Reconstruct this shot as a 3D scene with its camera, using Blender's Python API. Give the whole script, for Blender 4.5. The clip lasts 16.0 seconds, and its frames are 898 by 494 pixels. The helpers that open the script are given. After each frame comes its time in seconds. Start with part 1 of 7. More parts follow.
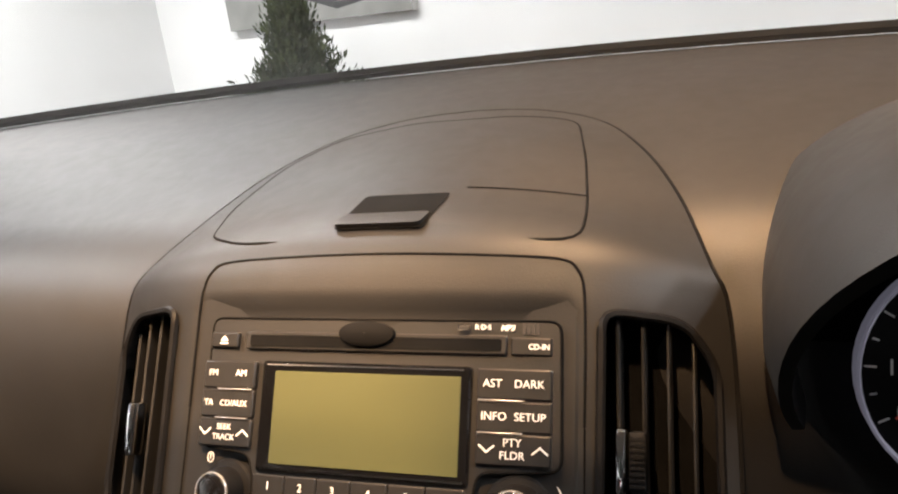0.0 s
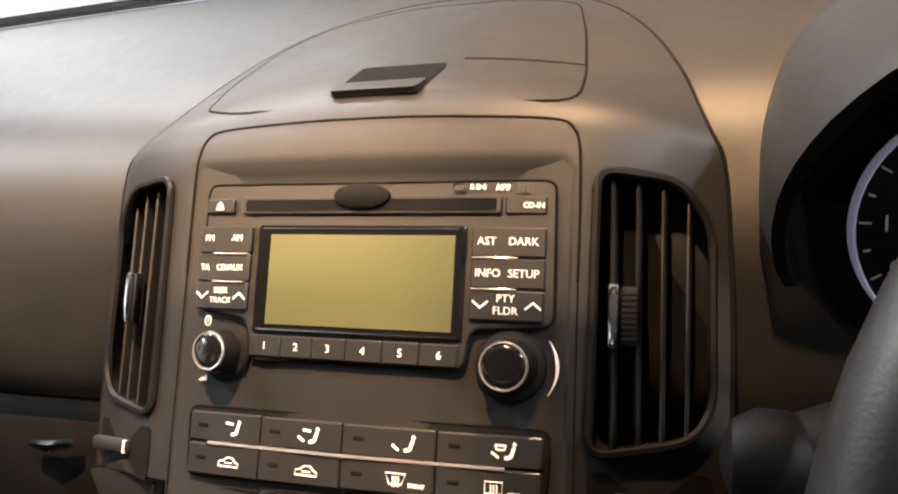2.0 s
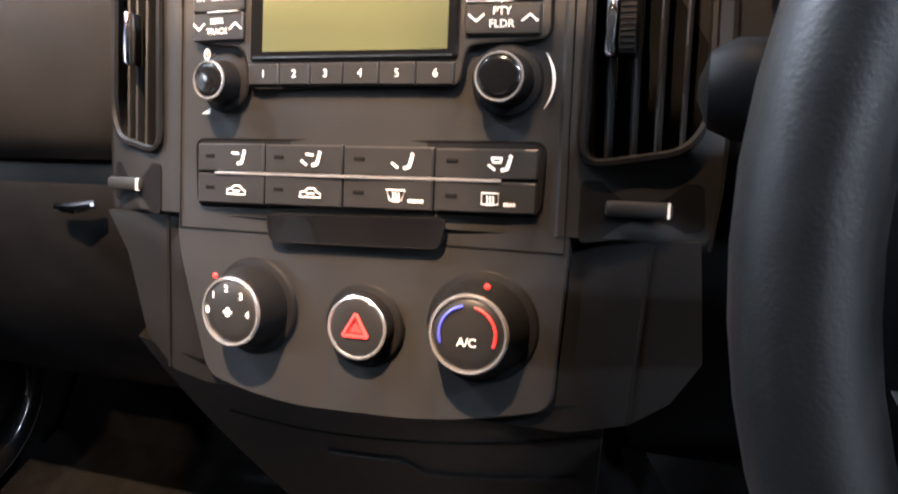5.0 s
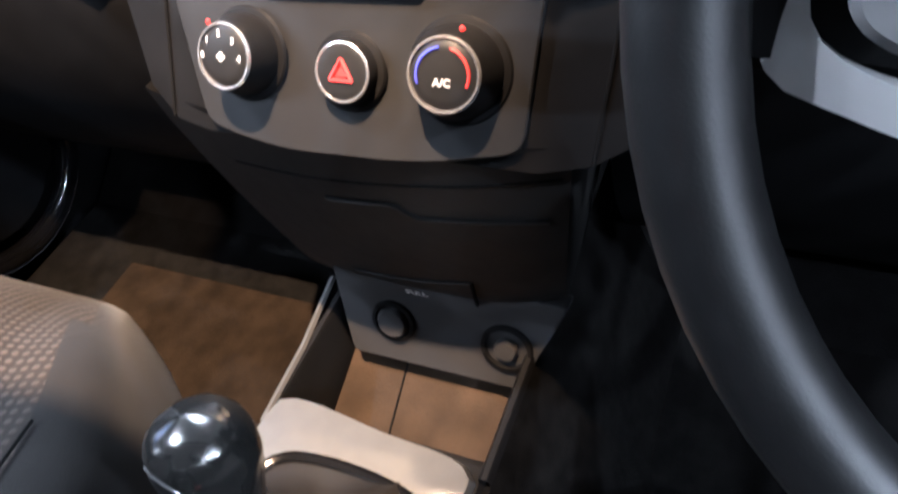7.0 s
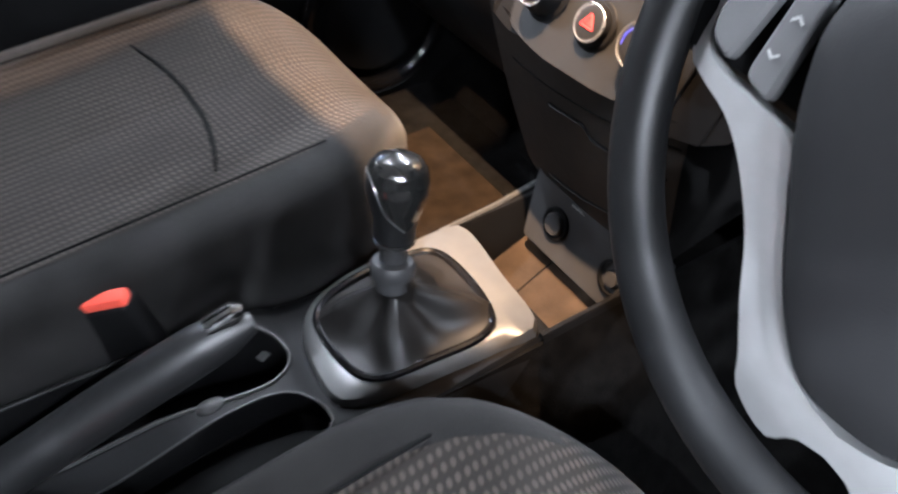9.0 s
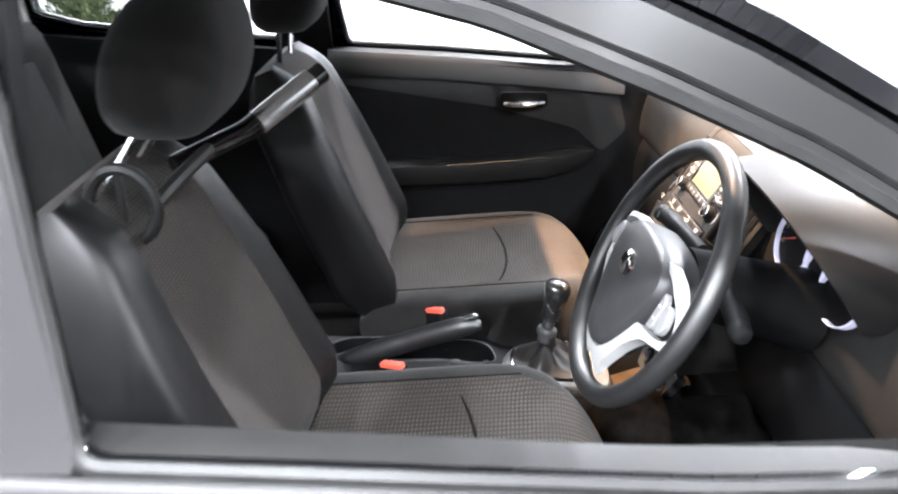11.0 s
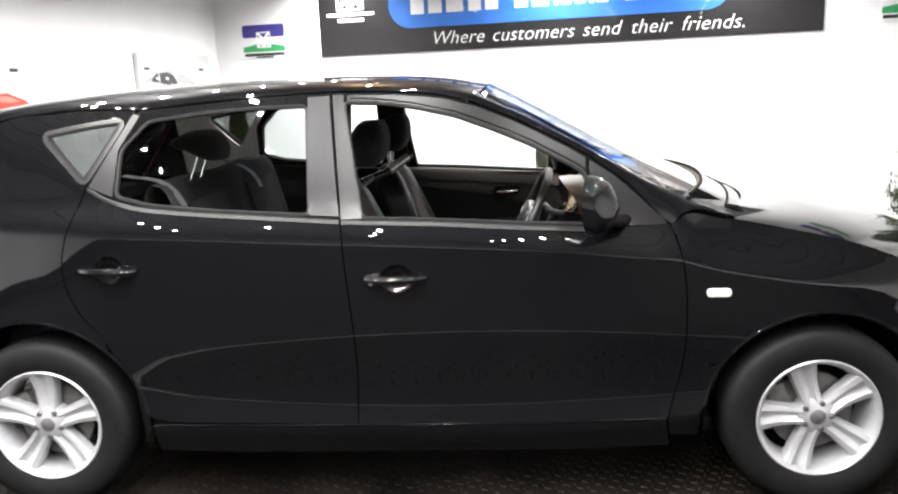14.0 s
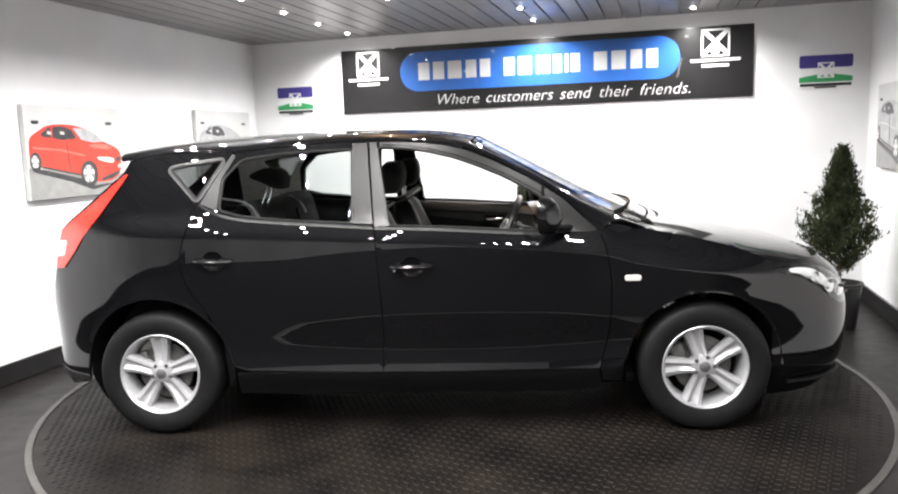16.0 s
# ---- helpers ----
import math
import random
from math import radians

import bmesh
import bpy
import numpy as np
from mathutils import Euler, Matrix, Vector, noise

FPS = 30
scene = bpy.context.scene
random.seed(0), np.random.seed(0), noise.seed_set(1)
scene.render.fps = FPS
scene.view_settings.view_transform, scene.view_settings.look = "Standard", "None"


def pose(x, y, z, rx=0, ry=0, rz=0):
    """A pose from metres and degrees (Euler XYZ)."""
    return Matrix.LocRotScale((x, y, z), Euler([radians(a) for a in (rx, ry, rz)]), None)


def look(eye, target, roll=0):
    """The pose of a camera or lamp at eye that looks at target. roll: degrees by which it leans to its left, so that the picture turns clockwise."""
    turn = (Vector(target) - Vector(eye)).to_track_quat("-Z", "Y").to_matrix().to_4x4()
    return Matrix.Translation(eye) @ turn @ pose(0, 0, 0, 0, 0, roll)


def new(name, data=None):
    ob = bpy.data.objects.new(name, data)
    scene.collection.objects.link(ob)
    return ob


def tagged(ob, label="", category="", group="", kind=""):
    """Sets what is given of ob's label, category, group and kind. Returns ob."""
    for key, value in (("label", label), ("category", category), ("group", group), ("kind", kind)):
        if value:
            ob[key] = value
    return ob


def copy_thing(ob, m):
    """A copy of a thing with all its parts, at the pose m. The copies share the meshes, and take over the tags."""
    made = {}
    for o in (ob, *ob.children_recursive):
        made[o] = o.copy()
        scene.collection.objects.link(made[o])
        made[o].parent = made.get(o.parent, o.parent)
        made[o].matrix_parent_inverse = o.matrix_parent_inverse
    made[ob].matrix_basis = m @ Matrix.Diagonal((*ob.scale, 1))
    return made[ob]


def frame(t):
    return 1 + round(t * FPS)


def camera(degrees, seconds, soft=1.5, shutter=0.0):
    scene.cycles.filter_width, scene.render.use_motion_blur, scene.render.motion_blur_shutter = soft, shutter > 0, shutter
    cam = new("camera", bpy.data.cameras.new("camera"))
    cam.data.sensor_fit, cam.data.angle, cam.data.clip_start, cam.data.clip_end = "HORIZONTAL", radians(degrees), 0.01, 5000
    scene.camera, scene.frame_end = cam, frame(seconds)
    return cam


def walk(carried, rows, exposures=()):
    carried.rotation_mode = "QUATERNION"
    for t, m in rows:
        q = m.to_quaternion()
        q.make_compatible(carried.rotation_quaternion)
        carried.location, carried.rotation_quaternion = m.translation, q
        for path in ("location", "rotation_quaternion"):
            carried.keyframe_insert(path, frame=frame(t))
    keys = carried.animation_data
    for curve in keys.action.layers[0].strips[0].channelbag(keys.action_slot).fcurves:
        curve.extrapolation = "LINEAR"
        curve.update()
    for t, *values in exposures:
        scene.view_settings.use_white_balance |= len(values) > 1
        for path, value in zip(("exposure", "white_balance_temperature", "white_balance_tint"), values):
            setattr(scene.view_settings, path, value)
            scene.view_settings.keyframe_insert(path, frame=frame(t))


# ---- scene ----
cam = camera(60.2, 16.0, soft=2.1, shutter=0.4)
PATH = [
    (0, (0.293, -0.159, 1.123), (2.097, 0.465, 0.525), -7.1),
    (0.5, (0.289, -0.159, 1.115), (2.078, 0.475, 0.484), -7.2),
    (1, (0.286, -0.159, 1.101), (2.065, 0.471, 0.437), -6.9),
    (1.5, (0.282, -0.161, 1.094), (2.043, 0.478, 0.394), -7.0),
    (2, (0.281, -0.162, 1.084), (2.031, 0.47, 0.351), -6.9),
    (2.5, (0.276, -0.163, 1.078), (2.01, 0.476, 0.313), -7.0),
    (3, (0.265, -0.164, 1.069), (1.976, 0.483, 0.261), -7.2),
    (3.5, (0.264, -0.168, 1.062), (1.958, 0.48, 0.219), -7.8),
    (4, (0.256, -0.168, 1.048), (1.923, 0.467, 0.144), -7.4),
    (4.2, (0.257, -0.17, 1.046), (1.896, 0.475, 0.098), -7.7),
    (6.5, (0.245, -0.196, 1.015), (1.555, 0.491, -0.331), -12.1),
    (7, (0.229, -0.214, 1.02), (1.418, 0.482, -0.431), -12.5),
    (7.5, (0.199, -0.231, 1.02), (1.257, 0.494, -0.514), -11.6),
    (8, (0.182, -0.262, 1.037), (1.095, 0.599, -0.52), -13.0),
    (8.5, (0.168, -0.317, 1.058), (1.014, 0.649, -0.475), -8.6),
    (9, (0.108, -0.436, 1.1), (0.878, 0.789, -0.281), -0.4),
    (9.2, (0.071, -0.516, 1.149), (0.78, 0.815, -0.165), -1.7),
    (11.3, (0.137, -1.502, 1.428), (0.095, 0.328, 0.626), 0.0),
    (11.5, (0.129, -1.633, 1.433), (0.096, 0.212, 0.665), -0.5),
    (11.8, (0.131, -1.812, 1.454), (0.122, 0.071, 0.781), -1.0),
    (12, (0.149, -1.919, 1.467), (0.108, -0.022, 0.841), -1.1),
    (12.5, (0.195, -2.24, 1.458), (0.08, -0.326, 0.888), -2.2),
    (13, (0.209, -2.598, 1.436), (0.118, -0.658, 0.961), -2.8),
    (13.5, (0.23, -2.919, 1.45), (0.162, -0.968, 1.016), -2.6),
    (14, (0.304, -3.3, 1.421), (0.163, -1.346, 1.02), -2.3),
    (14.5, (0.293, -3.636, 1.396), (0.17, -1.673, 1.036), -2.4),
    (15, (0.31, -3.955, 1.411), (0.207, -1.99, 1.054), -2.1),
    (15.5, (0.385, -4.249, 1.397), (0.258, -2.276, 1.095), -2.2),
    (16, (0.387, -4.462, 1.397), (0.247, -2.485, 1.132), -1.9),
]
walk(cam, [(t, look(eye, target, roll)) for t, eye, target, roll in PATH],
     [(0, 0.0, 6500, 10), (2.5, 0.38, 6300, 10), (4, 0.5, 6000, 10), (6.5, 0.95, 4900, 10), (7.5, 1.0, 5650, 10), (8.5, 1.1, 6100, 10), (9, 1.25, 5600, 10), (11.3, 1.95, 6100, 10), (12, 1.45, 6400, 10), (13, 0.68, 6500, 10), (14, 0.3, 6500, 10), (15, 0.15, 6500, 10), (16, 0.0, 6500, 10)])

# ---- world and lamps ----
world = bpy.data.worlds.new("showroom_world")
world.use_nodes = True
scene.world = world
world.node_tree.nodes["Background"].inputs[0].default_value = (0.8, 0.85, 1.0, 1)
world.node_tree.nodes["Background"].inputs[1].default_value = 0.05

TURN = -11.52
ROOM = pose(0, 0, 0, 0, 0, TURN)
U_LEFT, U_RIGHT, V_BACK, V_FRONT, CEIL = -2.66, 2.88, 2.77, -6.6, 2.42


def room_point(u, v, z=0.0):
    return ROOM @ Vector((u, v, z))


SPOTS = [(u, 2.45 - 0.62 * k) for u in (-1.5, 0.2, 1.5) for k in range(12) if not (u == 1.5 and 2 < k < 6 or u == 0.2 and k in (3, 4, 5))]
WARM = (1.0, 0.60, 0.31)
# The lamp over the bonnet is added fill to warm the dash top.
OVER_ROOF, OVER_GLASS, BY_PASSENGER, DASH_FILL = (-0.26, -0.12), (0.235, -0.03), (-0.59, 1.00), (1.01, 0.053)
SPOTS += [OVER_ROOF, OVER_GLASS, BY_PASSENGER, DASH_FILL, (-0.58, -1.73), (-0.58, -2.41), (-0.58, -3.1)]
for u, v in SPOTS:
    lamp = bpy.data.lights.new("spot", "SPOT")
    lamp.energy, lamp.spot_size, lamp.spot_blend, lamp.shadow_soft_size = 108, radians(158), 0.9, 0.02
    lamp.color = (1.0, 0.985, 0.97)
    aim = Matrix.Translation(room_point(u, v, CEIL - 0.03))
    # Column u = -0.58 is added out of view to brighten the steering wheel.
    if u == -0.58:
        lamp.energy = 125
    if (u, v) == OVER_ROOF:
        lamp.color, lamp.energy, lamp.spot_size = WARM, 230, radians(120)
    if (u, v) == OVER_GLASS:
        lamp.color, lamp.energy, lamp.spot_size, lamp.spot_blend, lamp.shadow_soft_size = WARM, 590, radians(24), 0.5, 0.014
        aim = look(room_point(u, v, CEIL - 0.03), (0.53, 0.26, 0.52))
    if (u, v) == BY_PASSENGER:
        lamp.color, lamp.energy, lamp.spot_size, lamp.spot_blend, lamp.shadow_soft_size = WARM, 140, radians(62), 0.6, 0.02
        aim = look(room_point(u, v, CEIL - 0.03), (0.55, 0.10, 0.95))
    if (u, v) == DASH_FILL:
        lamp.color, lamp.energy, lamp.spot_size, lamp.spot_blend, lamp.shadow_soft_size = WARM, 290, radians(36), 0.8, 0.02
        aim = look(room_point(u, v, CEIL - 0.03), (0.90, -0.17, 1.04))
    ob = new("spot_light", lamp)
    ob.matrix_world = aim


# ---- materials ----
def nodes_of(mat):
    return mat.node_tree.nodes, mat.node_tree.links


def material(name, color, rough=0.5, metal=0.0, vary=0.0, scale=8.0, bump=0.0, bump_scale=200.0, coat=0.0,
             rough_vary=0.0, color2=None, spec=0.5, sheen=0.0):
    """A principled surface with colour variation at one scale and fine relief at another."""
    mat = bpy.data.materials.new(name)
    mat.use_nodes = True
    n, l = nodes_of(mat)
    p = n["Principled BSDF"]
    p.inputs["Base Color"].default_value = (*color, 1)
    p.inputs["Roughness"].default_value = rough
    p.inputs["Metallic"].default_value = metal
    p.inputs["Coat Weight"].default_value = coat
    p.inputs["Coat Roughness"].default_value = 0.012
    p.inputs["Specular IOR Level"].default_value = spec
    p.inputs["Sheen Weight"].default_value = sheen
    pos = n.new("ShaderNodeTexCoord")
    if vary or color2:
        tex = n.new("ShaderNodeTexNoise")
        tex.inputs["Scale"].default_value = scale
        tex.inputs["Detail"].default_value = 6
        l.new(pos.outputs["Object"], tex.inputs["Vector"])
        mix = n.new("ShaderNodeMix")
        mix.data_type = "RGBA"
        ramp = n.new("ShaderNodeMapRange")
        ramp.inputs["From Min"].default_value, ramp.inputs["From Max"].default_value = 0.32, 0.68
        l.new(tex.outputs["Fac"], ramp.inputs["Value"])
        l.new(ramp.outputs["Result"], mix.inputs["Factor"])
        lo = tuple(c * (1 - vary) for c in color)
        hi = color2 if color2 else tuple(min(1, c * (1 + vary)) for c in color)
        mix.inputs["A"].default_value, mix.inputs["B"].default_value = (*lo, 1), (*hi, 1)
        l.new(mix.outputs["Result"], p.inputs["Base Color"])
    if rough_vary:
        tr = n.new("ShaderNodeTexNoise")
        tr.inputs["Scale"].default_value = scale * 3
        tr.inputs["Detail"].default_value = 4
        l.new(pos.outputs["Object"], tr.inputs["Vector"])
        mr = n.new("ShaderNodeMapRange")
        mr.inputs["To Min"].default_value, mr.inputs["To Max"].default_value = max(0, rough - rough_vary), min(1, rough + rough_vary)
        l.new(tr.outputs["Fac"], mr.inputs["Value"])
        l.new(mr.outputs["Result"], p.inputs["Roughness"])
    if bump:
        tb = n.new("ShaderNodeTexNoise")
        tb.inputs["Scale"].default_value = bump_scale
        tb.inputs["Detail"].default_value = 3
        l.new(pos.outputs["Object"], tb.inputs["Vector"])
        b = n.new("ShaderNodeBump")
        b.inputs["Strength"].default_value = bump
        b.inputs["Distance"].default_value = 0.001
        l.new(tb.outputs["Fac"], b.inputs["Height"])
        l.new(b.outputs["Normal"], p.inputs["Normal"])
    return mat


def glass_material(name, tint, gloss=1.0):
    """A thin pane: clear straight through, mirror-like at a slant."""
    mat = bpy.data.materials.new(name)
    mat.use_nodes = True
    n, l = nodes_of(mat)
    n.remove(n["Principled BSDF"])
    out = n["Material Output"]
    tr, gl, mix, fr = n.new("ShaderNodeBsdfTransparent"), n.new("ShaderNodeBsdfGlossy"), n.new("ShaderNodeMixShader"), n.new("ShaderNodeLayerWeight")
    tr.inputs[0].default_value = (*tint, 1)
    gl.inputs["Color"].default_value = (gloss, gloss, gloss, 1)
    gl.inputs["Roughness"].default_value = 0.0
    fr.inputs["Blend"].default_value = 0.5
    power, ease = n.new("ShaderNodeMath"), n.new("ShaderNodeMapRange")
    power.operation, power.inputs[1].default_value = "POWER", 5
    ease.inputs["To Min"].default_value, ease.inputs["To Max"].default_value = 0.06, 1.0
    l.new(fr.outputs["Facing"], power.inputs[0])
    l.new(power.outputs[0], ease.inputs["Value"])
    l.new(ease.outputs["Result"], mix.inputs[0])
    l.new(tr.outputs[0], mix.inputs[1])
    l.new(gl.outputs[0], mix.inputs[2])
    l.new(mix.outputs[0], out.inputs[0])
    return mat


def glow_material(name, color, strength):
    mat = bpy.data.materials.new(name)
    mat.use_nodes = True
    p = mat.node_tree.nodes["Principled BSDF"]
    p.inputs["Base Color"].default_value = (*color, 1)
    p.inputs["Emission Color"].default_value = (*color, 1)
    p.inputs["Emission Strength"].default_value = strength
    return mat


def fabric_material(name, dark, light, pitch):
    """Woven seat cloth: a lattice of small raised light dots on a darker ground."""
    mat = material(name, dark, 0.9, sheen=0.05, spec=0.1)
    n, l = nodes_of(mat)
    p = n["Principled BSDF"]
    pos = n.new("ShaderNodeTexCoord")
    split, rise, mp = n.new("ShaderNodeSeparateXYZ"), n.new("ShaderNodeMath"), n.new("ShaderNodeCombineXYZ")
    rise.operation = "SUBTRACT"
    l.new(pos.outputs["Object"], split.inputs[0])
    l.new(split.outputs["Z"], rise.inputs[0])
    l.new(split.outputs["X"], rise.inputs[1])
    squeeze = n.new("ShaderNodeMath")
    squeeze.operation, squeeze.inputs[1].default_value = "MULTIPLY", 0.62
    l.new(split.outputs["Y"], squeeze.inputs[0])
    l.new(squeeze.outputs[0], mp.inputs["X"])
    l.new(rise.outputs[0], mp.inputs["Y"])
    vor = n.new("ShaderNodeTexVoronoi")
    vor.inputs["Scale"].default_value = 1 / pitch
    vor.inputs["Randomness"].default_value = 0.08
    vor.voronoi_dimensions = "2D"
    l.new(mp.outputs["Vector"], vor.inputs["Vector"])
    mr = n.new("ShaderNodeMapRange")
    mr.inputs["From Min"].default_value, mr.inputs["From Max"].default_value = 0.20, 0.40
    mr.inputs["To Min"].default_value, mr.inputs["To Max"].default_value = 1, 0
    l.new(vor.outputs["Distance"], mr.inputs["Value"])
    big = n.new("ShaderNodeTexNoise")
    big.inputs["Scale"].default_value = 14
    l.new(pos.outputs["Object"], big.inputs["Vector"])
    mul = n.new("ShaderNodeMath")
    mul.operation = "MULTIPLY"
    l.new(mr.outputs["Result"], mul.inputs[0])
    l.new(big.outputs["Fac"], mul.inputs[1])
    mix = n.new("ShaderNodeMix")
    mix.data_type = "RGBA"
    mix.inputs["A"].default_value, mix.inputs["B"].default_value = (*dark, 1), (*light, 1)
    l.new(mul.outputs[0], mix.inputs["Factor"])
    l.new(mix.outputs["Result"], p.inputs["Base Color"])
    b = n.new("ShaderNodeBump")
    b.inputs["Strength"].default_value, b.inputs["Distance"].default_value = 0.5, 0.001
    l.new(mr.outputs["Result"], b.inputs["Height"])
    l.new(b.outputs["Normal"], p.inputs["Normal"])
    return mat


PAINT = material("black_paint", (0.0021, 0.0021, 0.0026), 0.40, 0.0, vary=0.2, scale=500, coat=1.0, spec=0.018)
BLACK_GLOSS = material("gloss_black", (0.004, 0.004, 0.0045), 0.12, vary=0.2, scale=30, coat=0.4)
DASH = material("dash_plastic", (0.0086, 0.0084, 0.0083), 0.5, vary=0.12, scale=25, bump=0.13, bump_scale=1100, rough_vary=0.06, spec=0.3)
DASH_DARK = material("dark_plastic", (0.0050, 0.0050, 0.0053), 0.5, vary=0.15, scale=30, bump=0.10, bump_scale=1200, rough_vary=0.06, spec=0.09)
BIN = material("bin_plastic", (0.0098, 0.0094, 0.0092), 0.6, vary=0.12, scale=30, bump=0.12, bump_scale=1100, rough_vary=0.06, spec=0.25)
PANEL = material("stack_plastic", (0.0128, 0.0130, 0.0137), 0.42, vary=0.08, scale=40, bump=0.1, bump_scale=900, rough_vary=0.05, spec=0.3)
BUTTON = material("button_plastic", (0.012, 0.012, 0.0125), 0.38, vary=0.1, scale=60, rough_vary=0.05, spec=0.3)
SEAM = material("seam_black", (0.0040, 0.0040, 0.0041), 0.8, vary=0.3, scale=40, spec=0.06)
CHROME = material("chrome", (0.85, 0.85, 0.86), 0.08, 1.0, vary=0.03, scale=60)
BRIGHT = material("bright_chrome", (0.55, 0.55, 0.56), 0.20, 0.85, vary=0.04, scale=60)
SILVER = material("silver_plastic", (0.105, 0.105, 0.104), 0.34, 0.45, vary=0.06, scale=60, bump=0.05, bump_scale=900)
GREY_TRIM = material("grey_trim", (0.028, 0.028, 0.029), 0.45, vary=0.1, scale=30, bump=0.10, bump_scale=1200, spec=0.3)
ALLOY = material("alloy", (0.36, 0.36, 0.37), 0.34, 0.5, vary=0.05, scale=50, rough_vary=0.05)
STEEL = material("brake_steel", (0.10, 0.097, 0.095), 0.45, 0.7, vary=0.3, scale=30)
TYRE = material("tyre_rubber", (0.0042, 0.0042, 0.0044), 0.62, vary=0.25, scale=20, bump=0.3, bump_scale=150, rough_vary=0.12, spec=0.16)
RUBBER = material("seal_rubber", (0.008, 0.008, 0.008), 0.5, vary=0.2, scale=40, spec=0.3)
LEATHER = material("leather_grain", (0.0070, 0.0071, 0.0075), 0.44, vary=0.15, scale=40, bump=0.14, bump_scale=900, rough_vary=0.08, spec=0.6)
GAITER = material("gaiter_leather", (0.0060, 0.0053, 0.0049), 0.48, vary=0.2, scale=20, bump=0.2, bump_scale=700, rough_vary=0.05, spec=0.38)
CLOTH = fabric_material("seat_cloth_dotted", (0.0150, 0.0128, 0.0115), (0.060, 0.050, 0.043), 0.0064)
CLOTH_PLAIN = material("seat_cloth_plain", (0.0085, 0.0080, 0.0078), 0.92, vary=0.2, scale=30, bump=0.4, bump_scale=900, sheen=0.08, spec=0.1)
CARPET = material("carpet", (0.0050, 0.0048, 0.0047), 0.97, vary=0.35, scale=60, bump=0.8, bump_scale=500, spec=0.01)
MAT_BROWN = material("tray_liner", (0.030, 0.0205, 0.0135), 0.85, vary=0.3, scale=25, bump=0.4, bump_scale=500, spec=0.1)
LIT_CARPET = material("lit_carpet_pile", (0.0125, 0.0088, 0.006), 0.92, vary=0.35, scale=40, bump=0.6, bump_scale=500, spec=0.05)
SEAT_LEATHER = material("seat_leatherette", (0.0046, 0.0045, 0.0047), 0.46, vary=0.15, scale=30, bump=0.12, bump_scale=800, rough_vary=0.08, spec=0.24)
WHEEL_SILVER = material("wheel_silver", (0.54, 0.54, 0.54), 0.35, 0.45, vary=0.05, scale=60, bump=0.03, bump_scale=900)
WHEEL_GREY = material("wheel_button_grey", (0.17, 0.17, 0.172), 0.40, vary=0.06, scale=60, bump=0.05, bump_scale=900)
AIRBAG = material("airbag_plastic", (0.024, 0.024, 0.0252), 0.45, vary=0.08, scale=40, bump=0.1, bump_scale=900, rough_vary=0.05, spec=0.35)
REFLECTOR = material("lamp_reflector", (0.80, 0.80, 0.81), 0.28, 0.3, vary=0.18, scale=30)
LCD = material("lcd_olive", (0.055, 0.060, 0.027), 0.3, vary=0.06, scale=10, coat=0.2)
INK = material("white_print", (0.62, 0.62, 0.61), 0.5, vary=0.02, scale=50)
INK_RED = material("red_print", (0.62, 0.03, 0.025), 0.5, vary=0.05, scale=50)
INK_BLUE = material("blue_print", (0.06, 0.07, 0.6), 0.5, vary=0.05, scale=50)
RED_LENS = material("red_lens", (0.62, 0.03, 0.02), 0.12, vary=0.12, scale=40, coat=1.0)
RED_BUTTON = material("red_button", (0.72, 0.09, 0.06), 0.35, vary=0.08, scale=60)
CLEAR_LENS = material("clear_lens", (0.62, 0.63, 0.64), 0.12, 0.35, vary=0.25, scale=25, coat=1.0)
AMBER = material("amber_lens", (0.46, 0.44, 0.42), 0.15, vary=0.1, scale=60, coat=1.0)
GLASS = glass_material("window_glass", (0.88, 0.9, 0.89))
GLASS_DARK = glass_material("tinted_glass", (0.78, 0.81, 0.80), 0.35)
GLASS_SMOKE = glass_material("smoked_glass", (0.22, 0.23, 0.23))
HEADLINER = material("headliner", (0.55, 0.53, 0.50), 0.95, vary=0.1, scale=40, bump=0.4, bump_scale=500)
FRAME = material("frame_satin_black", (0.0062, 0.0060, 0.0060), 0.33, vary=0.05, scale=15, spec=0.26)
DARK_CHROME = material("dark_chrome", (0.14, 0.138, 0.135), 0.14, 0.9, vary=0.06, scale=40)
PILLAR = material("pillar_film", (0.019, 0.0186, 0.019), 0.27, 0.15, vary=0.03, scale=12, rough_vary=0.0, spec=0.40)
BELT = material("belt_webbing", (0.20, 0.20, 0.21), 0.7, vary=0.15, scale=60, bump=0.4, bump_scale=500)
WHITE_WALL = material("white_wall", (0.80, 0.80, 0.805), 0.6, vary=0.035, scale=2.5, bump=0.15, bump_scale=60)
CLOSING_WALL = material("closing_wall", (0.74, 0.74, 0.745), 0.7, vary=0.1, scale=3)
SKIRT = material("skirting_black", (0.010, 0.0095, 0.0095), 0.4, vary=0.3, scale=8, rough_vary=0.1)
FLOOR_MAT = material("floor_vinyl", (0.0098, 0.0086, 0.0082), 0.42, vary=0.3, scale=3.0, bump=0.2, bump_scale=90, rough_vary=0.12, spec=0.16)
TABLE_MAT = material("turntable_rubber", (0.0040, 0.0036, 0.0034), 0.44, vary=0.45, scale=2.6, bump=0.25, bump_scale=120, rough_vary=0.13, color2=(0.0105, 0.0082, 0.0066), spec=0.09)
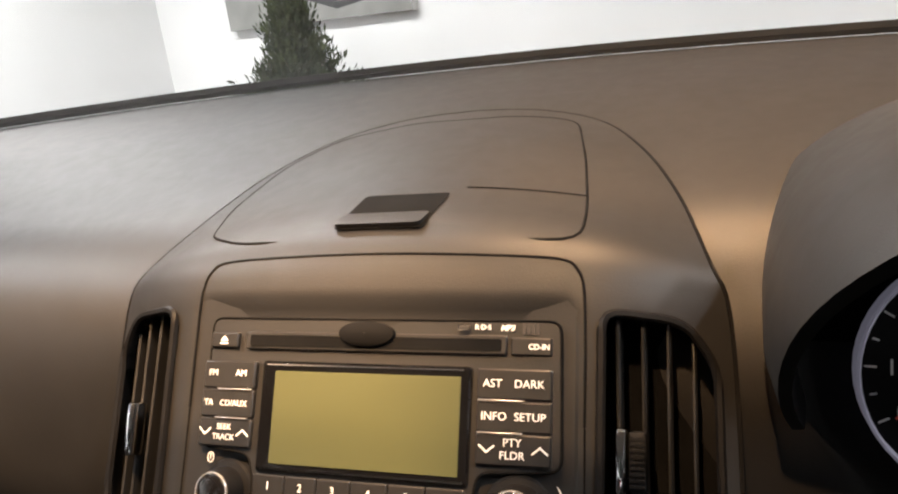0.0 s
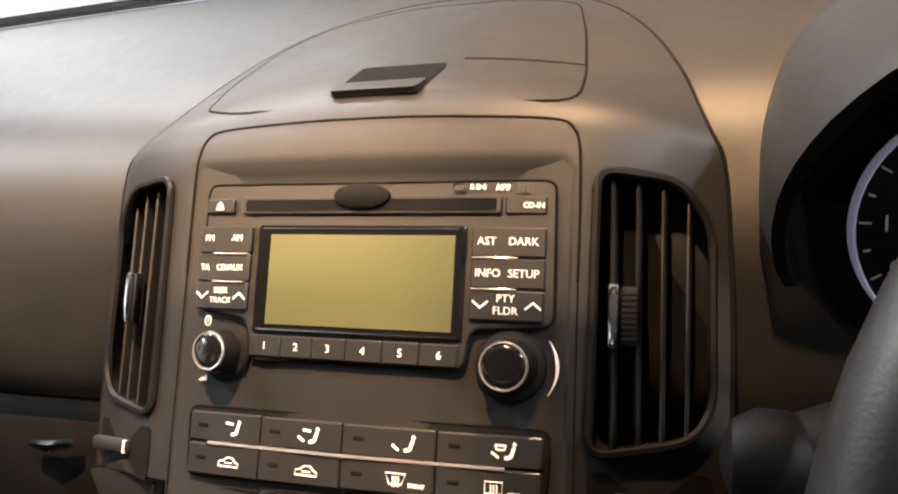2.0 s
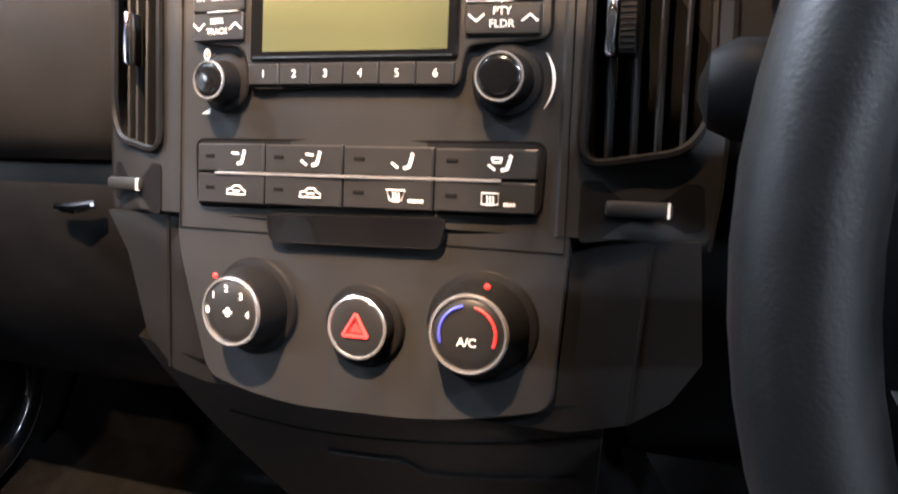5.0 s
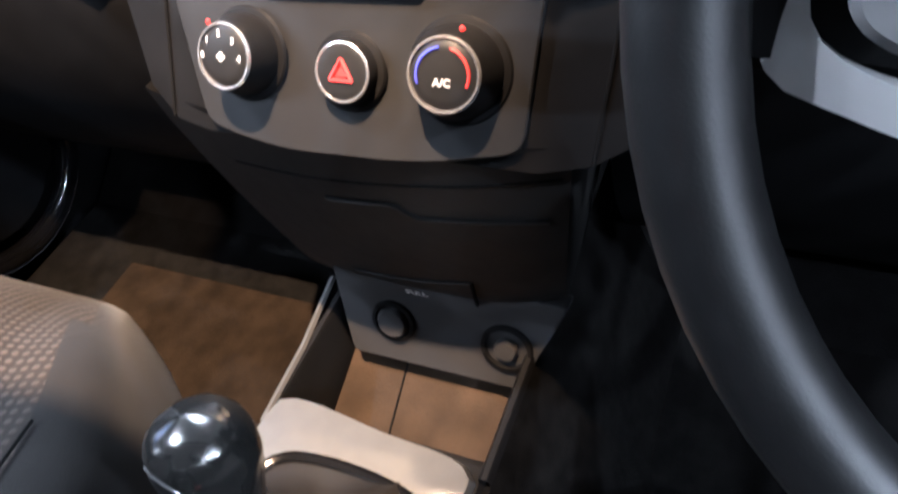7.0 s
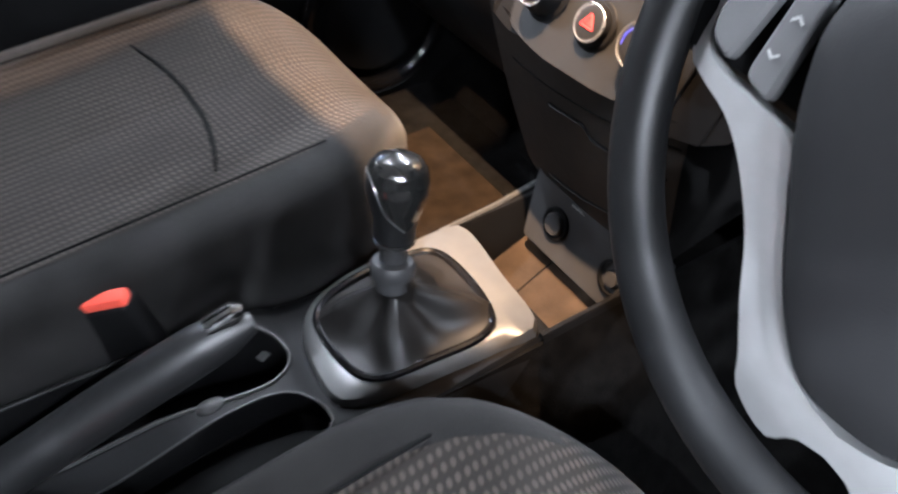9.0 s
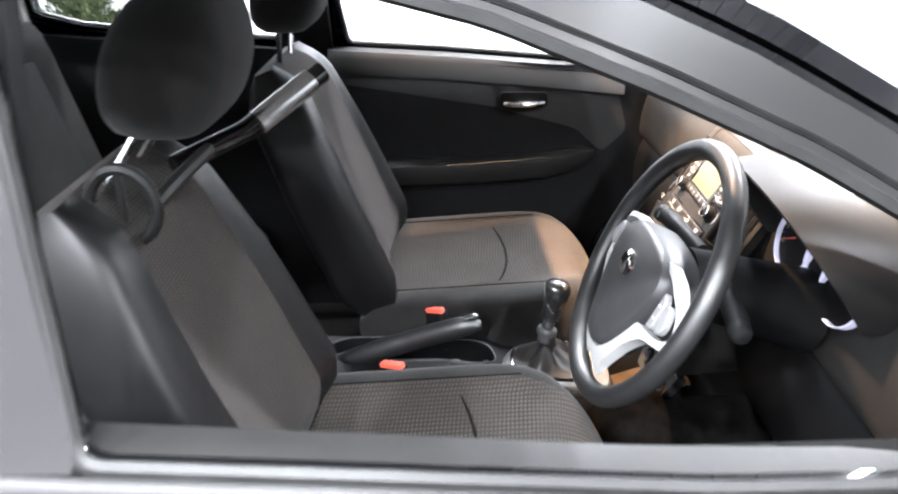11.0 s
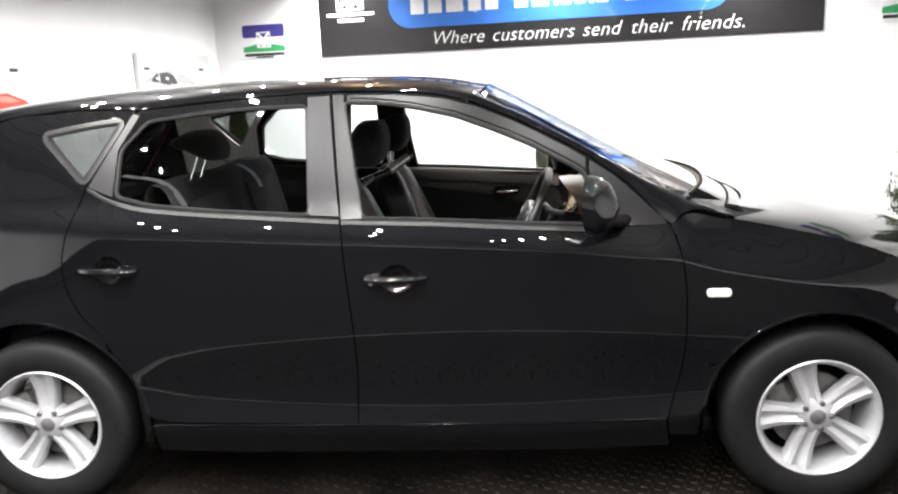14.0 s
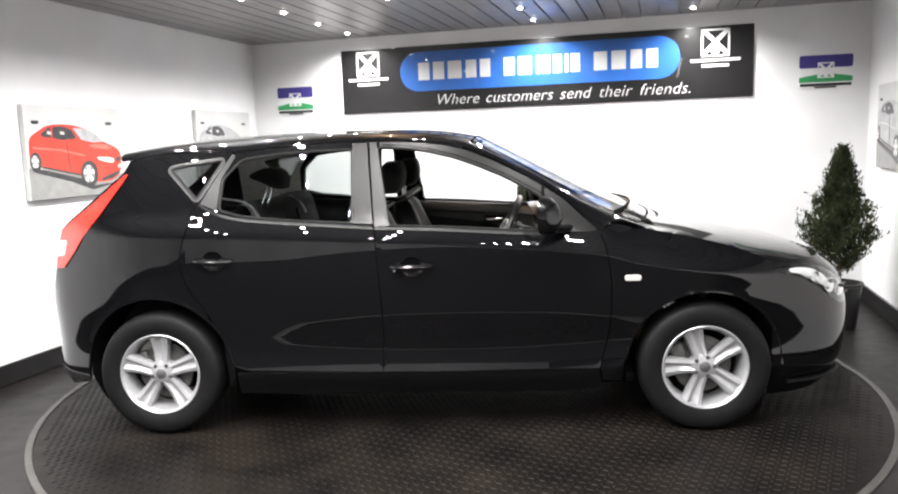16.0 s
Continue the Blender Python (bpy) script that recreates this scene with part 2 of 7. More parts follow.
RING_MAT = material("turntable_ring", (0.060, 0.057, 0.053), 0.5, 0.2, vary=0.2, scale=10, rough_vary=0.1)
CEIL_MAT = material("ceiling_strip", (0.25, 0.243, 0.24), 0.38, 0.3, vary=0.08, scale=6, rough_vary=0.06)
BANNER_BLACK = material("banner_black", (0.008, 0.0075, 0.008), 0.3, vary=0.1, scale=20, coat=0.7)
BANNER_BLUE = material("banner_blue", (0.025, 0.12, 0.42), 0.3, vary=0.06, scale=8, coat=0.7)
SIGN_NAVY = material("sign_navy", (0.045, 0.035, 0.22), 0.4, vary=0.06, scale=20)
SIGN_GREEN = material("sign_green", (0.03, 0.30, 0.10), 0.4, vary=0.06, scale=20)
SIGN_WHITE = material("sign_white", (0.82, 0.82, 0.82), 0.4, vary=0.02, scale=20)
POSTER_GREY = material("poster_grey", (0.55, 0.55, 0.54), 0.35, vary=0.06, scale=4)
POSTER_FLOOR = material("poster_floor", (0.25, 0.25, 0.24), 0.35, vary=0.12, scale=14)
POSTER_RED = material("poster_red", (0.50, 0.042, 0.022), 0.3, vary=0.18, scale=9)
POSTER_SHINE = material("poster_red_shine", (0.62, 0.16, 0.12), 0.3, vary=0.15, scale=14)
POSTER_DARK = material("poster_dark", (0.035, 0.035, 0.038), 0.3, vary=0.3, scale=20)
POSTER_SILVER = material("poster_silver", (0.38, 0.38, 0.39), 0.3, vary=0.2, scale=12)
LEAF = material("conifer_leaf", (0.022, 0.034, 0.014), 0.75, vary=0.5, scale=9, color2=(0.055, 0.068, 0.028), spec=0.2)
BARK = material("bark", (0.10, 0.075, 0.055), 0.9, vary=0.3, scale=30, bump=0.6, bump_scale=120)
POT = material("planter_black", (0.02, 0.02, 0.02), 0.45, vary=0.2, scale=20)
SOIL = material("soil", (0.04, 0.03, 0.022), 0.95, vary=0.4, scale=60, bump=0.8, bump_scale=150)
BULB = glow_material("lamp_glow", (1.0, 0.96, 0.92), 45)
# Pale chrome rings, no lamps: a faint glow is added to show them.
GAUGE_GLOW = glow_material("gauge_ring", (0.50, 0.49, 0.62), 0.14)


# ---- building helpers ----
def finish(name, bm, mat, parent=None, label="", smooth=True, mats=None):
    """Links a bmesh as one mesh object."""
    bmesh.ops.remove_doubles(bm, verts=bm.verts, dist=1e-6)
    bmesh.ops.recalc_face_normals(bm, faces=bm.faces)
    me = bpy.data.meshes.new(name)
    bm.to_mesh(me)
    bm.free()
    for m in mats or [mat]:
        me.materials.append(m)
    if smooth:
        me.polygons.foreach_set("use_smooth", [True] * len(me.polygons))
        me.set_sharp_from_angle(angle=radians(35))
    ob = new(name, me)
    ob.parent = parent
    if label:
        tagged(ob, label)
    return ob


def part(name, bm, mat, parent, label="", smooth=True, mats=None):
    return finish(name, bm, mat, parent, label, smooth, mats)


def curve_at(table, x):
    """Smooth (Catmull-Rom) value of a table of (x, value) at x; straight beyond its ends."""
    xs = [a for a, _ in table]
    if x <= xs[0]:
        return table[0][1] + (x - xs[0]) * (table[1][1] - table[0][1]) / (xs[1] - xs[0])
    if x >= xs[-1]:
        return table[-1][1] + (x - xs[-1]) * (table[-1][1] - table[-2][1]) / (xs[-1] - xs[-2])
    i = max(k for k in range(len(xs) - 1) if xs[k] <= x)
    x0, x1, y0, y1 = xs[i], xs[i + 1], table[i][1], table[i + 1][1]
    s = (y1 - y0) / (x1 - x0)
    m0 = (y1 - table[i - 1][1]) / (x1 - xs[i - 1]) if i > 0 else s
    m1 = (table[i + 2][1] - y0) / (xs[i + 2] - x0) if i + 2 < len(xs) else s
    t, h = (x - x0) / (x1 - x0), x1 - x0
    return (2 * t**3 - 3 * t**2 + 1) * y0 + (t**3 - 2 * t**2 + t) * h * m0 + (-2 * t**3 + 3 * t**2) * y1 + (t**3 - t**2) * h * m1


def smooth_line(pts, n, closed=False):
    """n points evenly spaced along a Catmull-Rom line through pts (tuples of any dimension)."""
    p = [np.array(q, float) for q in pts]
    k, dense = len(p), []
    for i in range(k if closed else k - 1):
        a = p[i - 1] if closed or i > 0 else 2 * p[0] - p[1]
        b, c = p[i], p[(i + 1) % k]
        d = p[(i + 2) % k] if closed or i + 2 < k else 2 * p[-1] - p[-2]
        for j in range(12):
            t = j / 12
            dense.append(0.5 * (2 * b + (c - a) * t + (2 * a - 5 * b + 4 * c - d) * t * t + (3 * b - a - 3 * c + d) * t**3))
    dense.append(p[0] if closed else p[-1])
    dense = np.array(dense)
    run = np.concatenate([[0], np.cumsum(np.linalg.norm(np.diff(dense, axis=0), axis=1))])
    s = np.linspace(0, run[-1], n + 1)[:-1] if closed else np.linspace(0, run[-1], n)
    return [tuple(float(np.interp(a, run, dense[:, c])) for c in range(dense.shape[1])) for a in s]


def add_grid(bm, rows, close_u=False, close_v=False, mat=0):
    """Quads between rows of points (all of one length)."""
    vs = [[bm.verts.new(p) for p in r] for r in rows]
    nr, nc = len(vs), len(vs[0])
    for i in range(nr if close_u else nr - 1):
        for j in range(nc if close_v else nc - 1):
            try:
                f = bm.faces.new((vs[i][j], vs[i][(j + 1) % nc], vs[(i + 1) % nr][(j + 1) % nc], vs[(i + 1) % nr][j]))
                f.material_index = mat
            except ValueError:
                pass
    return vs


def thick(bm, d):
    """Gives an open sheet thickness d, away from its normals."""
    bmesh.ops.recalc_face_normals(bm, faces=bm.faces)
    bmesh.ops.solidify(bm, geom=bm.faces[:], thickness=d)


def add_box(bm, size, m=None, bevel=0.0, segs=2, mat=0):
    r = bmesh.ops.create_cube(bm, size=1.0)
    vs = r["verts"]
    bmesh.ops.scale(bm, vec=size, verts=vs)
    if bevel:
        es = list({e for v in vs for e in v.link_edges})
        r = bmesh.ops.bevel(bm, geom=es, offset=bevel, segments=segs, profile=0.5, affect="EDGES")
        vs = list({v for f in r["faces"] for v in f.verts} | {v for v in vs if v.is_valid})
        todo, seen = list(vs), set(vs)
        while todo:
            for e in todo.pop().link_edges:
                for v in e.verts:
                    if v not in seen:
                        seen.add(v)
                        todo.append(v)
        vs = list(seen)
    for f in {f for v in vs for f in v.link_faces}:
        f.material_index = mat
    if m is not None:
        bmesh.ops.transform(bm, matrix=m, verts=vs)
    return vs


def add_lathe(bm, profile, segs=32, m=None, mat=0):
    """Turns (radius, height) points round local z."""
    rows = []
    for k in range(segs):
        a = 2 * math.pi * k / segs
        row = [Vector((r * math.cos(a), r * math.sin(a), h)) for r, h in profile]
        rows.append([m @ p for p in row] if m is not None else row)
    add_grid(bm, rows, close_u=True, mat=mat)


def add_tube(bm, pts, radii, segs=10, squash=1.0, up=(0, 0, 1), mat=0, closed=False):
    """A round bar along pts; radii one number or one a point."""
    pts = [Vector(p) for p in pts]
    n, rows = len(pts), []
    for i, p in enumerate(pts):
        a = pts[i - 1] if closed or i > 0 else p
        b = pts[(i + 1) % n] if closed or i < n - 1 else p
        t = (b - a).normalized()
        s = t.cross(Vector(up))
        s = s.normalized() if s.length > 1e-4 else t.orthogonal().normalized()
        w = s.cross(t).normalized()
        r = radii[i] if isinstance(radii, (list, tuple)) else radii
        rows.append([p + r * (math.cos(q) * s + squash * math.sin(q) * w) for q in [2 * math.pi * k / segs for k in range(segs)]])
    vs = add_grid(bm, rows, close_u=closed, close_v=True, mat=mat)
    if not closed:
        for r in (vs[0], vs[-1]):
            try:
                bm.faces.new(r).material_index = mat
            except ValueError:
                pass


def round_rect(w, h, r, n=5, cx=0.0, cy=0.0):
    """Outline of a rounded rectangle, anticlockwise."""
    out = []
    for sx, sy, a0 in ((1, 1, 0), (-1, 1, 90), (-1, -1, 180), (1, -1, 270)):
        for k in range(n + 1):
            a = radians(a0 + 90 * k / n)
            out.append((cx + sx * (w / 2 - r) + r * math.cos(a), cy + sy * (h / 2 - r) + r * math.sin(a)))
    return out


def round_poly(pts, r, n=4):
    """Outline with its corners rounded by about r."""
    out, k = [], len(pts)
    for i in range(k):
        a, b, c = Vector(pts[i - 1]), Vector(pts[i]), Vector(pts[(i + 1) % k])
        d0, d1 = min(r, (a - b).length * 0.45), min(r, (c - b).length * 0.45)
        p, q = b + (a - b).normalized() * d0, b + (c - b).normalized() * d1
        for j in range(n + 1):
            t = j / n
            v = p * (1 - t)**2 + b * 2 * t * (1 - t) + q * t * t
            out.append((v.x, v.y))
    return out


def fill(outline, holes=(), step=0.0, lines=()):
    """Triangles of a flat outline with holes, with inner points about step apart: points and faces."""
    from mathutils.geometry import delaunay_2d_cdt
    pts, edges = [], []
    for loop in (outline, *holes):
        k = len(pts)
        pts += [Vector(p[:2]) for p in loop]
        edges += [(k + i, k + (i + 1) % len(loop)) for i in range(len(loop))]
    for line in lines:
        k = len(pts)
        pts += [Vector(p[:2]) for p in line]
        edges += [(k + i, k + i + 1) for i in range(len(line) - 1)]
    if step:
        a = np.array(outline)
        lo, hi = a.min(0), a.max(0)
        nx, ny = int((hi[0] - lo[0]) / step) + 1, int((hi[1] - lo[1]) / step) + 1
        for i in range(1, nx):
            for j in range(1, ny):
                pts.append(Vector((lo[0] + (hi[0] - lo[0]) * i / nx, lo[1] + (hi[1] - lo[1]) * j / ny)))
    vs, _, fs, _, _, _ = delaunay_2d_cdt(pts, edges, [], 0, 1e-6)
    loops = [np.array([p[:2] for p in loop], float) for loop in (outline, *holes)]

    def inside(c, a):
        b = np.roll(a, -1, 0)
        cross = (a[:, 1] > c[1]) != (b[:, 1] > c[1])
        d = np.where(b[:, 1] == a[:, 1], 1e-12, b[:, 1] - a[:, 1])
        return (cross & (c[0] < (b[:, 0] - a[:, 0]) * (c[1] - a[:, 1]) / d + a[:, 0])).sum() % 2 == 1

    keep = []
    for f in fs:
        c = (sum(vs[i].x for i in f) / len(f), sum(vs[i].y for i in f) / len(f))
        if inside(c, loops[0]) and not any(inside(c, h) for h in loops[1:]):
            keep.append(f)
    return [(v.x, v.y) for v in vs], keep


def add_sheet(bm, outline, holes, place, step=0.04, mat=0, flange=None, lines=()):
    """A sheet over a flat outline, laid into space by place(x, y); flange(x, y) gives where its edges fold back to."""
    pts, fs = fill(outline, holes, step, lines)
    vs = [bm.verts.new(place(*p)) for p in pts]
    made = []
    for f in fs:
        try:
            g = bm.faces.new([vs[i] for i in f])
            g.material_index = mat
            made.append(g)
        except ValueError:
            pass
    if flange:
        where = dict(zip(vs, pts))
        back = {}
        for e in [e for e in {e for f in made for e in f.edges} if len(e.link_faces) == 1]:
            for v in e.verts:
                if v not in back:
                    back[v] = bm.verts.new(flange(*where[v]))
            a, b = e.verts
            try:
                bm.faces.new((a, b, back[b], back[a])).material_index = mat
            except ValueError:
                pass
    for v in vs:
        if v.is_valid and not v.link_faces:
            bm.verts.remove(v)


def add_plate(bm, outline, depth, m, lip=0.0, holes=(), mat=0):
    """A flat plate, front face at local z = 0 and going back by depth, its front edge bevelled by lip."""
    def inset(loop, d):
        k, out = len(loop), []
        area = sum(loop[i - 1][0] * loop[i][1] - loop[i][0] * loop[i - 1][1] for i in range(k))
        sgn = 1 if area > 0 else -1
        for i in range(k):
            a, b, c = Vector(loop[i - 1]), Vector(loop[i]), Vector(loop[(i + 1) % k])
            t = (c - a)
            t = t.normalized() if t.length > 1e-9 else Vector((1, 0))
            out.append((b.x - sgn * t.y * d, b.y + sgn * t.x * d))
        return out
    front = inset(outline, lip) if lip else outline
    pts, fs = fill(front, holes)
    vs = [bm.verts.new(m @ Vector((*p, 0))) for p in pts]
    for f in fs:
        try:
            bm.faces.new([vs[i] for i in f]).material_index = mat
        except ValueError:
            pass
    rows = [[m @ Vector((*p, 0)) for p in front]]
    if lip:
        rows.append([m @ Vector((*p, -lip)) for p in outline])
    rows.append([m @ Vector((*p, -depth)) for p in outline])
    add_grid(bm, rows, close_v=True, mat=mat)
    for h in holes:
        add_grid(bm, [[m @ Vector((*p, 0)) for p in h], [m @ Vector((*p, -depth)) for p in h]], close_v=True, mat=mat)


def text_mesh(name, body, size, m, mat, parent, shear=0.0, depth=0.0004, align="CENTER", spacing=1.0, bold=0.0):
    """Lettering in the built-in font, as a thin raised mesh."""
    cu = bpy.data.curves.new(name, "FONT")
    cu.body, cu.size, cu.align_x, cu.align_y, cu.extrude, cu.shear, cu.space_character, cu.offset = body, size, align, "CENTER", depth, shear, spacing, bold
    cu.resolution_u = 3
    tmp = new("temporary", cu)
    me = bpy.data.meshes.new_from_object(tmp.evaluated_get(bpy.context.evaluated_depsgraph_get()))
    bpy.data.objects.remove(tmp)
    me.name = name
    me.transform(m)
    me.materials.clear()
    me.materials.append(mat)
    ob = new(name, me)
    ob.parent = parent
    return ob


# ---- the room ----
def room_box(name, lo, hi, mat, label, category, parent=None, bevel=0.0):
    bm = bmesh.new()
    c = [(a + b) / 2 for a, b in zip(lo, hi)]
    add_box(bm, [b - a for a, b in zip(lo, hi)], ROOM @ Matrix.Translation(c), bevel)
    ob = finish(name, bm, mat, parent, smooth=False)
    return tagged(ob, label, category, kind="structure") if not parent else ob


T = 0.15
room_box("wall_back", (U_LEFT - T, V_BACK, -0.1), (U_RIGHT + T, V_BACK + T, CEIL + 0.1), WHITE_WALL, "plain white painted showroom wall behind the car", "wall")
room_box("wall_rear_side", (U_LEFT - T, -2.6, -0.1), (U_LEFT, V_BACK, CEIL + 0.1), WHITE_WALL, "plain white painted showroom side wall with posters", "wall")
room_box("wall_nose_side", (U_RIGHT, -2.6, -0.1), (U_RIGHT + T, V_BACK, CEIL + 0.1), WHITE_WALL, "plain white painted showroom side wall by the tree", "wall")
# Walls out of view, added; their tone sets the reflections in the paint.
room_box("wall_front", (U_LEFT - T, V_FRONT - T, -0.1), (U_RIGHT + T, V_FRONT, CEIL + 0.1), CLOSING_WALL, "plain pale wall added out of view to close the showroom", "wall")
room_box("wall_rear_return", (U_LEFT - T, V_FRONT, -0.1), (U_LEFT, -2.6, CEIL + 0.1), CLOSING_WALL, "plain pale side wall added out of view to close the showroom", "wall")
room_box("wall_nose_return", (U_RIGHT, V_FRONT, -0.1), (U_RIGHT + T, -2.6, CEIL + 0.1), CLOSING_WALL, "plain pale side wall added out of view to close the showroom", "wall")
for nm, lo, hi in (("skirting_back", (U_LEFT, V_BACK - 0.02, 0.0), (U_RIGHT, V_BACK, 0.13)),
                   ("skirting_rear_side", (U_LEFT, V_FRONT, 0.0), (U_LEFT + 0.02, V_BACK - 0.02, 0.13)),
                   ("skirting_nose_side", (U_RIGHT - 0.02, V_FRONT, 0.0), (U_RIGHT, V_BACK - 0.02, 0.13))):
    room_box(nm, lo, hi, SKIRT, "black skirting board along the white wall", "skirting", bevel=0.004)

# Ceiling of narrow metal strips with open joints.
bm = bmesh.new()
w, u = 0.15, U_LEFT
while u < U_RIGHT:
    add_box(bm, (w - 0.012, V_BACK - V_FRONT, 0.02), ROOM @ Matrix.Translation((u + w / 2, (V_BACK + V_FRONT) / 2, CEIL + 0.01)))
    u += w
add_box(bm, (U_RIGHT - U_LEFT, V_BACK - V_FRONT, 0.05), ROOM @ Matrix.Translation(((U_LEFT + U_RIGHT) / 2, (V_BACK + V_FRONT) / 2, CEIL + 0.06)))
tagged(finish("ceiling", bm, CEIL_MAT, smooth=False), "grey metal strip ceiling with recessed spotlights", "ceiling", kind="structure")

# Floor round the turntable.
bm = bmesh.new()
add_box(bm, (U_RIGHT - U_LEFT + 0.4, V_BACK - V_FRONT + 0.4, 0.1), ROOM @ Matrix.Translation(((U_LEFT + U_RIGHT) / 2, (V_BACK + V_FRONT) / 2, -0.056)))
tagged(finish("floor", bm, FLOOR_MAT, smooth=False), "dark brown-grey vinyl showroom floor, slightly shiny", "floor", kind="structure")

TX, TY, TR = 0.10, 0.10, 2.33
turntable = tagged(new("turntable"), "round dark car turntable with a pale metal rim", "turntable")
turntable.location = (TX, TY, 0)
bm = bmesh.new()
add_lathe(bm, [(0.001, -0.001), (1.2, -0.001), (TR - 0.03, -0.001), (TR - 0.03, -0.02)], 128)
part("deck", bm, TABLE_MAT, turntable, "dark rubber deck, scuffed")
bm = bmesh.new()
add_lathe(bm, [(TR - 0.03, -0.01), (TR - 0.03, 0.004), (TR - 0.027, 0.006), (TR - 0.001, 0.006), (TR + 0.002, 0.003), (TR + 0.002, -0.01)], 160)
part("rim", bm, RING_MAT, turntable, "pale metal edge ring")
# Raised tread bars of the deck.
verts, faces, pitch = [], [], 0.036
ca, sa = math.cos(radians(20)), math.sin(radians(20))
for i in range(-70, 71):
    for j in range(-70, 71):
        px, py = i * pitch, j * pitch
        x, y = px * ca - py * sa, px * sa + py * ca
        if x * x + y * y > (TR - 0.08)**2 or y > 0.6:
            continue
        a = radians(20 + (45 if (i + j) % 2 else -45))
        dx, dy = math.cos(a), math.sin(a)
        k, hl, hw = len(verts), 0.0135, 0.0042
        for s, q, z in ((-1, -1, -0.001), (1, -1, -0.001), (1, 1, -0.001), (-1, 1, -0.001), (-.72, -.4, 0.0016), (.72, -.4, 0.0016), (.72, .4, 0.0016), (-.72, .4, 0.0016)):
            verts.append((x + s * hl * dx - q * hw * dy, y + s * hl * dy + q * hw * dx, z))
        faces += [(k + 4, k + 5, k + 6, k + 7)] + [(k + e, k + (e + 1) % 4, k + 4 + (e + 1) % 4, k + 4 + e) for e in range(4)]
me = bpy.data.meshes.new("tread")
me.from_pydata(verts, [], faces)
me.materials.append(TABLE_MAT)
tread = new("tread", me)
tread.parent = turntable
tagged(tread, "raised tread bars", kind="stuff")


def ceiling_spot(u, v):
    ob = tagged(new("ceiling_spotlight"), "small round recessed ceiling spotlight, switched on", "spotlight", "ceiling spotlights")
    ob.location = room_point(u, v, CEIL)
    b = bmesh.new()
    add_lathe(b, [(0.016, -0.001), (0.034, -0.002), (0.036, -0.004), (0.046, -0.004), (0.048, 0.0)], 24)
    part("bezel", b, CHROME, ob)
    b = bmesh.new()
    add_lathe(b, [(0.0005, -0.014), (0.009, -0.0125), (0.014, -0.009), (0.017, -0.002)], 20)
    part("bulb", b, BULB, ob, "glowing bulb")
    return ob


first = None
# Fixtures are hung for the added lamps too.
for u, v in SPOTS:
    if first is None:
        first = ceiling_spot(u, v)
    else:
        copy_thing(first, Matrix.Translation(room_point(u, v, CEIL)))


# ---- signs on the walls ----
def wall_matrix(u, v, z, facing):
    """Local x right, y up, z out of the wall; facing: 0 back wall, 90 the wall behind the tail, -90 the wall before the nose."""
    return ROOM @ Matrix.Translation((u, v, z)) @ pose(0, 0, 0, 90, 0, facing)


def bars(bm, m, rows, z=0.003, mat=0):
    for x0, x1, y0, y1 in rows:
        add_box(bm, (x1 - x0, y1 - y0, 0.002), m @ Matrix.Translation(((x0 + x1) / 2, (y0 + y1) / 2, z)), mat=mat)


def cross_emblem(bm, m, cx, cy, s, z):
    """White square frame with a diagonal cross."""
    for a, b, c, d in ((-1, 1, .86, 1), (-1, 1, -1, -.86), (-1, -.86, -1, 1), (.86, 1, -1, 1)):
        bars(bm, m, [(cx + a * s, cx + b * s, cy + c * s, cy + d * s)], z)
    for ang in (45, -45):
        add_box(bm, (2.5 * s, 0.3 * s, 0.002), m @ Matrix.Translation((cx, cy + 0.05 * s, z)) @ pose(0, 0, 0, 0, 0, ang))
    add_lathe(bm, [(0.0005, 0.0), (0.33 * s, 0.0), (0.33 * s, -0.002)], 16, m @ Matrix.Translation((cx, cy - 0.55 * s, z + 0.002)))


banner = tagged(new("banner"), "long glossy black wall banner with a blue panel", "banner")
mb = wall_matrix((-1.703 + 1.996) / 2, V_BACK - 0.002, 2.004, 0)
BW, BH = 3.70, 0.595
bm = bmesh.new()
add_plate(bm, round_rect(BW, BH, 0.004, 1), 0.012, mb @ Matrix.Translation((0, 0, 0.012)), 0.001)
part("board", bm, BANNER_BLACK, banner, smooth=False)
bm = bmesh.new()
add_plate(bm, round_rect(2.52, 0.36, 0.178, 12, -0.0, 0.065), 0.003, mb @ Matrix.Translation((0, 0, 0.0148)), 0.0008)
part("panel", bm, BANNER_BLUE, banner, "blue rounded panel")
x = -1.08
for wd in (0.13, 0.13, 0.16, 0.12, 0.12, None, 0.12, 0.15, 0.04, 0.09, 0.09, 0.04, 0.10, None, 0.14, 0.15, 0.12, 0.12):
    if wd is None:
        x += 0.09
        continue
    bm = bmesh.new()
    bars(bm, mb, [(x, x + wd * 0.82, -0.015, 0.145)], 0.0155)
    part("bar", bm, INK, banner, "plain pale bar", smooth=False)
    x += wd + 0.012
for cx in (-1.60 + 0.02, 1.545):
    bm = bmesh.new()
    cross_emblem(bm, mb, cx, 0.16, 0.115, 0.0135)
    bars(bm, mb, [(cx - 0.2, cx + 0.2, 0.005, 0.03), (cx - 0.11, cx + 0.11, -0.04, -0.015)], 0.0135)
    part("emblem", bm, INK, banner, "white crossed-square emblem", smooth=False)
x = -0.93
